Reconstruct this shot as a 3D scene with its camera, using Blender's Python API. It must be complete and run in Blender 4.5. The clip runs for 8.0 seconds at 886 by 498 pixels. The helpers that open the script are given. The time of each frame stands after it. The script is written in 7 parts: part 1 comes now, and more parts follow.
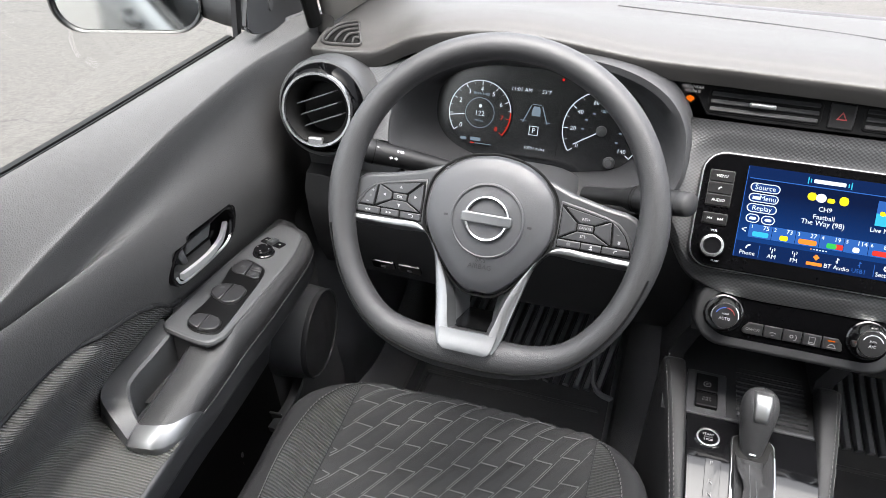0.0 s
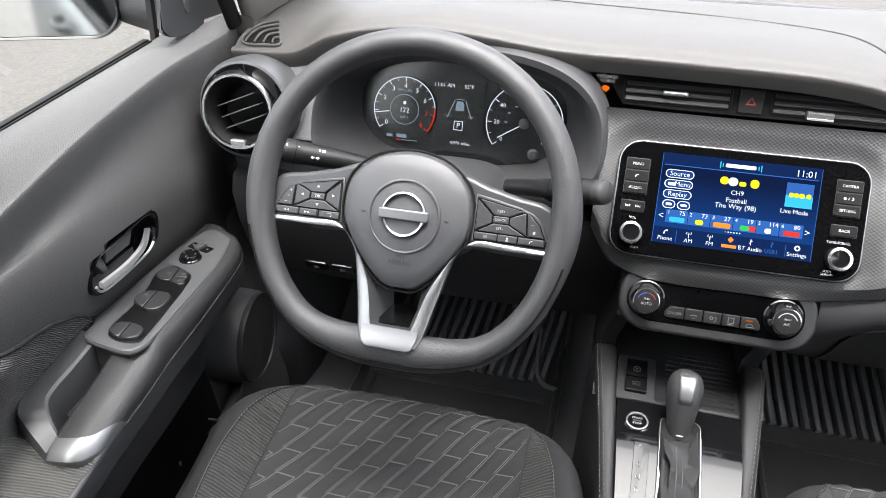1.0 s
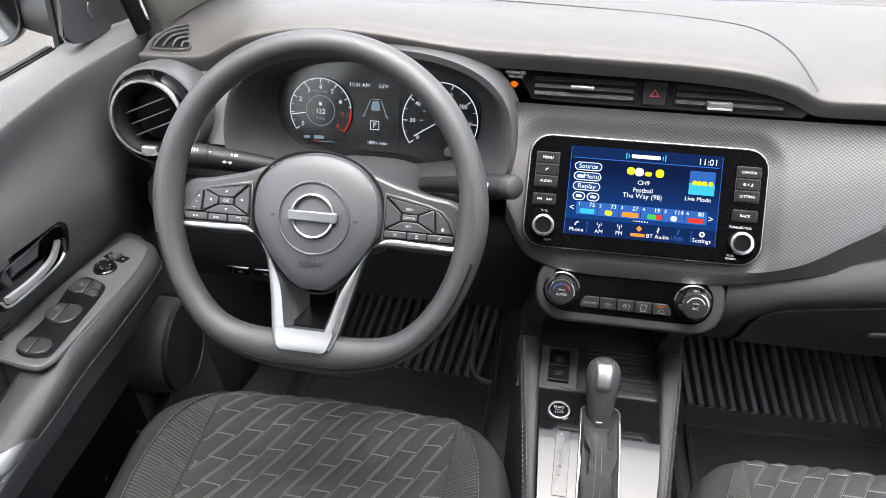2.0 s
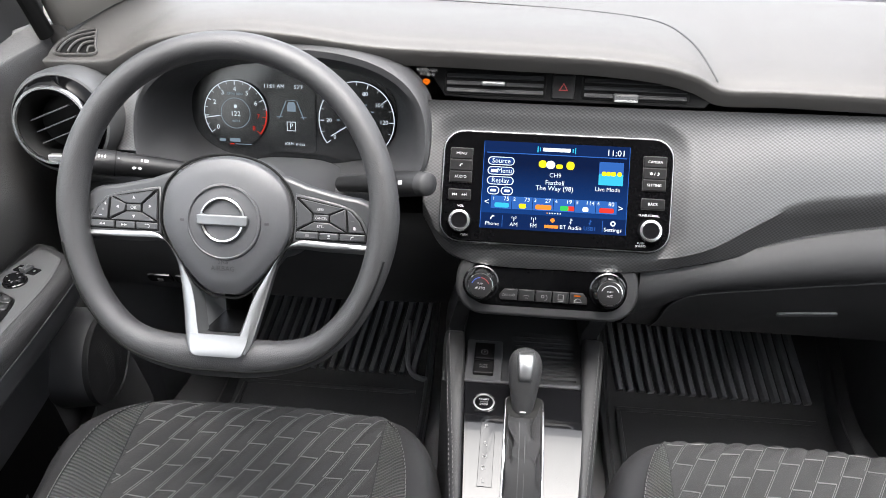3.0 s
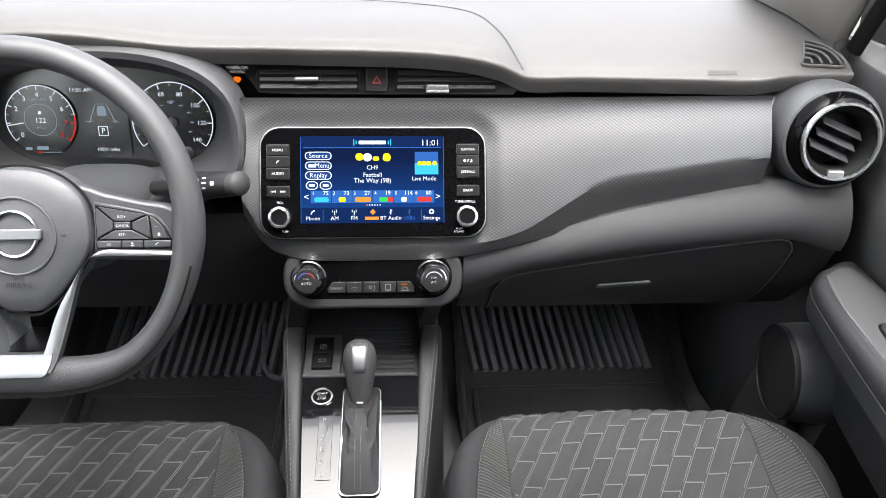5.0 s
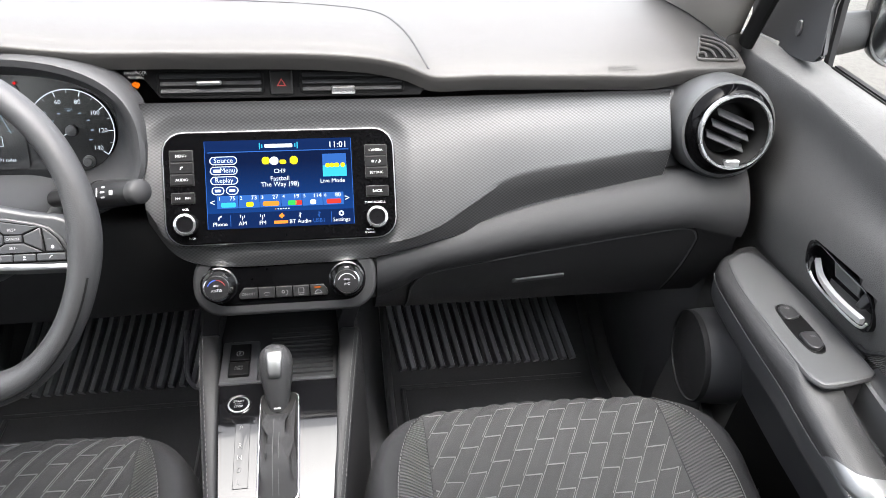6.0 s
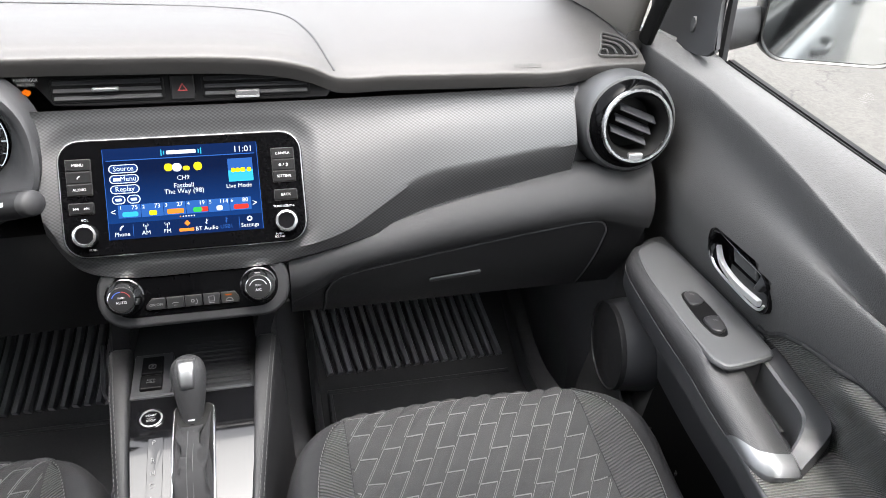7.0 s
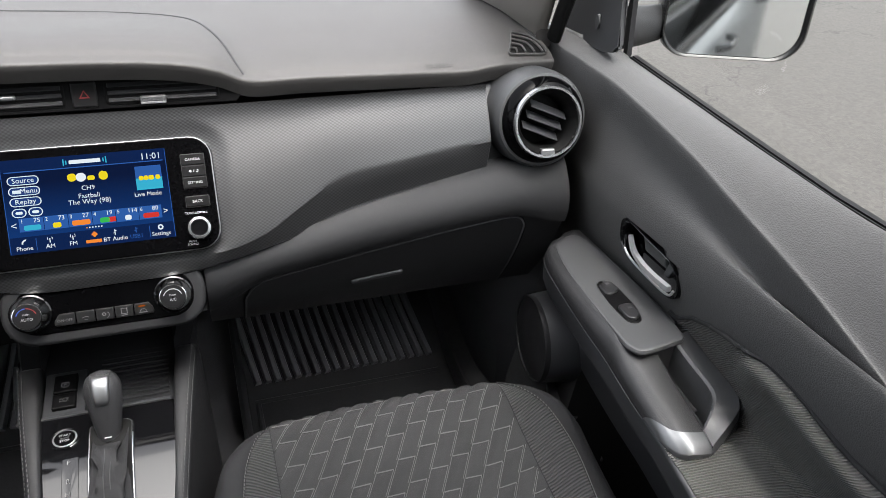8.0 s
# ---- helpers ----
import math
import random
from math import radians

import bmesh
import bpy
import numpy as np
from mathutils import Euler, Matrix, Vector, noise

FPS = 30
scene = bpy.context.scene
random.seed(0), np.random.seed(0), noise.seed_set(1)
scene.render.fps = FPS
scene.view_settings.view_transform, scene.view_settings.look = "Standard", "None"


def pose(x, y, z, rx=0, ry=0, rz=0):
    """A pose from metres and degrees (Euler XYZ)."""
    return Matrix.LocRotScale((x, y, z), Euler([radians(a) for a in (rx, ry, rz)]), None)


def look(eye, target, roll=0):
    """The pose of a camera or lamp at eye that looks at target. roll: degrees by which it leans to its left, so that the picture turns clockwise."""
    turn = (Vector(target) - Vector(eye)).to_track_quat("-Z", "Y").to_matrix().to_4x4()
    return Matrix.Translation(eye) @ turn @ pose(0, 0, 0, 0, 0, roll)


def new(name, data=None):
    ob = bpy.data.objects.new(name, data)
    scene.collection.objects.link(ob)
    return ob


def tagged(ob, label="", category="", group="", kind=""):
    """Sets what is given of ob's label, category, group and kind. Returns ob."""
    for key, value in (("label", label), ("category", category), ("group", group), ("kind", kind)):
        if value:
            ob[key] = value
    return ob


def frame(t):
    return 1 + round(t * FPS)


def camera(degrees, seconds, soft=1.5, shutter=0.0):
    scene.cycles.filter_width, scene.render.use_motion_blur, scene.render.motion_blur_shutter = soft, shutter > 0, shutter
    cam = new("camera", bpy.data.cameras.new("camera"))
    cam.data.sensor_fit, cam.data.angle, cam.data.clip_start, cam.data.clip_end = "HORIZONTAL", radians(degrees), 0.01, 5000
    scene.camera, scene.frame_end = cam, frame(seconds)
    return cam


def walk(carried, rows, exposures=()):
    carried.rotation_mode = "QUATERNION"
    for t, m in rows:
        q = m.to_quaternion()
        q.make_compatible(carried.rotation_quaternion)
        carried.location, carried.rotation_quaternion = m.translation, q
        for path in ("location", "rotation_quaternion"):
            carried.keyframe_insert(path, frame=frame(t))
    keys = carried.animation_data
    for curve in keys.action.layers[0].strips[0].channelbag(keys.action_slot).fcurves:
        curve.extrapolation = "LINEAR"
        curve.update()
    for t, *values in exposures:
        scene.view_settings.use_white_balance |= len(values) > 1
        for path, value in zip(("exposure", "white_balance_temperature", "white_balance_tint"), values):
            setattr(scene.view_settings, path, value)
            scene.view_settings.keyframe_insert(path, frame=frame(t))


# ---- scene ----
cam = camera(62.2, 8.0, soft=0.7)
PATH = [
    (0, (-0.166, 0.013, 1.038), (-0.681, 1.664, 0.033), 1.7),
    (0.5, (-0.142, 0.016, 1.038), (-0.618, 1.679, 0.034), 1.3),
    (1, (-0.117, 0.024, 1.037), (-0.542, 1.7, 0.031), 0.9),
    (1.5, (-0.092, 0.03, 1.038), (-0.461, 1.718, 0.031), 0.7),
    (3, (-0.03, 0.031, 1.041), (-0.202, 1.749, 0.031), 0.6),
    (3.5, (-0.008, 0.032, 1.04), (-0.117, 1.753, 0.027), 0.7),
    (4, (0.017, 0.032, 1.043), (-0.023, 1.752, 0.023), 0.9),
    (4.5, (0.037, 0.029, 1.046), (0.076, 1.746, 0.022), 1.2),
    (6, (0.093, 0.018, 1.052), (0.368, 1.714, 0.028), 1.9),
    (6.5, (0.112, 0.014, 1.051), (0.464, 1.699, 0.032), 2.1),
    (7, (0.126, 0.009, 1.051), (0.563, 1.677, 0.038), 2.4),
    (7.5, (0.138, 0.002, 1.051), (0.662, 1.65, 0.045), 2.7),
    (8, (0.146, -0.004, 1.049), (0.75, 1.621, 0.052), 2.8),
]
walk(cam, [(t, look(eye, target, roll)) for t, eye, target, roll in PATH], exposures=[(0, 3.29), (4, 3.29), (6.0, 3.56), (6.5, 3.56), (7.0, 3.46), (7.5, 3.31), (8, 2.62)])

# ---- light ----
world = bpy.data.worlds.new("overcast_sky")
scene.world = world
world.use_nodes = True
wn, wl = world.node_tree.nodes, world.node_tree.links
sky = wn.new("ShaderNodeTexSky")
sky.sky_type = "NISHITA"
sky.sun_disc = False
sky.sun_elevation, sky.sun_rotation = radians(72), radians(170)
sky.dust_density = 6.0
grey = wn.new("ShaderNodeHueSaturation")
grey.inputs["Saturation"].default_value = 0.27
wl.new(sky.outputs[0], grey.inputs["Color"])
wl.new(grey.outputs[0], wn["Background"].inputs["Color"])
wn["Background"].inputs["Strength"].default_value = 0.15
sun = new("sun", bpy.data.lights.new("sun", "SUN"))
sun.data.energy, sun.data.angle, sun.data.color = 0.45, radians(60), (1.0, 0.97, 0.93)
sun.matrix_world = look((0.4, -0.6, 5.0), (0, 0.6, 0.7))

# ---- materials ----
MATS = {}


def mat(name, color, rough=0.5, metal=0.0, grain=0.0, scale=400.0, kind="noise", vary=0.12, coat=0.0, spec=0.5, island=0.0, tone=0.0):
    """Plain or grained surface: colour, gloss, two scales of variation and a fine relief."""
    m = bpy.data.materials.new(name)
    m.use_nodes = True
    n, l = m.node_tree.nodes, m.node_tree.links
    b = n["Principled BSDF"]
    b.inputs["Metallic"].default_value = metal
    b.inputs["Coat Weight"].default_value = coat
    b.inputs["Coat Roughness"].default_value = 0.06
    b.inputs["Specular IOR Level"].default_value = spec
    tc = n.new("ShaderNodeTexCoord")
    big, fine = n.new("ShaderNodeTexNoise"), n.new("ShaderNodeTexNoise")
    big.inputs["Scale"].default_value, big.inputs["Detail"].default_value = 9.0, 4.0
    fine.inputs["Scale"].default_value, fine.inputs["Detail"].default_value = scale * 0.6, 3.0
    for t in (big, fine):
        l.new(tc.outputs["Object"], t.inputs["Vector"])
    mix = n.new("ShaderNodeMix")
    mix.data_type = "FLOAT"
    l.new(big.outputs[0], mix.inputs[2]), l.new(fine.outputs[0], mix.inputs[3])
    mix.inputs[0].default_value = 0.45
    ramp = n.new("ShaderNodeMapRange")
    ramp.inputs[1].default_value, ramp.inputs[2].default_value = 0.3, 0.7
    ramp.inputs[3].default_value, ramp.inputs[4].default_value = 1 - vary, 1 + vary
    l.new(mix.outputs[0], ramp.inputs[0])
    value = ramp.outputs[0]
    if island:
        info, spread, mul = n.new("ShaderNodeObjectInfo"), n.new("ShaderNodeMapRange"), n.new("ShaderNodeMath")
        spread.inputs[3].default_value, spread.inputs[4].default_value = 1 - island, 1 + island
        mul.operation = "MULTIPLY"
        l.new(info.outputs["Random"], spread.inputs[0])
        l.new(spread.outputs[0], mul.inputs[0]), l.new(value, mul.inputs[1])
        value = mul.outputs[0]
    rr = n.new("ShaderNodeMapRange")
    rr.inputs[3].default_value, rr.inputs[4].default_value = max(rough - 0.06, 0.02), rough + 0.06
    l.new(big.outputs[0], rr.inputs[0])
    l.new(rr.outputs[0], b.inputs["Roughness"])
    if grain:
        bump = n.new("ShaderNodeBump")
        bump.inputs["Strength"].default_value = grain
        bump.inputs["Distance"].default_value = 0.001
        if kind == "noise":
            h = fine.outputs[0]
        elif kind == "leather":
            v = n.new("ShaderNodeTexVoronoi")
            v.feature = "DISTANCE_TO_EDGE"
            v.inputs["Scale"].default_value = scale
            l.new(tc.outputs["Object"], v.inputs["Vector"])
            cut = n.new("ShaderNodeMapRange")
            cut.inputs[2].default_value = 0.25
            l.new(v.outputs["Distance"], cut.inputs[0])
            h = cut.outputs[0]
        else:
            sep = n.new("ShaderNodeSeparateXYZ")
            l.new(tc.outputs["Object"], sep.inputs[0])

            def math_node(op, a, c):
                k = n.new("ShaderNodeMath")
                k.operation = op
                for i, w in enumerate((a, c)):
                    if w is None:
                        continue
                    if isinstance(w, (int, float)):
                        k.inputs[i].default_value = w
                    else:
                        l.new(w, k.inputs[i])
                return k.outputs[0]

            if kind == "weave":
                a = math_node("MULTIPLY", sep.outputs["X"], scale)
                c = math_node("MULTIPLY", math_node("ADD", sep.outputs["Z"], math_node("MULTIPLY", sep.outputs["Y"], 0.45)), scale * 1.25)
                s1 = math_node("SINE", a, None)
                s2 = math_node("SINE", c, None)
                h = math_node("ADD", math_node("MULTIPLY", s1, s2), 0.0)
            else:
                run = sep.outputs["Y"]
                if kind == "ribs_slant":
                    run = math_node("ADD", sep.outputs["Z"], math_node("MULTIPLY", sep.outputs["Y"], 0.58))
                s1 = math_node("SINE", math_node("MULTIPLY", run, scale), None)
                h = math_node("ADD", s1, math_node("MULTIPLY", fine.outputs[0], 0.6))
            # tone puts the relief's shading into the colour: pale crests, dark hollows
            if tone:
                k = math_node("ADD", math_node("MULTIPLY", h, tone), 1.0)
                value = math_node("MULTIPLY", value, k)
        l.new(h, bump.inputs["Height"])
        l.new(bump.outputs[0], b.inputs["Normal"])
    tint = n.new("ShaderNodeVectorMath")
    tint.operation = "SCALE"
    tint.inputs[0].default_value = color[:3]
    l.new(value, tint.inputs["Scale"])
    l.new(tint.outputs[0], b.inputs["Base Color"])
    MATS[name] = m
    return m


def glowing(name, color, strength):
    m = bpy.data.materials.new(name)
    m.use_nodes = True
    b = m.node_tree.nodes["Principled BSDF"]
    b.inputs["Base Color"].default_value = (0.0006, 0.0006, 0.0006, 1)
    b.inputs["Roughness"].default_value = 0.4
    b.inputs["Specular IOR Level"].default_value = 0.0
    b.inputs["Emission Color"].default_value = (*color, 1)
    b.inputs["Emission Strength"].default_value = strength
    return m


def screen_glow(name, upper, lower, strength):
    """A lit screen's background, a deep blue that brightens towards its foot."""
    m = glowing(name, upper, strength)
    n, l = m.node_tree.nodes, m.node_tree.links
    tc, sep, span, mix = n.new("ShaderNodeTexCoord"), n.new("ShaderNodeSeparateXYZ"), n.new("ShaderNodeMapRange"), n.new("ShaderNodeMix")
    mix.data_type = "RGBA"
    mix.inputs[6].default_value, mix.inputs[7].default_value = (*lower, 1), (*upper, 1)
    span.inputs[1].default_value, span.inputs[2].default_value = 0.0, 0.75
    l.new(tc.outputs["Generated"], sep.inputs[0]), l.new(sep.outputs["Z"], span.inputs[0])
    l.new(span.outputs[0], mix.inputs[0]), l.new(mix.outputs[2], n["Principled BSDF"].inputs["Emission Color"])
    return m


PAD = mat("soft_dash_pad", (0.0355, 0.0337, 0.0322), 0.55, grain=0.25, scale=900, kind="leather", vary=0.06)
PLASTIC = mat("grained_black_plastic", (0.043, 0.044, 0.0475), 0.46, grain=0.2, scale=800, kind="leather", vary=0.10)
DOORSKIN = mat("door_grained_plastic", (0.056, 0.0558, 0.0562), 0.60, grain=0.25, scale=380, kind="leather", vary=0.12, spec=0.30)
SMOOTH = mat("satin_black_plastic", (0.027, 0.0278, 0.030), 0.40, grain=0.08, scale=900, vary=0.08)
DARK = mat("matt_black_plastic", (0.0135, 0.0138, 0.015), 0.6, grain=0.15, scale=600, vary=0.15, spec=0.32)
BOOTSKIN = mat("soft_boot_leather", (0.020, 0.020, 0.021), 0.52, grain=0.3, scale=900, kind="leather", vary=0.15, spec=0.2)
GREYPL = mat("dark_grey_armrest_plastic", (0.043, 0.044, 0.046), 0.46, grain=0.15, scale=900, vary=0.06)
ARMSKIN = mat("armrest_grained_skin", (0.019, 0.019, 0.020), 0.42, grain=0.26, scale=650, kind="leather", vary=0.10, spec=0.42)
GREYTIP = mat("stalk_grey_tip", (0.020, 0.020, 0.021), 0.55, grain=0.1, scale=900, vary=0.08, spec=0.25)
HOODPL = mat("cluster_hood_plastic", (0.021, 0.0213, 0.0228), 0.5, grain=0.2, scale=800, kind="leather", vary=0.08, spec=0.33)
WELL = mat("satin_switch_well", (0.0022, 0.0022, 0.0024), 0.34, grain=0.08, scale=900, vary=0.1, spec=0.30)
SWITCHCAP = mat("satin_switch_cap", (0.015, 0.015, 0.016), 0.34, grain=0.1, scale=900, vary=0.1, spec=0.42)
STALKPL = mat("stalk_black_plastic", (0.008, 0.008, 0.0085), 0.40, grain=0.1, scale=900, vary=0.08, spec=0.25)
LEATHER = mat("leather_rim", (0.030, 0.030, 0.0315), 0.46, grain=0.22, scale=600, kind="leather", vary=0.12, spec=0.44)
WEAVE = mat("weave_pattern_trim", (0.0205, 0.021, 0.022), 0.38, spec=0.70, grain=0.11, scale=1120, kind="weave", vary=0.05, tone=0.80)
GLOSS = mat("piano_black", (0.0035, 0.0035, 0.004), 0.08, vary=0.2, spec=0.42)
GUNMETAL = mat("dark_chrome", (0.16, 0.16, 0.17), 0.25, metal=1.0, vary=0.03)
COVERGLASS = mat("cover_glass", (0.0014, 0.0014, 0.0016), 0.10, vary=0.3, spec=0.06)
CHROME = mat("chrome", (0.72, 0.73, 0.74), 0.12, metal=1.0, vary=0.03)
KEYBLACK = mat("black_key", (0.0042, 0.0042, 0.0045), 0.4, grain=0.08, scale=900, vary=0.08, spec=0.10)
KNEE = mat("soft_knee_pad", (0.0170, 0.0174, 0.0188), 0.6, grain=0.25, scale=900, kind="leather", vary=0.06, spec=0.26)
FORK = mat("fork_silver", (0.19, 0.193, 0.198), 0.38, metal=0.9, vary=0.05)
# darker than the other plastics: shade under the dash put into the colour
SHADEDPL = mat("shaded_black_plastic", (0.0145, 0.0148, 0.016), 0.52, grain=0.2, scale=800, kind="leather", vary=0.10, spec=0.28)
RAIL = mat("console_rail_skin", (0.0155, 0.0155, 0.0165), 0.5, grain=0.2, scale=800, kind="leather", vary=0.08, spec=0.3)
DIALGLASS = mat("instrument_glass", (0.0075, 0.0078, 0.0086), 0.22, vary=0.25, spec=0.65)
SATIN = mat("satin_silver", (0.29, 0.295, 0.30), 0.42, metal=0.9, vary=0.04)
TIPSILVER = mat("brushed_silver_tip", (0.20, 0.204, 0.21), 0.50, metal=0.85, vary=0.06)
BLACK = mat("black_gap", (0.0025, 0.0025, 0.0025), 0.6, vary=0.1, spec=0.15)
LEVER = mat("polished_lever", (0.60, 0.61, 0.62), 0.36, metal=0.75, vary=0.04)
BRIGHT = mat("bright_satin_chrome", (0.47, 0.475, 0.485), 0.26, metal=1.0, vary=0.04)
SEATDARK = mat("seat_side_fabric", (0.0135, 0.0135, 0.0148), 0.85, grain=0.5, scale=1500, vary=0.16, spec=0.3)
SEATRIB = mat("ribbed_seat_fabric", (0.026, 0.026, 0.027), 0.85, grain=1.0, scale=1450, kind="ribs_y", vary=0.10, tone=0.62)
SEATPAD = mat("quilted_seat_fabric", (0.0166, 0.0166, 0.0175), 0.88, grain=0.9, scale=1500, vary=0.20, island=0.10)
SEAM = mat("pale_seam_thread", (0.074, 0.074, 0.076), 0.8, grain=0.5, scale=1800, vary=0.2)
STITCH = mat("grey_stitching", (0.065, 0.065, 0.065), 0.7, vary=0.1)
DOORFAB = mat("ribbed_door_fabric", (0.060, 0.0585, 0.058), 0.85, grain=0.8, scale=2600, kind="ribs_slant", vary=0.10, tone=0.36)
# one black rubber in two tones: light on the ribs, shade in the tray
LITRUBBER = mat("rubber_mat", (0.13, 0.133, 0.145), 0.36, grain=0.2, scale=500, vary=0.2)
TRAYRUBBER = mat("shaded_rubber_tray", (0.024, 0.0245, 0.027), 0.42, grain=0.3, scale=420, vary=0.25)
CARPET = mat("black_carpet", (0.052, 0.052, 0.056), 0.95, grain=0.8, scale=900, vary=0.3)
MIRRORBLACK = mat("gloss_black_mirror_shell", (0.0026, 0.0026, 0.0028), 0.25, vary=0.2, spec=0.35)
BEIGE = mat("pale_pillar_cloth", (0.30, 0.285, 0.265), 0.8, grain=0.3, scale=1500, vary=0.05)
PAINT = mat("car_paint", (0.036, 0.041, 0.046), 0.36, metal=0.2, vary=0.10, coat=0.12, spec=0.25)
MIRROR = mat("mirror_glass", (0.9, 0.92, 0.92), 0.03, metal=1.0, vary=0.01)
WHITE = mat("white_print", (0.75, 0.75, 0.75), 0.5, vary=0.04)
REDPRINT = mat("red_print", (0.17, 0.016, 0.014), 0.5, vary=0.05)
SOFTPRINT = mat("soft_white_print", (0.30, 0.30, 0.30), 0.5, vary=0.06)
EMBOSS = mat("embossed_print", (0.016, 0.016, 0.016), 0.6, vary=0.05)
DIMPRINT = mat("grey_print", (0.10, 0.10, 0.10), 0.5, vary=0.1)
REDLED = glowing("red_lamp", (1.0, 0.02, 0.02), 0.10)
ORANGELED = glowing("orange_lamp", (1.0, 0.20, 0.008), 0.10)
BLUEPRINT = mat("blue_print", (0.02, 0.06, 0.26), 0.5, vary=0.05)
SCREENBLUE = screen_glow("screen_blue", (0.0018, 0.008, 0.040), (0.006, 0.045, 0.20), 0.16)
SCREENBAND = glowing("screen_blue_band", (0.03, 0.12, 0.42), 0.144)
SCREENMID = glowing("screen_mid_blue", (0.012, 0.05, 0.20), 0.144)
SCREENDARK = glowing("screen_dark_band", (0.004, 0.020, 0.095), 0.126)
SCREENWHITE = glowing("screen_white", (0.85, 0.92, 1.0), 0.15)
SCREENCYAN = glowing("screen_cyan", (0.05, 0.55, 0.8), 0.126)
SCREENYEL = glowing("screen_yellow", (0.95, 0.75, 0.02), 0.144)
SCREENRED = glowing("screen_red", (0.8, 0.05, 0.04), 0.126)
SCREENGRN = glowing("screen_green", (0.05, 0.6, 0.12), 0.126)
SCREENORG = glowing("screen_orange", (1.0, 0.28, 0.04), 0.144)
DIALWHITE = glowing("dial_white", (0.8, 0.9, 1.0), 0.095)
DIALDIM = glowing("dial_grey", (0.35, 0.45, 0.55), 0.065)
DIALRED = glowing("dial_red", (0.9, 0.05, 0.03), 0.06)


def asphalt():
    m = mat("pale_asphalt", (0.0345, 0.0318, 0.0285), 0.9, grain=0.5, scale=130, vary=0.22)
    n, l = m.node_tree.nodes, m.node_tree.links
    b = n["Principled BSDF"]
    tc = n.new("ShaderNodeTexCoord")
    v = n.new("ShaderNodeTexVoronoi")
    v.feature = "DISTANCE_TO_EDGE"
    v.inputs["Scale"].default_value = 0.33
    warp = n.new("ShaderNodeTexNoise")
    warp.inputs["Scale"].default_value, warp.inputs["Detail"].default_value = 2.5, 8.0
    add = n.new("ShaderNodeVectorMath")
    add.operation = "ADD"
    l.new(tc.outputs["Object"], warp.inputs["Vector"])
    l.new(tc.outputs["Object"], add.inputs[0]), l.new(warp.outputs["Color"], add.inputs[1])
    l.new(add.outputs[0], v.inputs["Vector"])
    cut = n.new("ShaderNodeMapRange")
    cut.inputs[2].default_value = 0.006
    cut.inputs[3].default_value = 0.45
    l.new(v.outputs["Distance"], cut.inputs[0])
    chips, spread, both = n.new("ShaderNodeTexVoronoi"), n.new("ShaderNodeMapRange"), n.new("ShaderNodeMath")
    chips.inputs["Scale"].default_value = 55
    l.new(tc.outputs["Object"], chips.inputs["Vector"])
    spread.inputs[3].default_value, spread.inputs[4].default_value = 0.74, 1.32
    l.new(chips.outputs["Color"], spread.inputs[0])
    both.operation = "MULTIPLY"
    l.new(cut.outputs[0], both.inputs[0]), l.new(spread.outputs[0], both.inputs[1])
    old = b.inputs["Base Color"].links[0].from_socket
    s = n.new("ShaderNodeVectorMath")
    s.operation = "SCALE"
    l.new(old, s.inputs[0]), l.new(both.outputs[0], s.inputs["Scale"])
    l.new(s.outputs[0], b.inputs["Base Color"])
    return m


def clear_glass(name="clear_glass", tint=(0.93, 0.95, 0.94, 1)):
    m = bpy.data.materials.new(name)
    m.use_nodes = True
    n, l = m.node_tree.nodes, m.node_tree.links
    tr, gl, mx = n.new("ShaderNodeBsdfTransparent"), n.new("ShaderNodeBsdfGlossy"), n.new("ShaderNodeMixShader")
    tr.inputs[0].default_value = tint
    gl.inputs["Roughness"].default_value = 0.01
    mx.inputs[0].default_value = 0.05
    l.new(tr.outputs[0], mx.inputs[1]), l.new(gl.outputs[0], mx.inputs[2])
    l.new(mx.outputs[0], n["Material Output"].inputs["Surface"])
    return m


ASPHALT, GLASS, TINTED = asphalt(), clear_glass(), clear_glass("tinted_glass", (0.13, 0.135, 0.13, 1))

# ---- mesh tools ----


def link(name, bm, material, parent=None, label="", smooth=40):
    """One mesh object out of a bmesh."""
    bmesh.ops.remove_doubles(bm, verts=bm.verts, dist=1e-6)
    bmesh.ops.recalc_face_normals(bm, faces=bm.faces)
    me = bpy.data.meshes.new(name)
    bm.to_mesh(me)
    bm.free()
    me.materials.append(material)
    if smooth:
        me.shade_smooth()
        me.set_sharp_from_angle(angle=radians(smooth))
    ob = new(name, me)
    if parent:
        ob.parent = parent
    if label:
        tagged(ob, label)
    return ob


def part(name, bm, material, parent, label="", smooth=40):
    return link(name, bm, material, parent, label, smooth)


def thing(name, label, category, group="", kind="", at=(0, 0, 0)):
    ob = new(name)
    ob.empty_display_size = 0.05
    return tagged(ob, label, category, group, kind)


def V(*a):
    return Vector(a)


def plane(origin, right, up):
    """A local frame: x to the right, y up along the surface, z out of it."""
    r = Vector(right).normalized()
    u = (Vector(up) - r * Vector(up).dot(r)).normalized()
    n = r.cross(u)
    return Matrix((( r.x, u.x, n.x, origin[0]), (r.y, u.y, n.y, origin[1]), (r.z, u.z, n.z, origin[2]), (0, 0, 0, 1)))


def sheet(rows, closed=False):
    """A skin over rows of points."""
    bm = bmesh.new()
    vs = [[bm.verts.new(p) for p in row] for row in rows]
    for a, b in zip(vs, vs[1:]):
        k = len(a)
        for i in range(k if closed else k - 1):
            j = (i + 1) % k
            bm.faces.new((a[i], a[j], b[j], b[i]))
    return bm


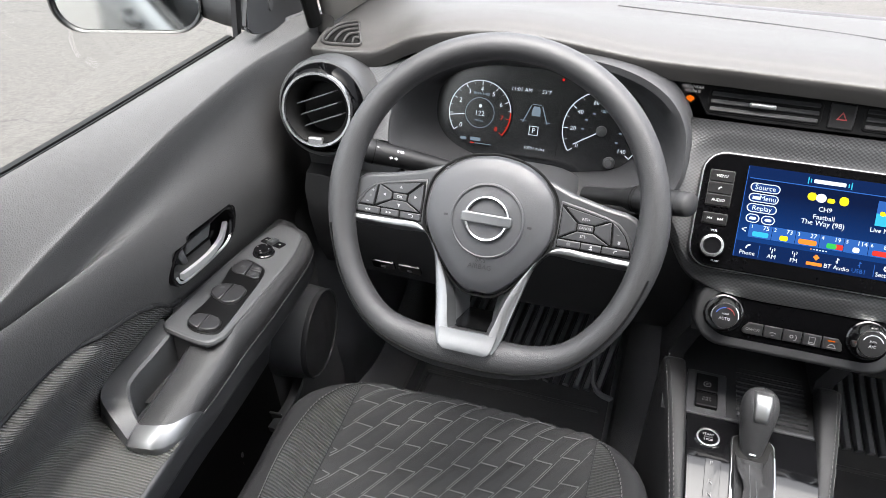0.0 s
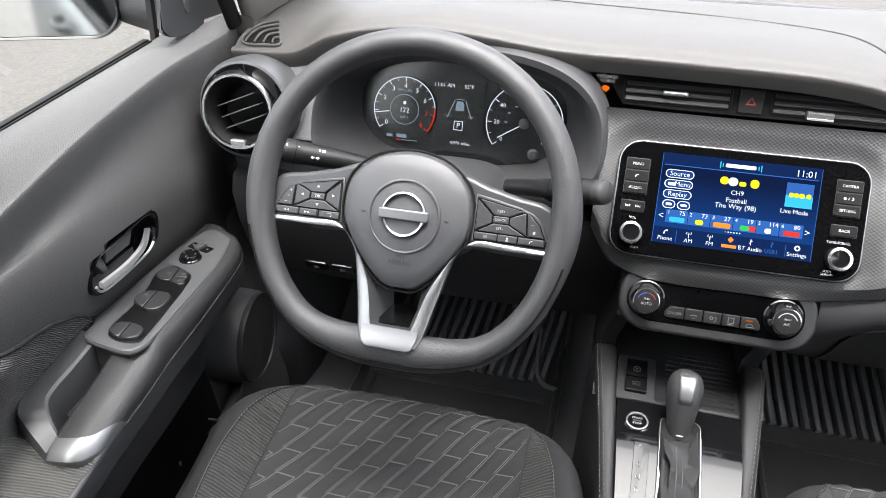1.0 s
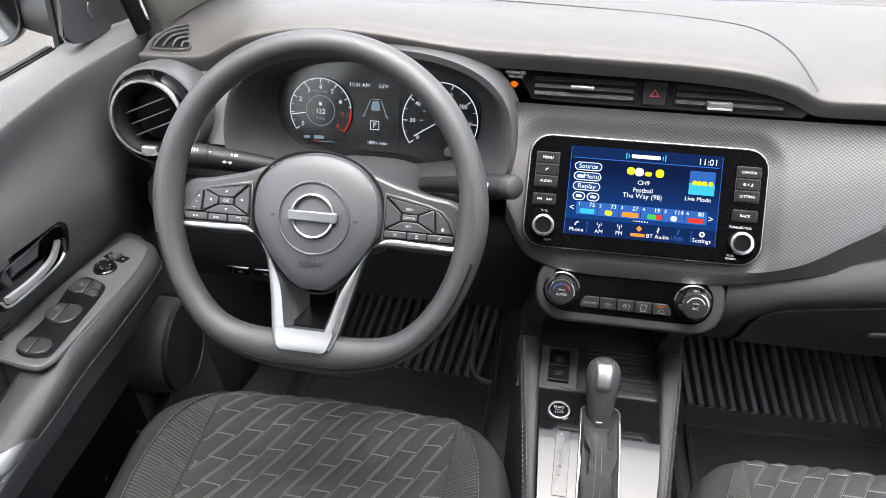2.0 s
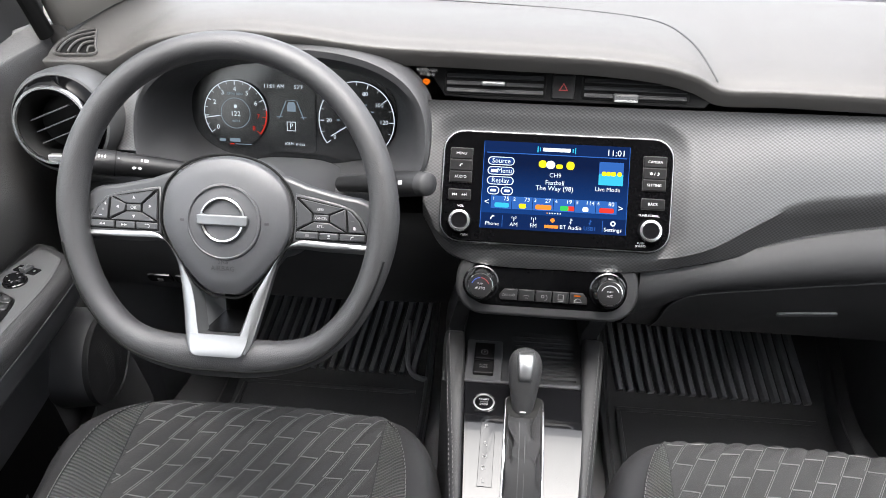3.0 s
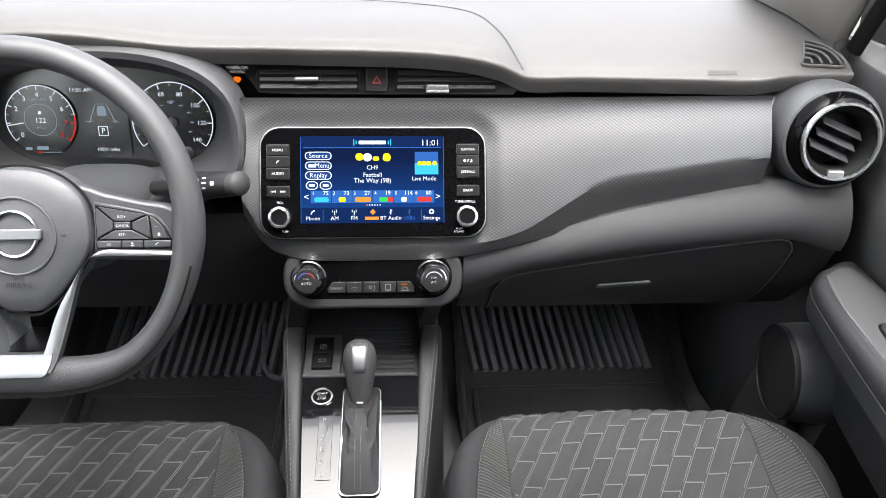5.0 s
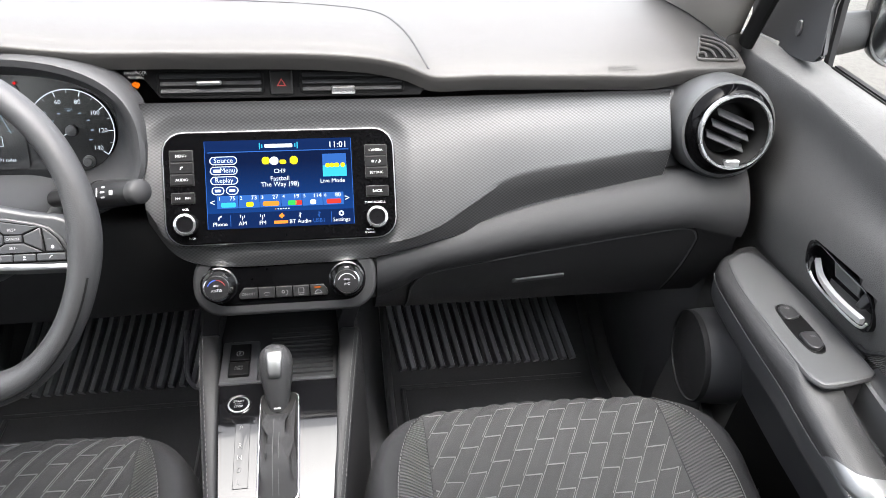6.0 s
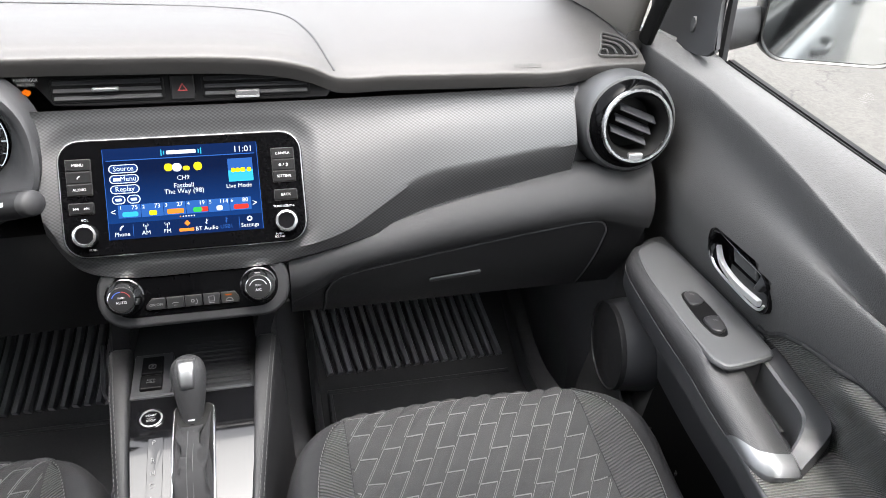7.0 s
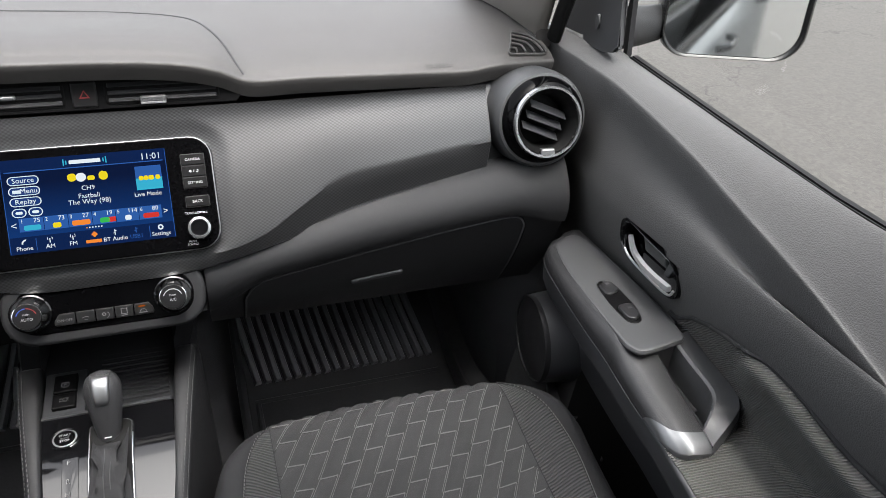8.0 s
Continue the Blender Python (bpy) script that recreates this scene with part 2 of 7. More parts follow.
def cap(bm, loop):
    bm.faces.new(loop)


def rrect(w, h, r, n=5):
    pts = []
    for cx, cy, a0 in ((w / 2 - r, h / 2 - r, 0), (-w / 2 + r, h / 2 - r, 90), (-w / 2 + r, -h / 2 + r, 180), (w / 2 - r, -h / 2 + r, 270)):
        for k in range(n + 1):
            a = radians(a0 + 90 * k / n)
            pts.append((cx + r * math.cos(a), cy + r * math.sin(a)))
    return pts


def circle(r, n=32):
    return [(r * math.cos(2 * math.pi * k / n), r * math.sin(2 * math.pi * k / n)) for k in range(n)]


def inset(pts, d):
    out, n = [], len(pts)
    for i in range(n):
        a, b, c = Vector(pts[i - 1]), Vector(pts[i]), Vector(pts[(i + 1) % n])
        e1, e2 = b - a, c - b
        if e1.length < 1e-9 or e2.length < 1e-9:
            out.append(tuple(b))
            continue
        n1, n2 = Vector((-e1.y, e1.x)).normalized(), Vector((-e2.y, e2.x)).normalized()
        m = n1 + n2
        m = m / max(m.length_squared / 2, 0.35)
        out.append(tuple(b + m * d))
    return out


def slab(pts, m, depth, bevel=0.001, back=0.0):
    """A plate of the outline pts (counter-clockwise) on the frame m, its rim rounded."""
    bm = bmesh.new()
    rings = [(pts, back), (pts, depth - bevel), (inset(pts, bevel * 0.35), depth - bevel * 0.3), (inset(pts, bevel), depth), (inset(pts, bevel * 1.25), depth)]
    prev = None
    for ring, z in rings:
        vs = [bm.verts.new(m @ V(x, y, z)) for x, y in ring]
        if prev:
            for i in range(len(vs)):
                j = (i + 1) % len(vs)
                bm.faces.new((prev[i], prev[j], vs[j], vs[i]))
        else:
            bm.faces.new(vs[::-1])
        prev = vs
    bm.faces.new(prev)
    return bm


def lathe(profile, m, n=40):
    rows = [[m @ V(r * math.cos(2 * math.pi * k / n), r * math.sin(2 * math.pi * k / n), z) for k in range(n)] for r, z in profile]
    return sheet(rows, closed=True)


def box(m, w, h, d, bevel=0.002):
    return slab(rrect(w, h, min(bevel, w * 0.45, h * 0.45), 2), m, d, min(bevel, d * 0.4))


def sweep(path, section, closed=False, side=None, caps=True):
    """A section (x across, y along side) carried along a path; side: the fixed direction of the section's y."""
    k, rows = len(path), []
    path = [Vector(p) for p in path]
    for i, p in enumerate(path):
        a, b = path[i - 1] if (i or closed) else p, path[(i + 1) % k] if (i < k - 1 or closed) else p
        t = (b - a).normalized()
        s = Vector(side) if side else V(0, 0, 1)
        if abs(t.dot(s)) > 0.97:
            s = V(1, 0, 0)
        x = t.cross(s).normalized()
        y = x.cross(t).normalized()
        sec = section(i / (k - 1)) if callable(section) else section
        rows.append([p + x * q[0] + y * q[1] for q in sec])
    if closed:
        rows.append(rows[0])
    bm = sheet(rows, closed=True)
    if caps and not closed:
        bm.verts.ensure_lookup_table()
        n = len(rows[0])
        bm.faces.new(bm.verts[:n])
        bm.faces.new(bm.verts[-n:])
    return bm


def smooth_path(pts, n=8, closed=False):
    """A Catmull-Rom curve through points."""
    P = [Vector(p) for p in pts]
    out, k = [], len(P)
    for i in range(k if closed else k - 1):
        if closed:
            a, b, c, d = P[i - 1], P[i], P[(i + 1) % k], P[(i + 2) % k]
        else:
            a, b, c, d = P[max(i - 1, 0)], P[i], P[i + 1], P[min(i + 2, k - 1)]
        for s in range(n):
            t = s / n
            out.append(0.5 * (2 * b + (c - a) * t + (2 * a - 5 * b + 4 * c - d) * t * t + (3 * b - a - 3 * c + d) * t ** 3))
    if not closed:
        out.append(P[-1])
    return out


def ease(a, b, x):
    t = min(max((x - a) / (b - a), 0), 1)
    return t * t * (3 - 2 * t)


def along(table):
    """A smooth function through (x, value) pairs."""
    xs, ys = [p[0] for p in table], [p[1] for p in table]

    def f(x):
        if x <= xs[0]:
            return ys[0]
        if x >= xs[-1]:
            return ys[-1]
        i = max(k for k in range(len(xs)) if xs[k] <= x)
        i = min(i, len(xs) - 2)

        def slope(k):
            if k == 0 or k == len(xs) - 1:
                return 0 if len(xs) > 2 else (ys[1] - ys[0]) / (xs[1] - xs[0])
            return (ys[k + 1] - ys[k - 1]) / (xs[k + 1] - xs[k - 1])
        h = xs[i + 1] - xs[i]
        t = (x - xs[i]) / h
        return (2 * t ** 3 - 3 * t ** 2 + 1) * ys[i] + (t ** 3 - 2 * t ** 2 + t) * h * slope(i) + (-2 * t ** 3 + 3 * t ** 2) * ys[i + 1] + (t ** 3 - t ** 2) * h * slope(i + 1)
    return f


def oval(a, b, n=12):
    return [(a * math.cos(2 * math.pi * k / n), b * math.sin(2 * math.pi * k / n)) for k in range(n)]


def lettering(words, size, m, material, parent, name="lettering", align="CENTER"):
    """Words as a thin mesh in Blender's own font, centred on the frame m."""
    cu = bpy.data.curves.new(name, "FONT")
    cu.body, cu.size, cu.align_x, cu.align_y, cu.extrude, cu.resolution_u = words, size, align, "CENTER", 0.00012, 2
    tmp = bpy.data.objects.new(name, cu)
    scene.collection.objects.link(tmp)
    me = bpy.data.meshes.new_from_object(tmp)
    bpy.data.objects.remove(tmp)
    me.transform(m)
    me.materials.clear()
    me.materials.append(material)
    ob = new(name, me)
    ob.parent = parent
    return ob


def puffed(outline, m, z0, depth, crown, steps=5):
    """A pillow-shaped boss over an outline."""
    n = len(outline)
    cx, cy = sum(p[0] for p in outline) / n, sum(p[1] for p in outline) / n
    rows = [[m @ V(x, y, z0) for x, y in outline]]
    for k in range(1, steps + 1):
        f = k / steps
        q = math.sin(f * math.pi / 2)
        sc = 1 - 0.07 * (1 - math.cos(f * math.pi / 2))
        rows.append([m @ V(cx + (x - cx) * sc, cy + (y - cy) * sc, z0 + depth * q) for x, y in outline])
    for sc in (0.80, 0.6, 0.4, 0.2, 0.01):
        rows.append([m @ V(cx + (x - cx) * sc * 0.93, cy + (y - cy) * sc * 0.93, z0 + depth + crown * (1 - sc ** 2)) for x, y in outline])
    return sheet(rows, True)


def shift(m, x, y, z=0.0, turn=0.0):
    return m @ pose(x, y, z, 0, 0, turn)

# ---- setting: ground, car floor, body shell ----
bm = bmesh.new()
bmesh.ops.create_grid(bm, x_segments=24, y_segments=24, size=400)
ground = link("ground", bm, ASPHALT)
ground.location.z = -0.36
tagged(ground, "pale weathered asphalt of a car park, finely cracked", "ground", kind="structure")

FLOOR_Z = 0.05
rows = []
for y, z in ((-1.6, FLOOR_Z), (1.12, FLOOR_Z), (1.2, 0.07), (1.3, 0.13), (1.45, 0.27), (1.55, 0.45), (1.56, 0.75)):
    rows.append([V(-0.78 + 1.56 * k / 12, y, z) for k in range(13)])
floor = link("floor", sheet(rows), CARPET)
floor.modifiers.new("thick", "SOLIDIFY").thickness = -0.02
tagged(floor, "black carpet floor of the car's cabin", "floor", kind="structure")

# sills, roof and rear: the shell that closes the cabin; roof and rear unseen
for s, nm in ((-1, "wall_west"), (1, "wall_east")):
    rows = [[V(s * x, y, z) for x, z in ((0.80, -0.05), (0.84, 0.2), (0.84, 0.55), (0.81, 0.66))] for y in (-1.7, -0.4, 0.35, 1.0, 1.6)]
    w = link(nm, sheet(rows), PAINT)
    w.modifiers.new("thick", "SOLIDIFY").thickness = 0.02
    tagged(w, "outer body side of the car in blue-grey paint", "wall", kind="structure")
for s in (-1, 1):       # outer pull handles on the doors, seen in the mirrors
    for y in (-0.02, -1.02):
        grip = smooth_path([V(s * 0.845, y + 0.10, 0.60), V(s * 0.872, y + 0.06, 0.604), V(s * 0.876, y, 0.606), V(s * 0.872, y - 0.06, 0.604), V(s * 0.845, y - 0.10, 0.60)], 4)
        h = link("trim", sweep(grip, oval(0.006, 0.010, 10)), MIRRORBLACK)
        tagged(h, "black outer door handle", "handle", kind="structure")
    b = link("trim", sweep([V(s * 0.812, y, 0.660) for y in (0.9, 0.4, -0.3, -1.0, -1.65)], [(0.006, 0.010), (-0.006, 0.010), (-0.006, -0.010), (0.006, -0.010)]), BLACK)
    tagged(b, "black belt strip under the side windows", "trim", kind="structure")
rows = [[V(-0.62 + 1.24 * k / 10, y, z + 0.03 * math.sin(math.pi * k / 10)) for k in range(11)] for y, z in ((0.42, 1.28), (0.3, 1.32), (-0.3, 1.36), (-1.2, 1.33), (-1.6, 1.27))]
roof = link("ceiling", sheet(rows), BEIGE)
roof.modifiers.new("thick", "SOLIDIFY").thickness = 0.03
tagged(roof, "pale grey cloth headliner", "ceiling", kind="structure")
skin = [[p + V(0, 0, 0.012) for p in row] for row in rows]
skin.insert(0, [p + V(0, 0.012, -0.04) for p in skin[0]])
roof = link("roof", sheet(skin), PAINT)
tagged(roof, "blue-grey painted roof skin above the headliner", "roof", kind="structure")
rows = [[V(-0.80 + 1.6 * k / 6, y, z) for k in range(7)] for y, z in ((-1.62, -0.05), (-1.70, 0.2), (-1.71, 0.55), (-1.62, 0.90))]
back = link("wall_tail", sheet(rows), PAINT)
back.modifiers.new("thick", "SOLIDIFY").thickness = 0.02
tagged(back, "blue-grey painted tail panel closing the car", "wall", kind="structure")
rows = [[V(-0.75 + 1.5 * k / 6, y, z) for k in range(7)] for y, z in ((-1.1, 0.05), (-1.2, 0.5), (-1.35, 0.95), (-1.45, 1.06))]
back = link("wall_south", sheet(rows), SEATDARK)
back.modifiers.new("thick", "SOLIDIFY").thickness = 0.05
tagged(back, "dark rear bench wall behind the front seats", "wall", kind="structure")
for s, nm in ((-1, "trim_west"), (1, "trim_east")):
    sec = [(0.035, 0.03), (-0.035, 0.03), (-0.035, -0.03), (0.035, -0.03)]
    p = link(nm, sweep(smooth_path([(s * 0.76, -0.25, 0.72), (s * 0.74, -0.28, 1.0), (s * 0.63, -0.3, 1.33)], 6), sec, side=(0, 1, 0)), BEIGE)
    tagged(p, "pale centre pillar between the side windows", "pillar", kind="structure")

# unseen rear glass, added dark to cut the light from behind
for s, nm in ((-1, "window_1"), (1, "window_2")):
    g = link(nm, sheet([[V(s * 0.79, y, 0.72), V(s * 0.72, y, 1.02), V(s * 0.62, y, 1.31)] for y in (-0.28, -0.9, -1.65)]), TINTED)
    tagged(g, "unseen rear side window, tinted to hold back light", "window", kind="structure")
g = link("window_3", sheet([[V(x, -1.63, 0.88), V(x * 0.92, -1.64, 1.08), V(x * 0.8, -1.6, 1.29)] for x in (-0.78, 0, 0.78)]), TINTED)
tagged(g, "unseen tailgate window, tinted to hold back light", "window", kind="structure")

for s, nm in ((-1, "wall_kick_west"), (1, "wall_kick_east")):
    rows = [[V(s * x, y, z) for z in (0.03, 0.2, 0.5, 0.79)] for x, y in ((0.735, 0.96), (0.72, 1.0), (0.685, 1.06), (0.675, 1.15), (0.67, 1.6))]
    w = link(nm, sheet(rows), PLASTIC)
    w.modifiers.new("thick", "SOLIDIFY").thickness = 0.02
    tagged(w, "black kick panel beside the footwell", "wall", kind="structure")

# ---- dashboard ----
dash = thing("dashboard", "dark grey soft-touch car dashboard with patterned trim", "dashboard")
SL = math.hypot(1, 0.6)


def trim_point(x, z, out=0.0):
    return V(x, 0.836 + 0.6 * (z - 0.613), z) + V(0, -0.8575, 0.5145) * out


edge_z = along([(-0.70, 0.752), (-0.60, 0.752), (-0.555, 0.757), (-0.50, 0.783), (-0.40, 0.802), (-0.32, 0.802), (-0.20, 0.788), (-0.08, 0.787), (0.06, 0.785), (0.14, 0.778), (0.185, 0.766), (0.222, 0.748), (0.30, 0.746), (0.45, 0.744), (0.52, 0.744), (0.575, 0.752), (0.70, 0.752)])
edge_y = along([(-0.70, 0.93), (-0.55, 0.93), (-0.45, 0.925), (-0.32, 0.915), (-0.18, 0.922), (0.0, 0.916), (0.16, 0.92), (0.225, 0.932), (0.45, 0.932), (0.58, 0.925), (0.70, 0.93)])
seam_x = along([(0.93, 0.222), (0.96, 0.21), (1.03, 0.19), (1.13, 0.15), (1.19, 0.07), (1.22, -0.05), (1.26, -0.30)])
rise = along([(0, 0.0), (0.012, 0.013), (0.03, 0.022), (0.08, 0.033), (0.18, 0.043), (0.34, 0.046)])


def pad_z(x, y):
    """Height of the dash top: the edge's height fades into a common crown."""
    d = y - edge_y(x)
    lift = edge_z(x) - 0.746
    fade = 1 - ease(0.0, 0.30, d)
    if x > 0.1:
        fade = min(fade, 1)
    return 0.746 + lift * fade + rise(d)


NX = 132
xs = [-0.652 + 1.304 * k / NX for k in range(NX + 1)]
rows = []
for d, dz in ((0.05, -0.018), (0.0175, -0.0125), (0.0140, -0.006), (0.0100, 0.002), (0.0072, 0.0085), (0.0076, 0.0110), (0.0094, 0.0126)):      # crisp front edge over an upright fascia
    rows.append([V(x, edge_y(x) + d - (0.008 * ease(0.27, 0.19, x) if d < 0.04 else 0), edge_z(x) + dz) for x in xs])
for d in (0.0125, 0.02, 0.03, 0.045, 0.07, 0.10, 0.14, 0.18, 0.22, 0.26, 0.30, 0.36, 0.40):
    rows.append([V(x, edge_y(x) + d, pad_z(x, edge_y(x) + d)) for x in xs])
rows.append([V(x, 1.40, 0.74) for x in xs])
rows.append([V(x, 1.60, 0.70) for x in xs])
part("pad", sheet(rows), PAD, dash, "light-catching dark grey soft top pad")
# the seam that bounds the raised hood
pts = []
for k in range(30):
    y = 0.946 + (1.25 - 0.946) * k / 29
    x = seam_x(y)
    pts.append(V(x, y, pad_z(x, y) + 0.0006))
part("seam", sweep(pts, oval(0.0016, 0.0009, 6)), DARK, dash, "dark seam line in the pad")

# the body behind and under the trim
rows = []
low_z = along([(-0.22, 0.680), (-0.17, 0.650), (-0.14, 0.618), (-0.117, 0.588), (-0.098, 0.575), (-0.056, 0.566), (0.03, 0.565), (0.13, 0.568), (0.243, 0.588), (0.35, 0.612), (0.457, 0.629), (0.557, 0.643), (0.66, 0.65)])
crease_z = along([(-0.22, 0.690), (-0.17, 0.662), (-0.14, 0.632), (-0.117, 0.602), (-0.095, 0.590), (-0.05, 0.5815), (0.03, 0.580), (0.16, 0.583), (0.215, 0.596), (0.26, 0.619), (0.314, 0.645), (0.385, 0.656), (0.537, 0.674), (0.66, 0.68)])
seam_z = along([(-0.66, 0.47), (0.13, 0.476), (0.172, 0.492), (0.19, 0.503), (0.215, 0.514), (0.30, 0.529), (0.42, 0.547), (0.51, 0.559), (0.578, 0.564), (0.66, 0.545)])
tx = [-0.138 + (0.535 + 0.138) * k / 190 for k in range(191)]
top_z = lambda x: 0.737 + 0.003 * ease(0.1, 0.53, x)


def radio_dip(x, z):
    """How far the trim sinks towards the radio's rounded frame."""
    dx, dz = max(abs(x - 0.025) - 0.115, 0), max(abs((z - 0.6475) * SL) - 0.045, 0)
    return -0.0042 * ease(0.048, 0.024, math.hypot(dx, dz))


rows = [[trim_point(x, top_z(x), -0.03) for x in tx]]
for k in range(61):      # rolls forward towards its upper edge
    f = 0.96 * (k / 60) ** 1.3
    row = []
    for x in tx:
        z = top_z(x) * (1 - f) + (crease_z(x) + 0.002) * f
        row.append(trim_point(x, z, 0.003 * math.sin(math.pi * f) + 0.009 * math.exp(-f / 0.085) + radio_dip(x, z)))
    rows.append(row)
rows.append([trim_point(x, crease_z(x), -0.001 + radio_dip(x, crease_z(x)) * 0.8) for x in tx])
fold = along([(-0.15, 0.012), (0.16, 0.013), (0.24, 0.018), (0.30, 0.034), (0.40, 0.037), (0.55, 0.036)])
for k in (1, 2, 3):
    rows.append([trim_point(x, crease_z(x) * (1 - k / 3) + low_z(x) * k / 3, -0.001 - fold(x) * k / 3) for x in tx])
rows.append([trim_point(x, low_z(x) - 0.002, -0.03) for x in tx])
for row in rows:        # the edge beside the side vent turns inwards
    p = row[-1]
    row += [p + V(0.0015, 0.002, -0.001), p + V(0.002, 0.02, -0.012)]
part("trim_panel", sheet(rows), WEAVE, dash, "dark metallic trim with a fine weave pattern", smooth=28)

# padded knee roll and glove box lid, passenger side
kx = [0.138 + (0.655 - 0.138) * k / 50 for k in range(51)]
rows = []
for k in range(9):
    f = k / 8
    rows.append([V(x, 0.836 + 0.6 * (low_z(x) - 0.613) + 0.024 + (0.862 - (0.860 + 0.6 * (low_z(x) - 0.613))) * f - 0.026 * math.sin(math.pi * f * 0.87) ** 0.8,
                   (low_z(x) - 0.008) * (1 - f) + seam_z(x) * f) for x in kx])
rows.insert(0, [p + V(0, 0.03, -0.002) for p in rows[0]])
rows.append([V(x, 0.868, seam_z(x) - 0.003) for x in kx])
part("knee_roll", sheet(rows), KNEE, dash, "padded leather-grained roll below the trim")
rows = []
for k in range(10):
    f = k / 9
    rows.append([V(x, 0.858 + 0.075 * f + 0.012 * f * f - 0.006 * math.sin(math.pi * f), (seam_z(x) - 0.003) * (1 - f) + 0.395 * f) for x in kx])
rows.append([V(x, 1.10, 0.40) for x in kx])
rows.append([V(x, 1.45, 0.50) for x in kx])
part("lower_panel", sheet(rows), SHADEDPL, dash)
gx = sorted({0.186 + 0.408 * k / 40 for k in range(41)} | {b + d * e for b, d in ((0.186, 1), (0.594, -1)) for e in (0.0005, 0.0015, 0.003, 0.005, 0.0075, 0.012, 0.015)})
rows = []
for k in range(8):
    f = k / 7
    row = []
    for i, x in enumerate(gx):
        e = max(0, 0.022 - min(x - 0.186, 0.594 - x))
        top = seam_z(x) - 0.0035 - 0.022 + math.sqrt(max(0, 0.022 ** 2 - e * e))
        z = top * (1 - f) + 0.40 * f
        g = (seam_z(x) - 0.003 - z) / (seam_z(x) - 0.003 - 0.395)
        y = 0.858 + 0.075 * g + 0.012 * g * g - 0.006 * math.sin(math.pi * min(max(g, 0), 1))
        row.append(V(x, y - 0.004, z))
    rows.append(row)
rows.insert(0, [p + V(0, 0.006, 0.001) for p in rows[0]])
lid = part("glovebox_lid", sheet(rows), SHADEDPL, dash, "black glove box lid")
# bead in paler plastic than the lid draws the highlight on its edge
part("edge_bead", sweep([r[0] for r in rows[:1:-1]] + rows[1] + [r[-1] for r in rows[2:]], oval(0.0014, 0.0014, 6)), PLASTIC, lid, "edge of the lid, paler for its highlight", 60)
rim_ = [r[0] for r in rows[:1:-1]] + rows[1] + [r[-1] for r in rows[2:]]
part("gap", sweep([p + V(0.0022 * (1 if p.x > 0.58 else -1 if p.x < 0.2 else 0), -0.0004, 0.0026 if 0.192 < p.x < 0.588 else 0) for p in rim_], oval(0.0012, 0.0012, 6)), BLACK, lid, "dark gap round the lid", 60)
GH = plane((0.3745, 0.8830, 0.474), (1, 0.01, 0.07), (0, -0.55, 1))
part("handle", slab(rrect(0.078, 0.010, 0.004), GH, 0.003, 0.002), PLASTIC, lid, "grey slotted glove box pull")

for x0, x1 in ((-0.655, -0.512), (0.53, 0.655)):
    rows = [[V(x0 + (x1 - x0) * k / 8, y, z) for k in range(9)] for y, z in ((0.960, 0.733), (0.940, 0.728), (0.918, 0.70), (0.908, 0.66), (0.905, 0.62), (0.915, 0.590))]
    part("outer_fascia", sheet(rows), PLASTIC, dash, "", 40)
rows = [[trim_point(-0.590 + 0.078 * k / 8, 0.770 - 0.10 * j / 4, -0.022) for k in range(9)] for j in range(5)]
part("trim_panel", sheet(rows), WEAVE, dash)

# driver's lower panel with its two switches
dx = [-0.655 + (0.66 - 0.10 + 0.0) * k / 40 for k in range(41)]
rows = []
for y, z in ((0.94, 0.600), (0.905, 0.598), (0.885, 0.588), (0.877, 0.565), (0.885, 0.52), (0.905, 0.46), (0.935, 0.41), (1.1, 0.40), (1.45, 0.50)):
    rows.append([V(x, y + 0.01 * ((x + 0.38) / 0.28) ** 2, z) for x in dx])
part("driver_panel", sheet(rows), SHADEDPL, dash, "black lower dash panel")
DP = plane((-0.535, 0.898, 0.455), (1, 0, 0), (0, -0.55, 1))
for i in range(2):
    b = part("switch", slab(rrect(0.036, 0.019, 0.003), shift(DP, 0.042 * i, 0), 0.004, 0.001), GLOSS, dash)
    part("mark", slab(rrect(0.008, 0.006, 0.001), shift(DP, 0.042 * i, -0.002, 0.004), 0.0006, 0.0002), DIMPRINT, b)

# ---- centre vents, hazard switch, airbag lamp ----
VP = plane((0.03, 0.945, 0.748), (1, 0, 0), (0, 0.25, 1))
outl = [(-0.182, 0.030), (-0.150, -0.014), (-0.10, -0.016), (0.175, -0.016), (0.190, 0.004), (0.165, 0.030)]
part("vent_panel", slab(outl, VP, 0.003, 0.001, -0.05), KEYBLACK, dash, "black strip with the centre vents")
for cx, w in ((-0.087, 0.130), (0.088, 0.134)):
    fr = part("air_vent", slab(rrect(w, 0.030, 0.006), shift(VP, cx, 0.003), 0.004, 0.0015), KEYBLACK, dash, "black slatted air vent")
    for j in range(3):
        part("slat", box(shift(VP, cx, -0.006 + 0.009 * j, 0.004) @ pose(0, 0, 0, -35), w * 0.94, 0.006, 0.0016, 0.0007), DARK, fr)
    tab = shift(VP, cx - 0.002, 0.004, 0.006) if cx < 0 else shift(VP, cx - 0.012, -0.007, 0.006)
    part("tab", slab(rrect(0.030, 0.0055 if cx < 0 else 0.0100, 0.002), tab, 0.006 if cx < 0 else 0.010, 0.002), SATIN if cx < 0 else GREYPL, fr, "silver-edged vent tab")
    if cx > 0:
        part("tab_edge", slab(rrect(0.029, 0.0026, 0.001), shift(tab, 0, -0.0035, 0.010), 0.0008, 0.0003), SATIN, fr)
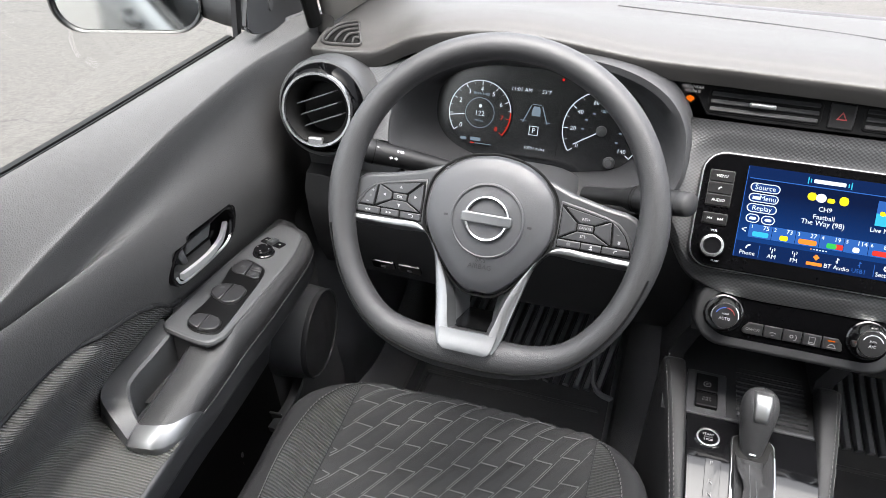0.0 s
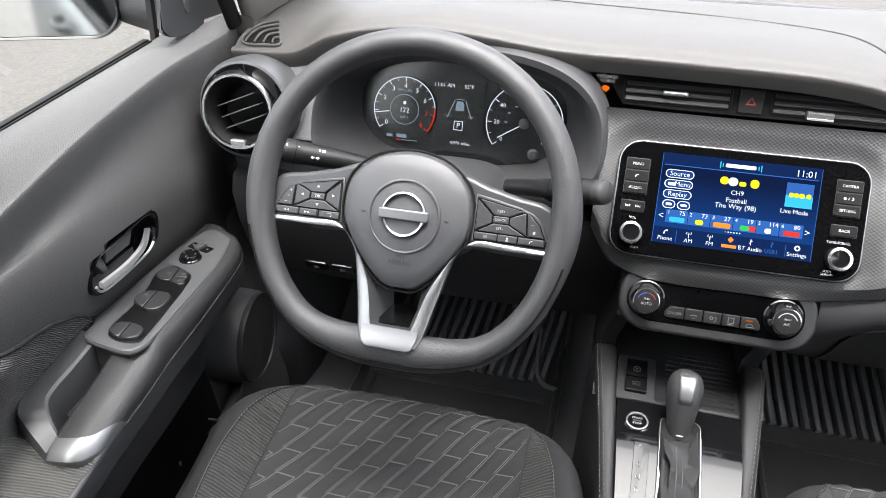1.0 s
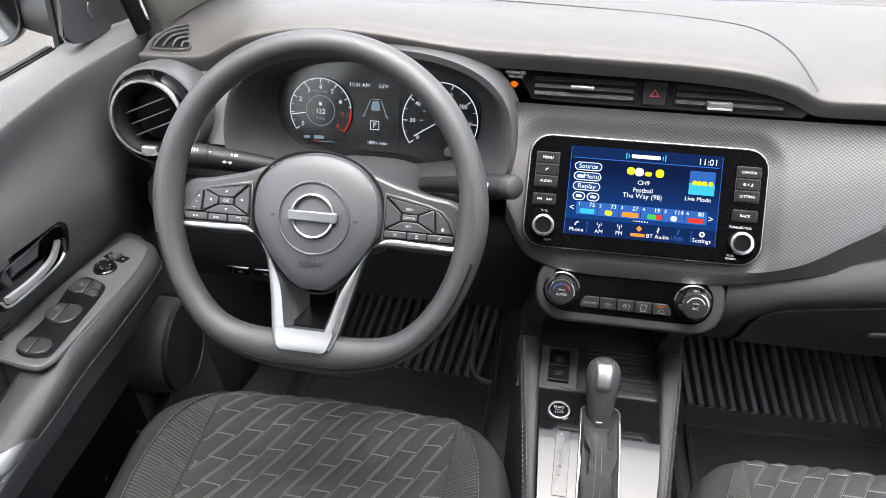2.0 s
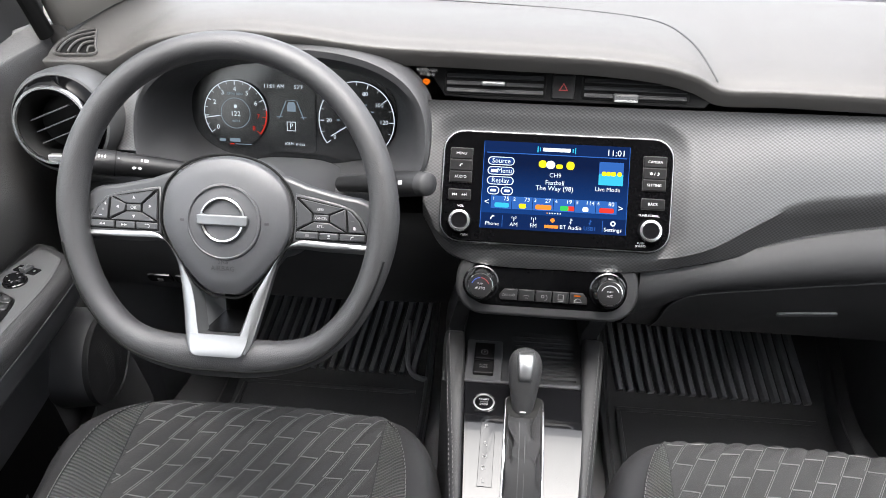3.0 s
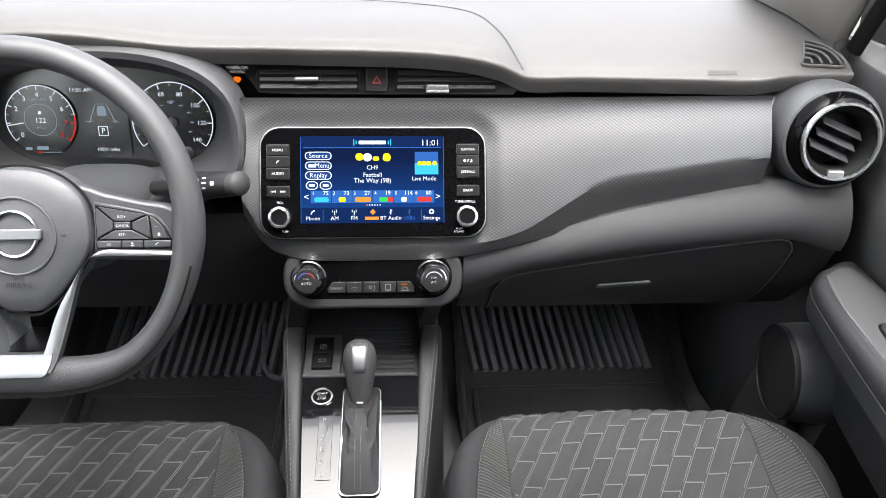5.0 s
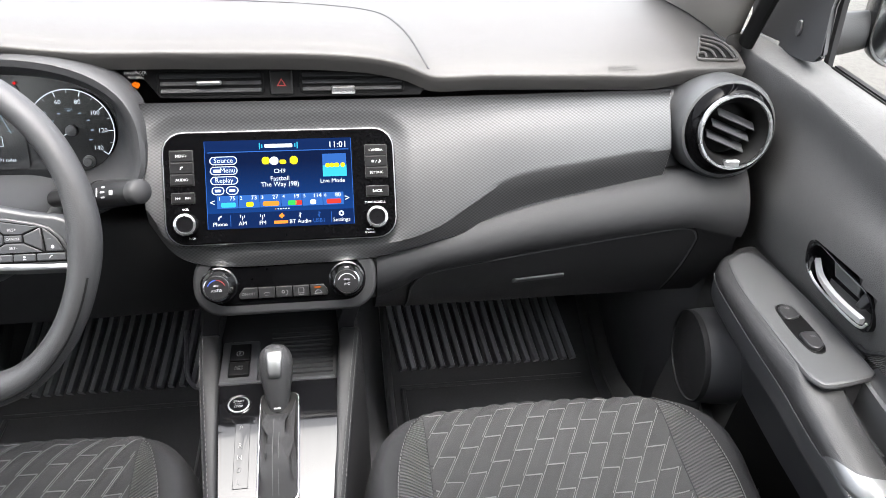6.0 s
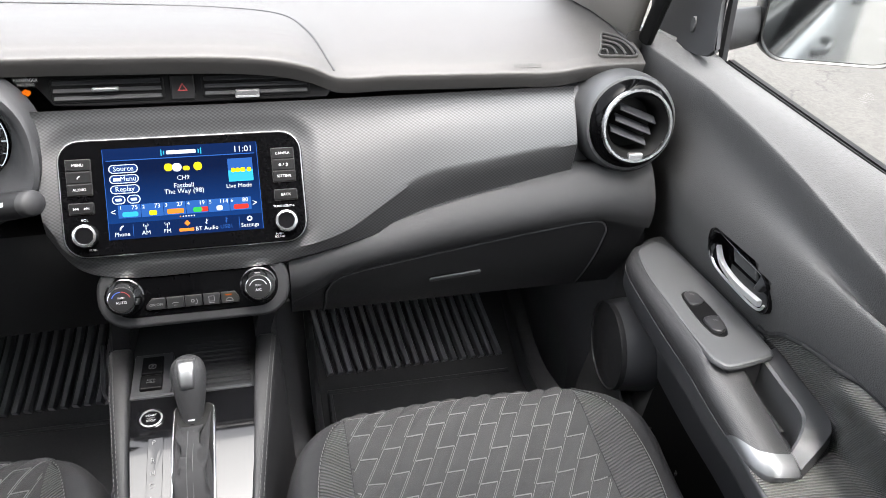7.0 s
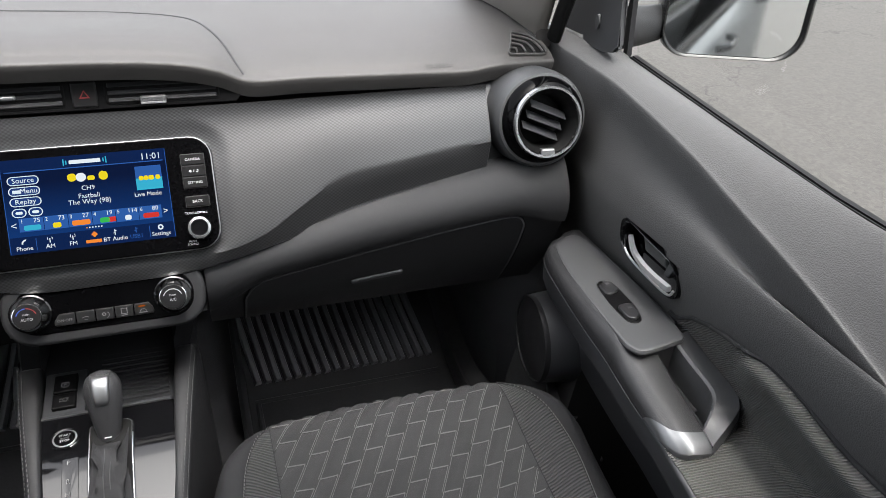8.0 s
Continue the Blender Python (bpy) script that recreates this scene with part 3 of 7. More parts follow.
hz = part("hazard_switch", slab(rrect(0.028, 0.030, 0.002), shift(VP, -0.001, 0.003), 0.006, 0.0015), STALKPL, dash)
tri = [(0, 0.0055), (-0.006, -0.0045), (0.006, -0.0045)]
bm = bmesh.new()
o = [bm.verts.new(shift(VP, -0.001, 0.003, 0.0064) @ V(x, y, 0)) for x, y in tri]
q = [bm.verts.new(shift(VP, -0.001, 0.003, 0.0064) @ V(x * 0.62, y * 0.62 - 0.0003, 0)) for x, y in tri]
for i in range(3):
    j = (i + 1) % 3
    bm.faces.new((o[i], o[j], q[j], q[i]))
part("triangle", bm, REDPRINT, hz, "red hazard triangle", 0)
AL = plane((-0.143, 0.929, 0.756), (1, 0, 0), (0, 0.25, 1))
lamp = part("airbag_lamp", slab(circle(0.0026, 12), shift(AL, 0.0020, 0.0002, 0.001), 0.001, 0.0003), ORANGELED, dash, "lit orange airbag lamp")
part("lamp_bar", slab(rrect(0.0075, 0.0026, 0.0012, 3), shift(AL, -0.0010, -0.0016, 0.001, -28), 0.001, 0.0003), ORANGELED, lamp)
part("lamp_bar", slab(rrect(0.0060, 0.0022, 0.0010, 3), shift(AL, -0.0022, 0.0018, 0.001, 35), 0.001, 0.0003), ORANGELED, lamp)
lettering("PASSENGER\nAIR BAG", 0.0050, shift(AL, 0.001, 0.0115, 0.002), DIMPRINT, dash)
SR = plane((0.481, 0.950, pad_z(0.481, 0.950) + 0.0008), (1, 0, 0.0), (0, 1, 0.55))
lettering("SRS AIRBAG", 0.0075, shift(SR, 0, 0, 0.0002), EMBOSS, dash)
part("underline", slab(rrect(0.040, 0.0007, 0.0002, 1), shift(SR, 0, -0.005, 0.0002), 0.0004, 0.0001), EMBOSS, dash)

# ---- instrument binnacle ----
def ringpts(k, y, cx, cz, hw, hu, hd, lean=0.25):
    out = []
    for i in range(k):
        a = 2 * math.pi * i / k
        c, s = math.cos(a), math.sin(a)
        e = 2.6
        x = cx + hw * math.copysign(abs(c) ** (2 / e), c)
        z = cz + (hu if s > 0 else hd) * math.copysign(abs(s) ** (2 / e), s)
        out.append(V(x, y + lean * (z - cz), z))
    return out


binn = thing("instrument_cluster", "hooded instrument cluster with a lit digital display", "gauge cluster")
K = 56
prof = [(0.905, -0.323, 0.694, 0.194, 0.108, 0.085, 0.42), (0.872, -0.323, 0.694, 0.191, 0.106, 0.082, 0.42), (0.867, -0.324, 0.694, 0.187, 0.102, 0.079, 0.42), (0.872, -0.326, 0.693, 0.182, 0.095, 0.076, 0.40), (0.900, -0.332, 0.691, 0.174, 0.083, 0.075, 0.35), (0.945, -0.337, 0.689, 0.161, 0.071, 0.073, 0.30), (0.980, -0.337, 0.687, 0.149, 0.065, 0.071, 0.25), (0.985, -0.337, 0.687, 0.147, 0.064, 0.070, 0.25)]
part("hood", sheet([ringpts(K, *p) for p in prof], True), HOODPL, binn, "satin black hood round the dials")
rows = [ringpts(K, 0.985, -0.337, 0.687, w * 0.147, w * 0.064, w * 0.070) for w in (1.0, 0.5, 0.01)]
part("display", sheet(rows, True), DIALGLASS, binn, "dark glass of the cluster")
CL = plane((-0.337, 0.983, 0.687), (1, 0, 0), (0, 0.25, 1))


def band(m, r0, r1, a0, a1, z=0.0, n=40):
    bm = bmesh.new()
    o, i_ = [], []
    for k in range(n + 1):
        a = radians(a0 + (a1 - a0) * k / n)
        o.append(bm.verts.new(m @ V(r1 * math.cos(a), r1 * math.sin(a), z)))
        i_.append(bm.verts.new(m @ V(r0 * math.cos(a), r0 * math.sin(a), z)))
    for k in range(n):
        bm.faces.new((o[k], o[k + 1], i_[k + 1], i_[k]))
    return bm


def dial(m, r, labels, size, lift, red_from=99, dim=None):
    """A round gauge: rim, ticks and numbers from 218 round to -38 degrees."""
    g = part("dial", slab(circle(r * 1.02, 40), m, 0.0006, 0.0002), DIALGLASS, binn, "round lit gauge")
    n = len(labels) - 1
    ang = lambda f: 218 - 256 * f
    part("arc", band(m, r * 0.975, r, ang(0), ang(min(red_from / n, 1)), 0.0010), DIALWHITE, g, "", 0)
    if red_from < n:
        part("arc", band(m, r * 0.955, r, ang(red_from / n), ang(1), 0.0011), DIALRED, g, "red zone of the gauge", 0)
    for k in range(2 * n + 1):
        a = ang(k / (2 * n))
        long = k % 2 == 0
        red = k / 2 >= red_from
        part("tick", slab(rrect(r * (0.13 if long else 0.09), 0.0012 if long else 0.0007, 0.0002, 1), m @ pose(0, 0, 0.0010, 0, 0, a) @ pose(r * (0.92 if long else 0.94), 0, 0), 0.0004, 0.0001), DIALRED if red else DIALWHITE, g)
        if long and labels[k // 2]:
            p = V(math.cos(radians(a)), math.sin(radians(a)), 0) * r * 0.72
            lettering(labels[k // 2], size, shift(m, p.x, p.y, 0.0014), DIALRED if red else DIALWHITE, g)
    return g


RPM = shift(CL, -0.082, -0.0045, 0.001)
g = dial(RPM, 0.0455, ["0", "", "2", "3", "4", "5", "6", "7", "8"], 0.0092, 0.001, 6.6)
part("inner_ring", band(RPM, 0.0205, 0.0213, 0, 360, 0.0011), DIALDIM, g, "", 0)
lettering("122", 0.0098, shift(RPM, 0, -0.001, 0.0014), DIALWHITE, g)
lettering("miles", 0.0058, shift(RPM, 0, -0.0105, 0.0014), DIALDIM, g)
lettering("RPMx1000", 0.0052, shift(RPM, 0, 0.0265, 0.0014), DIALDIM, g)
part("pump_mark", slab(rrect(0.004, 0.0045, 0.0008, 1), shift(RPM, 0, 0.0095, 0.001), 0.0004, 0.0001), DIALWHITE, g)
part("needle", slab(rrect(0.022, 0.0012, 0.0004, 1), RPM @ pose(0, 0, 0.0012, 0, 0, 190) @ pose(0.0335, 0, 0), 0.0006, 0.0002), DIALWHITE, g, "white needle at idle")
SPD = shift(CL, 0.090, -0.0075, 0.001)
g = dial(SPD, 0.0535, ["0", "20", "40", "60", "80", "100", "120", "140"], 0.0082, 0.001)
lettering("MPH", 0.0048, shift(SPD, 0, 0.027, 0.0014), DIALDIM, g)
for k in range(9):
    a = radians(210 - 30 * k)
    part("mark", slab(rrect(0.004, 0.0016, 0.0003, 1), shift(SPD, 0.0255 * math.cos(a), 0.0255 * math.sin(a), 0.001), 0.0003, 0.0001), DIALDIM, g)
part("needle", slab(rrect(0.040, 0.0014, 0.0004, 1), SPD @ pose(0, 0, 0.003, 0, 0, 212) @ pose(0.022, 0, 0), 0.0006, 0.0002), DIALWHITE, g, "white needle at zero")
part("boss", lathe([(0.0075, 0.0), (0.0070, 0.005), (0.0003, 0.006)], SPD, 24), SMOOTH, g)
part("reset_knob", lathe([(0.0082, 0.0), (0.0080, 0.003), (0.0060, 0.0036), (0.0058, 0.008), (0.0048, 0.0092), (0.0003, 0.0096)], shift(SPD, 0.0165, -0.041, 0.001), 24), SMOOTH, g, "black trip reset knob")
MID = shift(CL, -0.002, 0.0, 0.001)
part("warning_lamp", slab(circle(0.0018, 12), shift(CL, 0.0293, 0.0540, 0.001), 0.0008, 0.0003), REDLED, binn, "small lit red lamp")
disp = part("centre_display", slab(rrect(0.066, 0.108, 0.006), shift(CL, -0.001, -0.002, 0.0), 0.0006, 0.0002), DIALGLASS, binn)
lettering("11:01 AM", 0.0076, shift(MID, -0.024, 0.0345, 0.0006), DIALWHITE, disp)
lettering("53°F", 0.0072, shift(MID, 0.011, 0.0345, 0.0006), DIALWHITE, disp)
lettering("10591 miles", 0.0062, shift(MID, 0.0035, -0.0440, 0.0006), DIALWHITE, disp)
part("gear_box", band(shift(MID, -0.0005, -0.0195, 0.0006) @ pose(0, 0, 0, 0, 0, 45), 0.0078, 0.0092, 0, 360, 0, 4), DIALWHITE, disp, "", 0)
lettering("P", 0.0105, shift(MID, -0.0005, -0.0195, 0.0006), DIALWHITE, disp)
car = slab([(-0.006, -0.004), (-0.006, 0.004), (-0.004, 0.009), (0.004, 0.009), (0.006, 0.004), (0.006, -0.004)][::-1], shift(MID, 0, 0.005), 0.0006, 0.0002)
part("car_mark", car, DIALDIM, disp, "small car drawn on the display")
for s in (-1, 1):
    part("lane", slab(rrect(0.0012, 0.026, 0.0004, 1), shift(MID, s * 0.0125, 0.003, 0, s * 22), 0.0006, 0.0002), DIALDIM, disp)
    part("lane", slab(rrect(0.009, 0.0008, 0.0003, 1), shift(MID, s * 0.017, -0.0065), 0.0006, 0.0002), DIALDIM, disp)
part("lane", slab(rrect(0.012, 0.0008, 0.0003, 1), shift(MID, 0, 0.0165), 0.0006, 0.0002), DIALDIM, disp)
lv = part("level_bar", slab(rrect(0.015, 0.0050, 0.0005, 1), shift(MID, -0.082, -0.042, 0.0016), 0.0006, 0.0002), DIALDIM, disp, "level bar on the display")
part("level_base", slab(rrect(0.006, 0.0018, 0.0003, 1), shift(MID, -0.0865, -0.0475, 0.0016), 0.0006, 0.0002), DIALRED, lv)
part("level_base", slab(rrect(0.024, 0.0010, 0.0003, 1), shift(MID, -0.070, -0.0475, 0.0016), 0.0006, 0.0002), DIALDIM, lv)
part("pump", slab(rrect(0.009, 0.0040, 0.0012, 2), shift(MID, -0.100, -0.0425, 0.0016), 0.0006, 0.0002), DIALDIM, lv)

# ---- doors ----
def ccw(pts):
    return pts if sum(pts[i - 1][0] * pts[i][1] - pts[i][0] * pts[i - 1][1] for i in range(len(pts))) > 0 else pts[::-1]


def rounded(pts, n=4):
    return ccw([(p.x, p.y) for p in smooth_path([V(x, y, 0) for x, y in pts], n, True)])


win_z = along([(-0.6, 0.728), (0.43, 0.731), (0.57, 0.740), (0.78, 0.759), (0.90, 0.770), (1.02, 0.782)])
cre_z = along([(-0.6, 0.56), (0.20, 0.59), (0.35, 0.640), (0.45, 0.672), (0.565, 0.701), (0.66, 0.724), (0.804, 0.749), (0.94, 0.770), (1.02, 0.784)])
cre_x = along([(-0.6, 0.70), (0.6, 0.70), (0.83, 0.698), (0.92, 0.684), (0.98, 0.669), (1.02, 0.665)])


def door_section(y):
    """The door panel's profile, x outwards and z up, from the window sill to the floor."""
    w, c, cx = win_z(y), cre_z(y), cre_x(y)
    near = ease(0.84, 0.97, y)
    low = lambda v, dx: v * (1 - near) + (cx + dx) * near
    return [(0.765, w - 0.02), (0.757, w), (0.750, w + 0.002), (0.75 * 0.5 + cx * 0.5 + 0.004, (w + c) / 2 + 0.008), (cx + 0.006, c + 0.004), (cx, c - 0.006),
            (cx + 0.004, c - 0.05), (low(0.690, 0.008), 0.64), (low(0.685, 0.012), 0.595), (low(0.694, 0.018), 0.54), (0.716, 0.47), (0.705, 0.40), (0.70, 0.30),
            (0.69, 0.20), (0.67, 0.10), (0.69, 0.05)]


def smooth_section(y):
    pts = [V(a, 0, b) for a, b in door_section(y)]
    return smooth_path(pts, 6)


def door(s, nm, label):
    d = thing(nm, label, "door", "front doors", "structure")
    X = lambda x, y, z: V(s * x, y, z)
    ys = [1.015 - 0.59 * (k / 80) for k in range(81)] + [0.425 - 0.66 * (k / 16) for k in range(1, 17)]
    rows = [[V(s * p.x, y, p.z) for p in smooth_section(y)] for y in ys]
    for row in rows:            # the pocket behind the inner handle
        for p in row:
            u, w = (0.682 - p.y), p.z - 0.578
            if -0.063 < u < 0.060 and -0.0245 < w < 0.0215 - 0.0001 * abs(u) and abs(p.x) > 0.66:
                if w < 0.016 + (0.010 if -0.055 < u < 0.03 else 0) and u + w * 0.3 > -0.064:
                    p.x += s * 0.03
    rows.insert(0, [V(p.x + s * 0.03, 1.02, p.z) for p in rows[0]])
    part("panel", sheet(rows), DOORSKIN, d, "dark grey grained door panel", 60)
    # window seal and glass
    sec = [(0.004, 0.003), (-0.004, 0.003), (-0.004, -0.006), (0.004, -0.006)]
    part("window_seal", sweep([X(0.762, y, win_z(y) + 0.002) for y in (0.90, 0.8, 0.7, 0.6, 0.5, 0.4, 0.2, -0.2)], sec), BLACK, d, "black rubber window seal")
    part("seal_lip", sweep([X(0.7545, y, win_z(y) + 0.0025) for y in (0.90, 0.8, 0.7, 0.6, 0.5, 0.4, 0.2, -0.2)], oval(0.0015, 0.002, 6)), BLACK, d)
    rows = [[X(0.772 - 0.09 * k / 4 * 1.2, y, z * (1 - k / 4) + 1.30 * k / 4) for k in range(5)] for y, z in ((0.905, 0.76), (0.5, 0.735), (0.1, 0.73), (-0.23, 0.73))]
    g = part("window_glass", sheet(rows), GLASS, d, "clear side window")
    g.visible_shadow = False
    # sail cover in the front corner and the slim frame post behind it
    sail = [(1.035, 0.776), (0.96, 0.779), (0.905, 0.781), (0.880, 0.785), (0.868, 0.795), (0.880, 0.855), (0.862, 0.95), (0.815, 1.08), (0.93, 0.98), (1.05, 0.845)]
    bm = bmesh.new()
    a = [bm.verts.new(X(0.712 - 0.10 * max(0, y - 0.97) + 0.03 * max(0, z - 0.86), y, z)) for y, z in sail]
    b = [bm.verts.new(v.co + V(s * 0.014, 0.008, 0)) for v in a]
    bm.faces.new(a), bm.faces.new(b[::-1])
    for i in range(len(a)):
        j = (i + 1) % len(a)
        bm.faces.new((a[i], b[i], b[j], a[j]))
    bmesh.ops.bevel(bm, geom=bm.edges[:], offset=0.003, segments=2, affect="EDGES")
    sc = part("sail_cover", bm, SMOOTH, d, "black mirror corner cover")
    part("window_post", sweep([X(0.764, 0.922, 0.762), X(0.755, 0.915, 0.85), X(0.738, 0.89, 0.97), X(0.722, 0.84, 1.08)], [(0.004, 0.005), (-0.004, 0.005), (-0.004, -0.005), (0.004, -0.005)], side=(0, 1, 0)), DARK, d)
    DM = plane(X(0.7115, 0.928, 0.818), (0, -s, 0), (0, 0, 1))
    part("cap", slab(circle(0.009, 16), DM @ Matrix.Diagonal((0.6, 1.2, 1, 1)), 0.003, 0.001), GREYPL, sc, "small grey screw cap")
    # inner handle: a recess with a chrome lever
    H = plane(X(0.6845, 0.682, 0.577), (0, -s, 0), (0, 0, 1))
    shape = [(-0.062, 0.020), (-0.046, 0.024), (0.000, 0.020), (0.044, 0.017), (0.062, 0.006), (0.070, -0.012), (0.062, -0.026), (0.030, -0.028), (-0.032, -0.025), (-0.056, -0.014), (-0.064, 0.004)]
    shape = [(p.x, p.y) for p in smooth_path([V(x * s, y, 0) for x, y in shape], 3, True)]
    shape = shape[::-1] if s > 0 else shape
    bm = bmesh.new()
    rings = [[bm.verts.new(H @ V(x * k, y * k, z)) for x, y in shape] for k, z in ((1.05, -0.012), (1.04, 0.0012), (1.015, 0.0016), (0.985, 0.0005), (0.965, -0.004), (0.93, -0.024))]
    for a, b in zip(rings, rings[1:]):
        for i in range(len(a)):
            j = (i + 1) % len(a)
            bm.faces.new((a[i], a[j], b[j], b[i]))
    bm.faces.new(rings[-1])
    hd = part("door_handle", bm, GLOSS, d, "recessed inner handle with a chrome lever")
    blade = [(-0.056, -0.003, -0.010), (-0.030, -0.0100, 0.000), (0.0, -0.0122, 0.006), (0.030, -0.0128, 0.008), (0.064, -0.0115, 0.008)]
    lev = smooth_path([V(x * s, y, z) for x, y, z in blade], 6)
    part("lever", sweep([H @ p for p in lev], lambda u: [(0.0030, 0.0026 + 0.001 * u), (-0.0030, 0.0034 + 0.001 * u), (-0.0040, 0.0), (-0.0030, -0.0034 - 0.001 * u), (0.0030, -0.0026 - 0.001 * u)], side=H.to_3x3() @ V(0, 1, 0)), LEVER, hd, "chrome lever")
    lip = smooth_path([V(x * s, y, z) for x, y, z in ((-0.050, -0.0165, 0.000), (-0.030, -0.0235, 0.001), (0.028, -0.0265, 0.002), (0.058, -0.0245, 0.002), (0.066, -0.014, 0.002))], 6)
    part("lip", sweep([H @ p for p in lip], oval(0.0016, 0.0018, 8)), LEVER, hd, "thin chrome lip")
    lk = ccw([(x * s, y) for x, y in ((0.034, -0.010), (0.044, -0.010), (0.055, 0.012), (0.042, 0.016))])
    part("lock_tab", slab(lk, shift(H, 0, 0, -0.014), 0.011, 0.002), SMOOTH, hd, "dark lock tab")
    lp = ccw([(x * s, y) for x, y in ((-0.026, 0.015), (0.026, 0.012), (0.032, -0.004), (-0.016, -0.003))])
    part("latch_plate", slab(lp, shift(H, 0, 0, -0.012), 0.005, 0.003), GREYPL, hd)
    # armrest: a beam that carries the switch plate, with a pull cup behind
    xin = along([(0.30, 0.599), (0.40, 0.598), (0.50, 0.597), (0.58, 0.594), (0.66, 0.594), (0.76, 0.603), (0.82, 0.614), (0.85, 0.632), (0.865, 0.660)])
    ztop = along([(0.40, 0.458), (0.44, 0.468), (0.50, 0.484), (0.56, 0.501), (0.585, 0.509), (0.602, 0.5165), (0.87, 0.5165)])
    line_z = along([(0.10, 0.375), (0.30, 0.412), (0.40, 0.436), (0.445, 0.447), (0.49, 0.459), (0.54, 0.469), (0.60, 0.484), (0.645, 0.490), (0.75, 0.495), (0.87, 0.495)])

    def beam_point(y, i):
        """Column i of the beam: from the underside over the cabin edge and the top to the cup."""
        zi, xi, zl = ztop(y), xin(y), line_z(y)
        m2, r = 0.648 + 0.047 * ease(0.585, 0.61, y), ease(0.60, 0.55, y)
        sec = ((0.70, zl - 0.014), (xi + 0.075, zl - 0.012), (xi + 0.040, zl - 0.010), (xi + 0.010, zl - 0.005), (xi + 0.001, zl - 0.003), (xi, zl), (xi + 0.001, zl * 0.6 + zi * 0.4), (xi + 0.005, zl * 0.28 + zi * 0.72 - 0.001 * r), (xi + 0.011, zi - 0.0025 - 0.0015 * r), (xi + 0.022, zi), (m2 - 0.007, zi - 0.0035 * r), (m2 - 0.001, zi - 0.0015 - 0.0045 * r), (m2, zi - 0.004 - 0.004 * r), (m2 + 0.002, zi - 0.058))
        return sec[i]

    END = (0.52, 0.52, 0.52, 0.52, 0.520, 0.518, 0.508, 0.494, 0.482, 0.473, 0.471, 0.474, 0.477, 0.477)      # where the skin meets the silver tip
    TIP = (0.49, 0.49, 0.49, 0.49, 0.490, 0.488, 0.476, 0.464, 0.455, 0.4495, 0.4490, 0.452, 0.456, 0.456)    # where the tip ends

    def beam_row(ys):
        return [X(*(lambda p: (p[0], ys[i], p[1]))(beam_point(ys[i], i))) for i in range(14)]

    rows = [beam_row([0.868 + (e - 0.868) * u for e in END]) for u in (0, 0.02, 0.045, 0.09)] + [beam_row([0.868 + (e - 0.868) * (0.13 + 0.87 * k / 32) for e in END]) for k in range(33)]
    trail = [r[5] + V(-s * 0.0005, 0, -0.001) for r in rows[3:]]
    rows.insert(0, [V(p.x * 0.5 + s * 0.35, 0.876, p.z * 0.6 + 0.18) for p in rows[0]])
    arm = part("armrest", sheet([smooth_path(r, 3) for r in rows]), ARMSKIN, d, "dark grey grained door armrest", 60)
    part("trim_line", sweep(trail, oval(0.0010, 0.0010, 6)), ARMSKIN, arm)
    # satin tip that wraps the rear end
    rows = [[p + V(0, 0.002, -0.003) for p in rows[-1][5:13]]]
    for v in (0, 0.1, 0.3, 0.5, 0.7, 0.85, 0.95, 1.0):
        rows.append([p + V(0, 0, 0.0012 - 0.006 * v ** 4 * min(i / 2, 1)) for i, p in enumerate(beam_row([a + (b - a) * v for a, b in zip(END, TIP)])[5:13])])
    rows.append([p + V(0, 0.003, -0.010) * min(i / 3, 1) for i, p in enumerate(rows[-1])])
    part("end_cap", sheet([smooth_path(r, 5) for r in rows]), TIPSILVER, arm, "satin silver armrest tip", 50)
    # switch plate
    plate = [(0.629, 0.820), (0.616, 0.76), (0.609, 0.66), (0.606, 0.60), (0.609, 0.580), (0.622, 0.568), (0.668, 0.574), (0.684, 0.580), (0.690, 0.598), (0.694, 0.70), (0.692, 0.79), (0.684, 0.842), (0.668, 0.852), (0.640, 0.838)]
    P = plane(X(0, 0, 0.515), (1, 0, 0), (0, 1, 0.0))
    pl = [(p.x, p.y) for p in smooth_path([V(s * x, y, 0) for x, y in plate], 4, True)]
    pl = pl if sum(pl[i - 1][0] * pl[i][1] - pl[i][0] * pl[i - 1][1] for i in range(len(pl))) > 0 else pl[::-1]
    sp = part("switch_plate", slab(pl, P, 0.004, 0.0040, -0.002), GREYPL, arm, "dark grey window switch plate", 25)
    wall = [(0.611, 0.586), (0.623, 0.5725), (0.668, 0.578), (0.683, 0.584), (0.692, 0.60), (0.692, 0.62), (0.611, 0.62)]
    wl2 = [(s * x, y) for x, y in wall]
    part("plate_end", slab(wl2 if s > 0 else wl2[::-1], P, 0.0, 0.002, -0.066), DARK, arm)
    # pull cup rim behind the plate
    outer = smooth_path([X(0.710, 0.608, 0.500), X(0.714, 0.565, 0.487), X(0.717, 0.524, 0.478), X(0.712, 0.502, 0.475), X(0.694, 0.483, 0.473), X(0.645, 0.453, 0.468)], 5)
    inner = smooth_path([X(0.693, 0.600, 0.500), X(0.697, 0.560, 0.488), X(0.700, 0.528, 0.480), X(0.694, 0.510, 0.477), X(0.675, 0.492, 0.474), X(0.647, 0.474, 0.471)], 5)
    rows = []
    for k, (p, q) in enumerate(zip(outer, inner)):
        w = ease(1.0, 0.70, k / (len(outer) - 1))
        proud = V(-s * 0.0150, -0.0135, 0.0150) * w
        p, q = p + proud + V(s * 0.005, 0, 0) * w, q + proud - V(s * 0.003, -0.001, 0) * w
        e = (p - q).normalized()
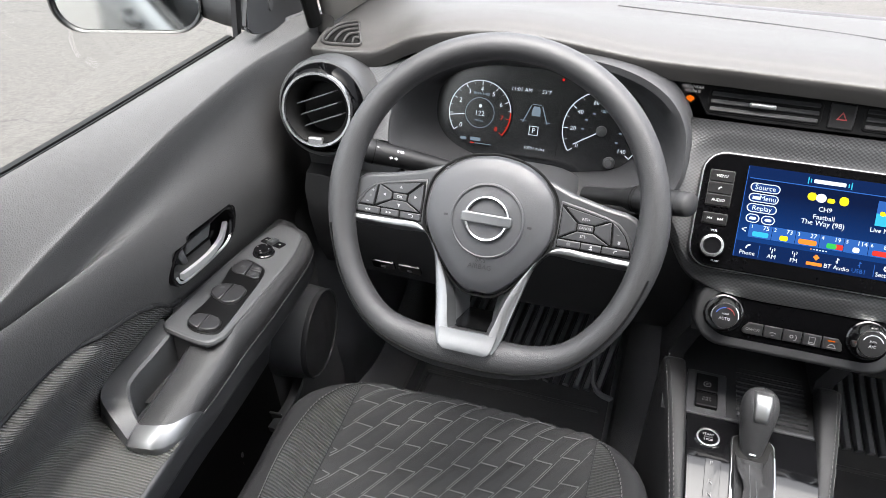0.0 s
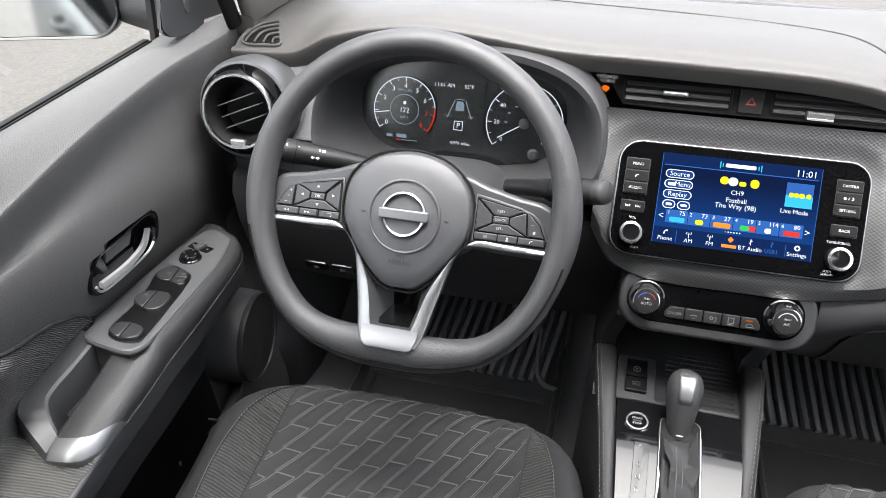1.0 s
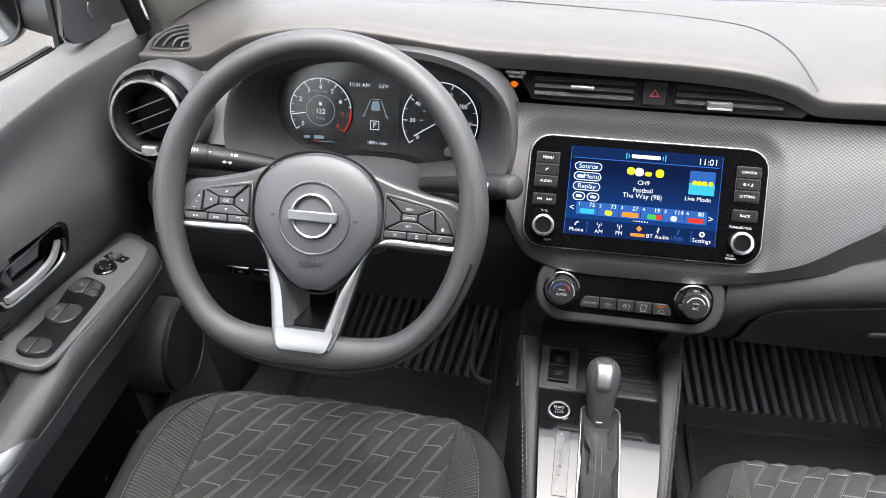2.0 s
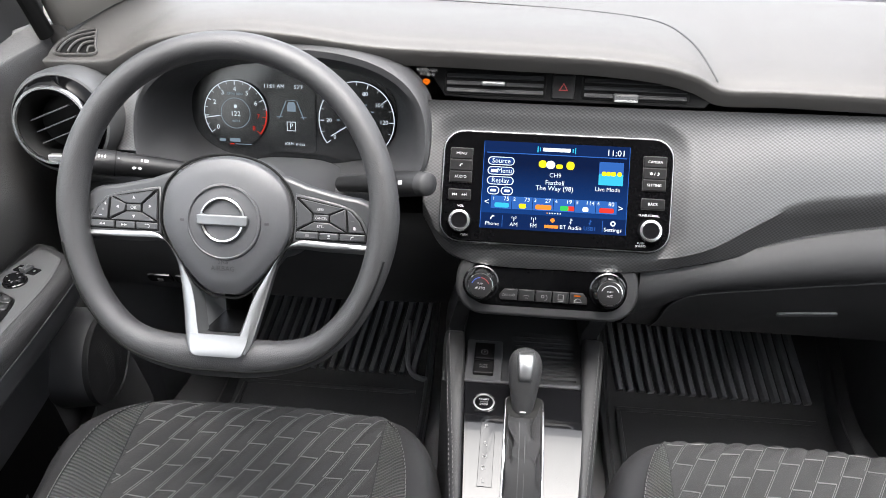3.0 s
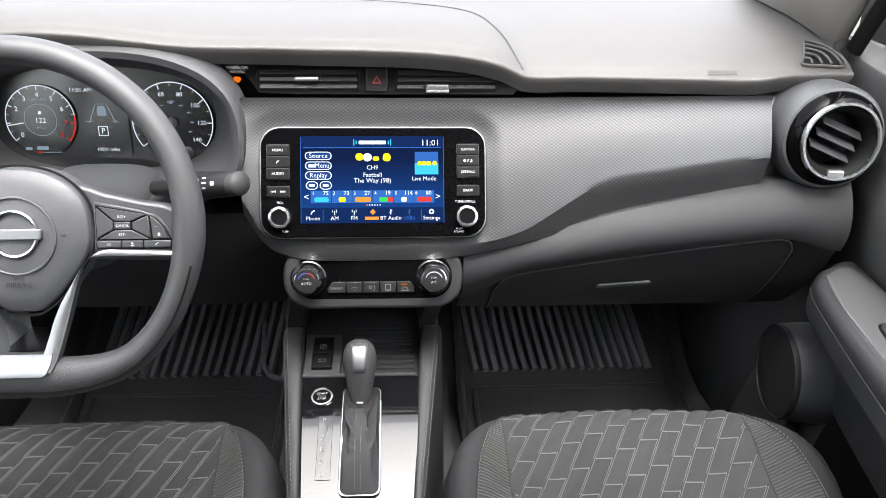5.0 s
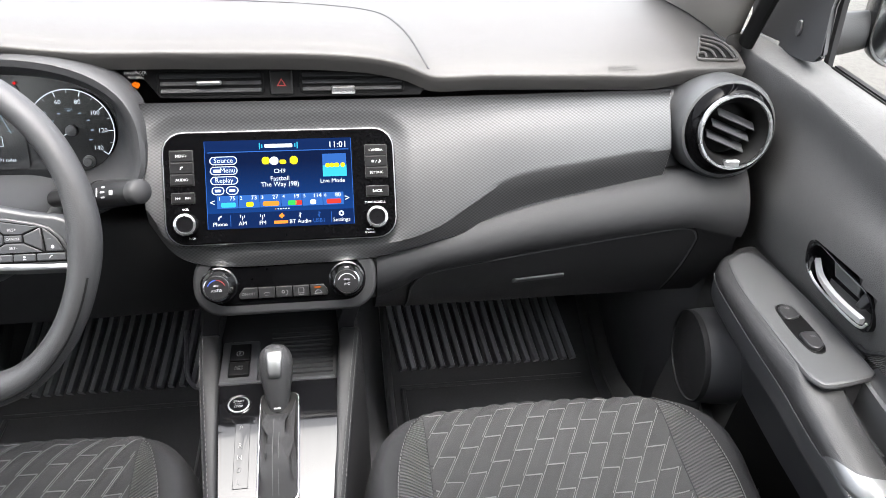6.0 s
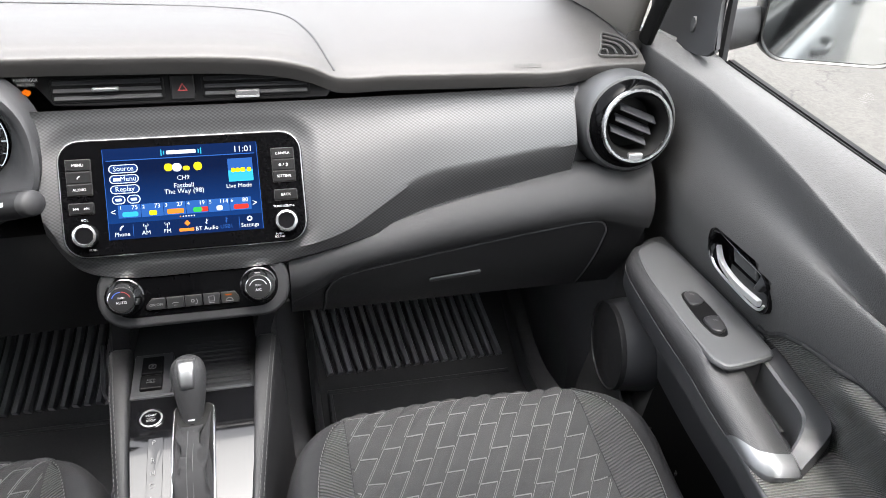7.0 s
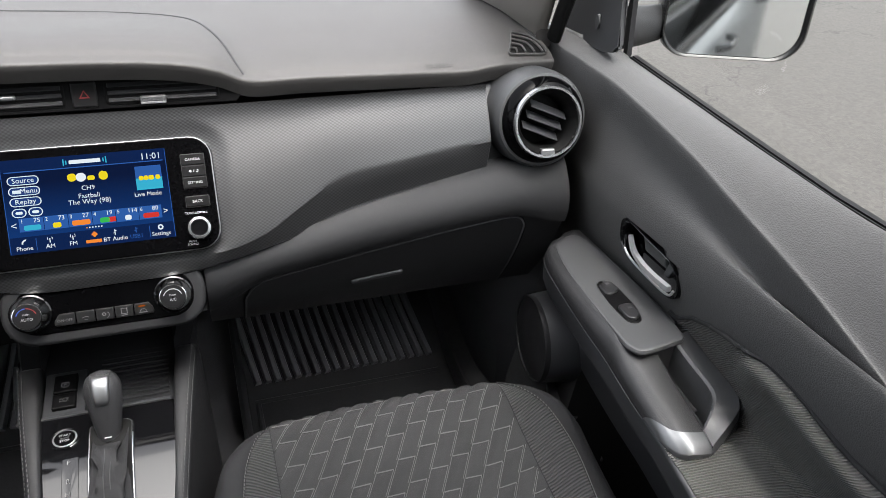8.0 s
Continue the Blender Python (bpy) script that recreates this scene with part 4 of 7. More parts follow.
        rows.append([p + e * 0.003 + V(0, 0, -0.014), p + e * 0.001 + V(0, 0, -0.003), p, q, q - e * 0.003 + V(0, 0, -0.003), q - e * 0.006 + V(0, 0, -0.085)])
    part("rim_foot", sheet([[r[0] + V(0, 0, 0.002), r[0] + V(s * 0.002, -0.002, -0.02), r[0] + V(s * 0.004, -0.003, -0.06)] for r in rows]), DOORFAB, d, "ribbed cloth running up to the pull cup", 60)
    part("pull_rim", sheet(rows), GREYPL, d, "dark grey rim of the pull cup", 22)
    bm = bmesh.new()
    bm.faces.new([bm.verts.new(X(x, y, 0.446)) for x, y in ((0.70, 0.61), (0.70, 0.50), (0.65, 0.47), (0.64, 0.48), (0.64, 0.61))])
    part("pull_cup", bm, SMOOTH, d, "deep black pull cup", 0)
    part("cup_mat", slab(rrect(0.024, 0.080, 0.010), plane(X(0.664, 0.530, 0.447), (1, 0, 0), (0, 1, 0)) @ pose(0, 0, 0, 0, 0, -8 * s), 0.003, 0.001), GREYPL, d)
    # ribbed fabric bolster
    fab_z = along([(-0.3, 0.54), (0.30, 0.548), (0.35, 0.552), (0.43, 0.569), (0.52, 0.563), (0.58, 0.545), (0.625, 0.518)])
    ramp_x = along([(0, 0.692), (0.05, 0.684), (0.15, 0.683), (0.30, 0.694), (0.42, 0.704), (0.50, 0.702), (0.60, 0.690), (0.72, 0.664), (0.86, 0.632), (1.0, 0.602)])
    edge_x = along([(-0.3, 0.606), (0.30, 0.604), (0.38, 0.603), (0.44, 0.602), (0.485, 0.602), (0.500, 0.640), (0.54, 0.665)])
    fence = [V(s * x, y, 0) for x, y in ((0.707, 0.66), (0.7060, 0.516), (0.7060, 0.494), (0.688, 0.473), (0.648, 0.4505), (0.625, 0.4485), (0.608, 0.463), (0.597, 0.488))]

    def inside(x, y):
        """How far a place lies within the outline of the pull cup and the tip."""
        best, sign = 9.0, 0
        for a, b in zip(fence, fence[1:]):
            ex, ey = b.x - a.x, b.y - a.y
            u = min(max(((x - a.x) * ex + (y - a.y) * ey) / (ex * ex + ey * ey), 0), 1)
            dist = math.hypot(x - a.x - u * ex, y - a.y - u * ey)
            if dist < best - 1e-9:
                best, sign = dist, s * (ey * (x - a.x) - ex * (y - a.y))
        return best if sign > 0 else -best

    rows = []
    for k in range(200):
        y = 0.632 - 0.25 * k / 159 if k < 160 else 0.382 - 0.61 * (k - 159) / 40
        t = fab_z(y)
        sec = smooth_section(y)
        row = []
        for q in range(63):
            f = (0, 0.012, 0.03)[q] if q < 3 else 0.03 + 0.97 * (q - 2) / 60
            b = 0.012 + 0.008 * f if 0 < q < 62 else -0.003
            z = t * (1 - f) + 0.33 * f
            px = min(sec, key=lambda p: abs(p.z - z)).x if z < 0.62 else 0.69
            x1 = px - b * (0.15 + 0.85 * ease(0.54, 0.40, y))
            g = min(f / 0.97, 1)
            x2 = ramp_x(g) + (edge_x(y) - 0.602) * ease(0.55, 1.0, g)
            z2 = t + (0.462 - t) * ease(0, 0.55, g) if g < 0.55 else 0.462 + (line_z(y) + 0.004 - 0.462) * ease(0.4, 1.0, g)
            roll = ease(0, 0.10, g) * ease(0.26, 0.12, g) * 0.006       # soft roll under the seam
            inner = ease(0.45, 0.60, g)
            reach = ease(0.505, 0.455, y) * (1 - inner) + ease(0.560, 0.510, y) * inner
            x3, z3 = x1 + (x2 - roll - x1) * reach, z + (z2 - z) * reach
            sink = ease(0.009, 0.016, inside(s * x3, y)) * ease(0.525, 0.505, z3)
            z3, x3 = z3 - 0.10 * sink, x3 + 0.07 * sink * inner
            row.append(X(x3, y, z3))
        rows.append(row)
    lip = [V(s * xin(y), y, line_z(y)) for y in [0.84 - 1.07 * k / 60 for k in range(61)]]
    part("bolster_side", sheet([[p + V(s * dx, 0, dz) for p in lip] for dx, dz in ((0.006, 0.003), (0.003, 0.0025), (0.0005, 0.0), (0.0, -0.003), (0.0005, -0.028), (0.003, -0.034), (0.03, -0.045), (0.065, -0.085), (0.085, -0.2))]), SMOOTH, d, "black side of the door bolster", 60)
    part("fabric_seam", sweep([r[1] + V(-s * 0.001, 0, 0.0025) for r in rows], oval(0.0028, 0.0028, 8)), DARK, d)
    part("fabric_insert", sheet(rows), DOORFAB, d, "black ribbed fabric insert")
    # pocket coloured near black for the shade deep inside it
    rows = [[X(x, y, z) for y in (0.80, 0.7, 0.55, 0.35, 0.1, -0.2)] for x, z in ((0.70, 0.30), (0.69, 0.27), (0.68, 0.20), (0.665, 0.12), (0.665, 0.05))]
    part("door_pocket", sheet(rows), BLACK, d, "moulded door pocket, its inner shade put in as near-black")
    # curved rims of the bottle holder beside the seat
    hook = smooth_path([X(0.695, 0.862, 0.22), X(0.678, 0.858, 0.222), X(0.671, 0.835, 0.22), X(0.668, 0.80, 0.21), X(0.672, 0.755, 0.20)], 5)
    part("pocket_rim", sweep(hook, [(0.007, 0.003), (-0.007, 0.003), (-0.007, -0.01), (0.007, -0.01)]), GREYPL, d, "grey rim of the bottle holder")
    lobe = smooth_path([X(0.665, 0.775, 0.215), X(0.690, 0.766, 0.22), X(0.701, 0.738, 0.22), X(0.694, 0.702, 0.215), X(0.678, 0.680, 0.21)], 6)
    part("pocket_divider", sheet([[p + V(0, 0, dz) for p in lobe] for dz in (0, -0.004, -0.06, -0.12)]), SMOOTH, d)
    # lighter bead paints the highlight that runs along the lobe
    part("pocket_lip", sweep(lobe, oval(0.002, 0.002, 6)), GREYPL, d)
    # loudspeaker pod low in front, turned towards the footwell
    S = plane(X(0.645, 0.885, 0.304), (-0.10, -0.995 * s, 0), (0, 0, 1)) @ Matrix.Scale(0.80, 4)
    # pod takes a paler plastic than its rim, for the light on its side
    pod = part("speaker_pod", lathe([(0.090, 0.0), (0.094, -0.010), (0.097, -0.035), (0.099, -0.07), (0.099, -0.095), (0.092, -0.11), (0.0005, -0.114)], S), PLASTIC, d, "black speaker pod")
    spk = part("speaker_rim", lathe([(0.092, -0.012), (0.0935, 0.002), (0.092, 0.005), (0.089, 0.005), (0.088, 0.001)], S), SHADEDPL, d, "round loudspeaker rim")
    part("grille", lathe([(0.089, 0.001), (0.06, 0.006), (0.0005, 0.008)], S), GRILLE, spk, "perforated black grille")
    return d, sp, P


def grille_mat():
    m = mat("speaker_mesh", (0.012, 0.012, 0.013), 0.5, grain=0.2, scale=600, vary=0.1)
    n, l = m.node_tree.nodes, m.node_tree.links
    b = n["Principled BSDF"]
    tc, v, cut = n.new("ShaderNodeTexCoord"), n.new("ShaderNodeTexVoronoi"), n.new("ShaderNodeMapRange")
    v.inputs["Scale"].default_value, v.inputs["Randomness"].default_value = 260, 0.0
    cut.inputs[1].default_value, cut.inputs[2].default_value = 0.28, 0.36
    bump = n.new("ShaderNodeBump")
    bump.inputs["Strength"].default_value, bump.inputs["Distance"].default_value = 0.9, 0.002
    l.new(tc.outputs["Object"], v.inputs["Vector"]), l.new(v.outputs["Distance"], cut.inputs[0])
    l.new(cut.outputs[0], bump.inputs["Height"]), l.new(bump.outputs[0], b.inputs["Normal"])
    return m


GRILLE = grille_mat()
left_door, left_plate, LP = door(-1, "door_1", "closed driver's door with dark grey panel and switch armrest")
right_door, right_plate, RP = door(1, "door_2", "closed passenger door with dark grey panel and armrest")

# ---- door switches ----
TOPL = shift(LP, 0, 0, 0.004)
well = part("switch_well", slab(rounded([(-0.681, 0.722), (-0.672, 0.744), (-0.650, 0.738), (-0.634, 0.727), (-0.627, 0.700), (-0.623, 0.672), (-0.619, 0.640), (-0.615, 0.605), (-0.616, 0.586), (-0.636, 0.581), (-0.655, 0.587), (-0.665, 0.604), (-0.666, 0.645), (-0.673, 0.690)]), TOPL, 0.0006, 0.0003), WELL, left_plate, "black well with the window switches")


def door_switch(pts, m, z, height, parent, mark=None):
    outline = ccw(pts)
    part("switch_gap", slab([(x + (x - sum(q[0] for q in pts) / len(pts)) * 0.07, y + (y - sum(q[1] for q in pts) / len(pts)) * 0.05) for x, y in outline], shift(m, 0, 0, z), 0.0007, 0.0002), BLACK, parent)
    k = part("switch", slab(outline, shift(m, 0, 0, z), height * 0.8, 0.0013), SWITCHCAP, parent, "", 50)
    if mark:
        M = shift(m, *mark, z + height * 0.8)
        part("mark", band(M @ Matrix.Diagonal((1.0, 0.75, 1, 1)) @ pose(0, 0, 0, 0, 0, 45), 0.0027, 0.0037, 0, 360, 0.0001, 4), DIMPRINT, k, "", 0)
        part("mark", slab(rrect(0.0010, 0.0026, 0.0003, 1), M, 0.0002, 0.0001), DIMPRINT, k)
    return k


door_switch([(-0.679, 0.720), (-0.677, 0.730), (-0.671, 0.739), (-0.657, 0.7365), (-0.6535, 0.708), (-0.666, 0.707), (-0.675, 0.712)], TOPL, 0.0003, 0.0035, well, (-0.664, 0.723))
door_switch([(-0.6555, 0.7365), (-0.646, 0.734), (-0.639, 0.729), (-0.636, 0.7195), (-0.6535, 0.7205)], TOPL, 0.0003, 0.0035, well, (-0.6445, 0.7255))
door_switch([(-0.6530, 0.7185), (-0.6355, 0.7175), (-0.6320, 0.707), (-0.636, 0.7030), (-0.6510, 0.7065)], TOPL, 0.0003, 0.0035, well, (-0.641, 0.711))
door_switch([(-0.672, 0.662), (-0.669, 0.672), (-0.662, 0.678), (-0.6515, 0.680), (-0.6495, 0.644), (-0.660, 0.648), (-0.668, 0.654)], TOPL, 0.0003, 0.006, well, (-0.660, 0.668))
door_switch([(-0.6505, 0.680), (-0.638, 0.680), (-0.630, 0.675), (-0.627, 0.667), (-0.627, 0.652), (-0.631, 0.645), (-0.640, 0.641), (-0.6485, 0.6435)], TOPL, 0.0003, 0.006, well)
door_switch([(-0.661, 0.598), (-0.659, 0.606), (-0.654, 0.611), (-0.6425, 0.6125), (-0.6405, 0.585), (-0.650, 0.587), (-0.657, 0.591)], TOPL, 0.0003, 0.006, well)
door_switch([(-0.6415, 0.6125), (-0.629, 0.611), (-0.622, 0.606), (-0.619, 0.598), (-0.620, 0.590), (-0.628, 0.585), (-0.6395, 0.5845)], TOPL, 0.0003, 0.006, well)
mk = part("mirror_knob", lathe([(0.0150, 0.0), (0.0150, 0.002), (0.0135, 0.003), (0.0130, 0.007), (0.0115, 0.0085), (0.0003, 0.0090)], shift(TOPL, -0.6590, 0.7670), 32), GLOSS, left_plate, "round black mirror adjuster")
for a in (0, 90, 180, 270):
    part("mark", slab(rrect(0.0022, 0.0022, 0.0006, 1), shift(TOPL, -0.6590 + 0.0085 * math.cos(radians(a)), 0.7670 + 0.0085 * math.sin(radians(a)), 0.0088), 0.0003, 0.0001), DIMPRINT, mk)
fs = part("fold_switch", slab(rrect(0.036, 0.014, 0.0015), shift(TOPL, -0.6610, 0.7965, 0, -14), 0.0015, 0.0006), GLOSS, left_plate, "small mirror folding switch")
part("rocker", slab(rrect(0.011, 0.016, 0.002), shift(TOPL, -0.6610, 0.7965, 0.001, -14), 0.005, 0.002), SMOOTH, fs)
for q in (-0.0125, 0.0125):
    part("mark", slab(rrect(0.003, 0.003, 0.0008, 1), shift(TOPL, -0.6610, 0.7965, 0.0015, -14) @ pose(q, 0, 0), 0.0003, 0.0001), DIMPRINT, fs)
TOPR = shift(RP, 0, 0, 0.004)
well = part("switch_well", slab(rounded([(0.638, 0.714), (0.650, 0.721), (0.661, 0.714), (0.662, 0.690), (0.661, 0.655), (0.654, 0.628), (0.643, 0.621), (0.633, 0.628), (0.631, 0.655), (0.633, 0.685)]), TOPR, 0.0006, 0.0003), WELL, right_plate, "black well with lock and window switches")
door_switch([(0.640, 0.712), (0.644, 0.716), (0.650, 0.7175), (0.656, 0.716), (0.660, 0.711), (0.660, 0.695), (0.656, 0.690), (0.648, 0.687), (0.640, 0.687), (0.637, 0.690), (0.637, 0.705)], TOPR, 0.0003, 0.0035, well, (0.650, 0.709))
door_switch([(0.634, 0.652), (0.637, 0.657), (0.646, 0.659), (0.655, 0.657), (0.658, 0.652), (0.655, 0.638), (0.651, 0.630), (0.643, 0.6255), (0.637, 0.628), (0.634, 0.633)], TOPR, 0.0003, 0.006, well, (0.648, 0.648))

# ---- front seats ----
seat_base = along([(-0.10, 0.27), (0.20, 0.262), (0.40, 0.268), (0.55, 0.282), (0.68, 0.302), (0.75, 0.318), (0.785, 0.314), (0.810, 0.296), (0.825, 0.265), (0.832, 0.22)])


def seat_z(x, y):
    a = abs(x)
    up = 0.030 * ease(0.150, 0.212, a) * ease(0.84, 0.70, y) + 0.012 * ease(0.10, 0.17, a) - 0.10 * max(0, (a - 0.225) / 0.03) ** 2 * 0.5
    return seat_base(y) + up - 0.012 * max(0, (a - 0.1) / 0.1) * ease(0.77, 0.83, y)


def front_edge(x):
    """How far the cushion's outline draws back towards its corners."""
    a = abs(x)
    return 0.0 - 0.03 * (a / 0.2) ** 3 - 0.05 * max(0, (a - 0.17) / 0.08) ** 2


def seat_point(x, v, out=0.0):
    y = v + front_edge(x) * ease(0.45, 0.83, v)
    return V(x, y, seat_z(x, v) + out)


pipe_x = along([(0.0, 0.195), (0.50, 0.205), (0.62, 0.214), (0.70, 0.207), (0.76, 0.185), (0.785, 0.168)])
VS = [0.832 - 0.004 * k for k in range(12)] + [0.784 - 0.012 * k for k in range(34)] + [0.3, 0.2]


def car_seat(cx, label):
    st = thing("car_seat", label, "seat", "front seats")
    m = Matrix.Translation((cx, 0, 0))
    rows = []
    for v in VS:
        row = [m @ seat_point(-0.252 + 0.504 * k / 56, v) for k in range(57)]
        row = [V(row[0].x - 0.004, row[0].y, 0.14)] + row + [V(row[-1].x + 0.004, row[-1].y, 0.14)]
        rows.append(row)
    rows.insert(0, [V(p.x, p.y - 0.015, 0.13) for p in rows[0]])
    part("cushion", sheet(rows), SEATDARK, st, "black fabric seat cushion", 70)
    # centre panel below the quilting, pale seams show between the pads
    rows = [[m @ seat_point(-0.168 + 0.336 * k / 44, v, 0.0014) for k in range(45)] for v in VS[6:]]
    part("centre_panel", sheet(rows), SEATDARK, st, "dark backing between the quilted pads", 70)
    for s in (-1, 1):
        rows = []
        for v in VS[12:]:
            rows.append([m @ seat_point(s * (0.168 * (1 - k / 8) + pipe_x(v) * k / 8), v, 0.0022) for k in range(9)])
        part("side_insert", sheet(rows), SEATRIB, st, "ribbed black fabric insert", 70)
        pts = [m @ seat_point(s * pipe_x(0.785 - 0.5 * k / 40), 0.785 - 0.5 * k / 40, 0.0035) for k in range(41)]
        part("piping", sweep(pts, oval(0.0012, 0.0010, 6)), SEATDARK, st, "black piping")
        bm = bmesh.new()
        for k in range(96):
            v = 0.785 - 0.5 * (k + 0.5) / 96
            a, b = (m @ seat_point(s * pipe_x(v + e), v + e, 0.0048) for e in (-0.0017, 0.0017))
            bmesh.ops.create_cube(bm, size=1, matrix=plane(tuple((a + b) / 2), (1, 0, 0), tuple(b - a)) @ Matrix.Diagonal((0.0011, 0.0036, 0.0009, 1)))
        part("stitching", bm, STITCH, st, "light grey contrast stitching", 0)
    # plastic side shield and backrest, below and behind the view
    for s in (-1, 1):
        part("side_shield", slab([(0.0, 0.07), (0.62, 0.07), (0.70, 0.12), (0.66, 0.17), (0.0, 0.19)], plane((cx + s * 0.258, 0, 0), (0, 1, 0), (0, 0, 1)), 0.008 * (1), 0.003, -0.008), DARK, st)
    rows = []
    for k in range(12):
        z = 0.22 + 0.74 * k / 11
        y0 = 0.02 - 0.30 * k / 11 - 0.12
        rows.append([V(cx + 0.25 * math.sin(a), y0 - 0.06 - 0.07 * math.cos(a) * 0.8 + 0.10 * abs(math.sin(a)) ** 3, z) for a in [2 * math.pi * j / 24 for j in range(24)]])
    bm = sheet(rows, True)
    bm.verts.ensure_lookup_table()
    bm.faces.new(bm.verts[-24:])
    part("backrest", bm, SEATDARK, st, "black fabric backrest", 70)
    return st, m


SEATS = [car_seat(-0.345, "black cloth driver's seat with brick-quilted centre and light piping"), car_seat(0.36, "black cloth passenger seat with brick-quilted centre and light piping")]

# ---- rubber mats ----
def rubber_mat(cx, w, label, x0, x1):
    mt = thing("floor_mat", label, "floor mat", "rubber mats")
    zs = along([(0.75, 0.062), (1.08, 0.064), (1.14, 0.082), (1.25, 0.145), (1.40, 0.235)])
    ys = [0.75, 0.9, 1.0, 1.08, 1.11, 1.14, 1.18, 1.22, 1.26, 1.30, 1.36, 1.40]
    rows = []
    for y in ys:
        rows.append([V(cx + w * f, y, zs(y) + u) for f, u in ((-0.5, -0.01), (-0.5, 0.022), (-0.485, 0.026), (-0.47, 0.020), (-0.462, 0.0), (0, 0.0), (0.462, 0.0), (0.47, 0.020), (0.485, 0.026), (0.5, 0.022), (0.5, -0.01))])
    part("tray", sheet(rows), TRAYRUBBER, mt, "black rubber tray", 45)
    n = int((x1 - x0) / 0.0192)
    for k in range(n + 1):
        x = x0 + (x1 - x0) * k / n
        path = [V(x - math.copysign(0.18, cx) * (y - 1.15), y, zs(y) + 0.002) for y in (1.150, 1.156, 1.18, 1.22, 1.26, 1.30, 1.36)]
        # ribs far paler than the tray, catching light by colour alone
        part("rib", sweep(path, [(0.0064, -0.002), (0.0060, 0.0065), (0.0042, 0.0104), (0.0, 0.0116), (-0.0042, 0.0104), (-0.0060, 0.0065), (-0.0064, -0.002)], side=(0, 0, 1)), LITRUBBER, mt)
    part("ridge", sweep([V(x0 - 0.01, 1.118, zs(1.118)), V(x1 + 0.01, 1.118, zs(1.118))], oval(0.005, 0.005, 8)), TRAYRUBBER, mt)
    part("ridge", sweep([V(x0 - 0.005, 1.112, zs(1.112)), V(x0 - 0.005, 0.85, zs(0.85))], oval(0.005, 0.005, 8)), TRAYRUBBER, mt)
    return mt


rubber_mat(0.385, 0.44, "ribbed black rubber mat in the passenger footwell", 0.205, 0.555)
drv = rubber_mat(-0.36, 0.40, "ribbed black rubber mat in the driver's footwell", -0.525, -0.20)

part("ridge", sweep(smooth_path([V(-0.216, 1.24, 0.155), V(-0.214, 1.19, 0.125), V(-0.208, 1.155, 0.105), V(-0.192, 1.137, 0.098), V(-0.165, 1.130, 0.096)], 6), oval(0.005, 0.006, 8)), LITRUBBER, drv, "rounded raised edge of the mat")

# ---- infotainment unit ----
RADIO = thing("infotainment_unit", "lit blue touchscreen radio in a gloss black bezel", "touchscreen")
RM = plane((0.025, 0.836 + 0.6 * (0.6475 - 0.613), 0.6475), (1, 0, 0), (0, 0.6, 1))
part("surround", slab(rrect(0.2815, 0.1405, 0.027), RM, 0.007, 0.002, -0.02), DARK, RADIO)
part("rim", slab(rrect(0.2785, 0.1375, 0.025), RM, 0.009, 0.001), FORK, RADIO, "thin dark chrome rim")
part("bezel", slab(rrect(0.2755, 0.135, 0.024), RM, 0.0105, 0.001), COVERGLASS, RADIO, "gloss black bezel")
SW, SH = 0.1765, 0.1065
SC = shift(RM, -0.0015, 0.0030, 0.0106)


def flat(cx, cy, w, h, level, material, r=0.0, parent=None, name="graphic", outline=None):
    pts = outline or (rrect(w, h, min(r, w * 0.49, h * 0.49), 4) if r else [(w / 2, h / 2), (-w / 2, h / 2), (-w / 2, -h / 2), (w / 2, -h / 2)])
    bm = bmesh.new()
    bm.faces.new([bm.verts.new(shift(SC, cx, cy, 0.0001 + level * 0.00012) @ V(x, y, 0)) for x, y in pts])
    return part(name, bm, material, parent or screen, "", 0)


bm = bmesh.new()
bm.faces.new([bm.verts.new(SC @ V(x, y, 0)) for x, y in ((SW / 2, SH / 2), (-SW / 2, SH / 2), (-SW / 2, -SH / 2), (SW / 2, -SH / 2))])
screen = part("screen", bm, SCREENBLUE, RADIO, "lit blue screen with a radio menu", 0)
# scr(px, py): a place on the screen in parts of its width and height
def scr(fx, fy):
    return (fx - 0.5) * SW, (0.5 - fy) * SH


def words(s, fx, fy, size, material=None, level=2, align="CENTER"):
    x, y = scr(fx, fy)
    return lettering(s, size * 0.92, shift(SC, x, y, 0.0002 + level * 0.00012), material or SCREENWHITE, screen, align=align)


flat(0, *scr(0, 0.06)[1:], SW, SH * 0.13, 0, SCREENDARK)
flat(*scr(0.5, 0.128), SW * 0.96, 0.0011, 1, SCREENBAND)
flat(*scr(0.5, 0.91), SW, SH * 0.18, 1, SCREENDARK)
flat(*scr(0.5, 0.695), SW * 0.86, SH * 0.145, 1, SCREENBAND)
for k in range(1, 6):
    flat(*scr(0.07 + 0.86 * k / 6, 0.695), 0.0006, SH * 0.145, 2, SCREENDARK)
for k, (n1, n2) in enumerate((("1", "75"), ("2", "73"), ("3", "27"), ("4", "19"), ("5", "114"), ("6", "80"))):
    fx = 0.07 + 0.86 * k / 6
    words(n1, fx + 0.018, 0.655, 0.0065)
    words(n2, fx + 0.105, 0.655, 0.0078)
    colour = (SCREENCYAN, SCREENYEL, SCREENORG, SCREENGRN, SCREENWHITE, SCREENRED)[k]
    flat(*scr(fx + 0.075, 0.728), SW * (0.10, 0.05, 0.11, 0.06, 0.04, 0.10)[k], SH * 0.055, 2, colour, 0.002)
    if k == 3:
        flat(*scr(fx + 0.12, 0.728), SW * 0.045, SH * 0.055, 2, SCREENRED, 0.001)
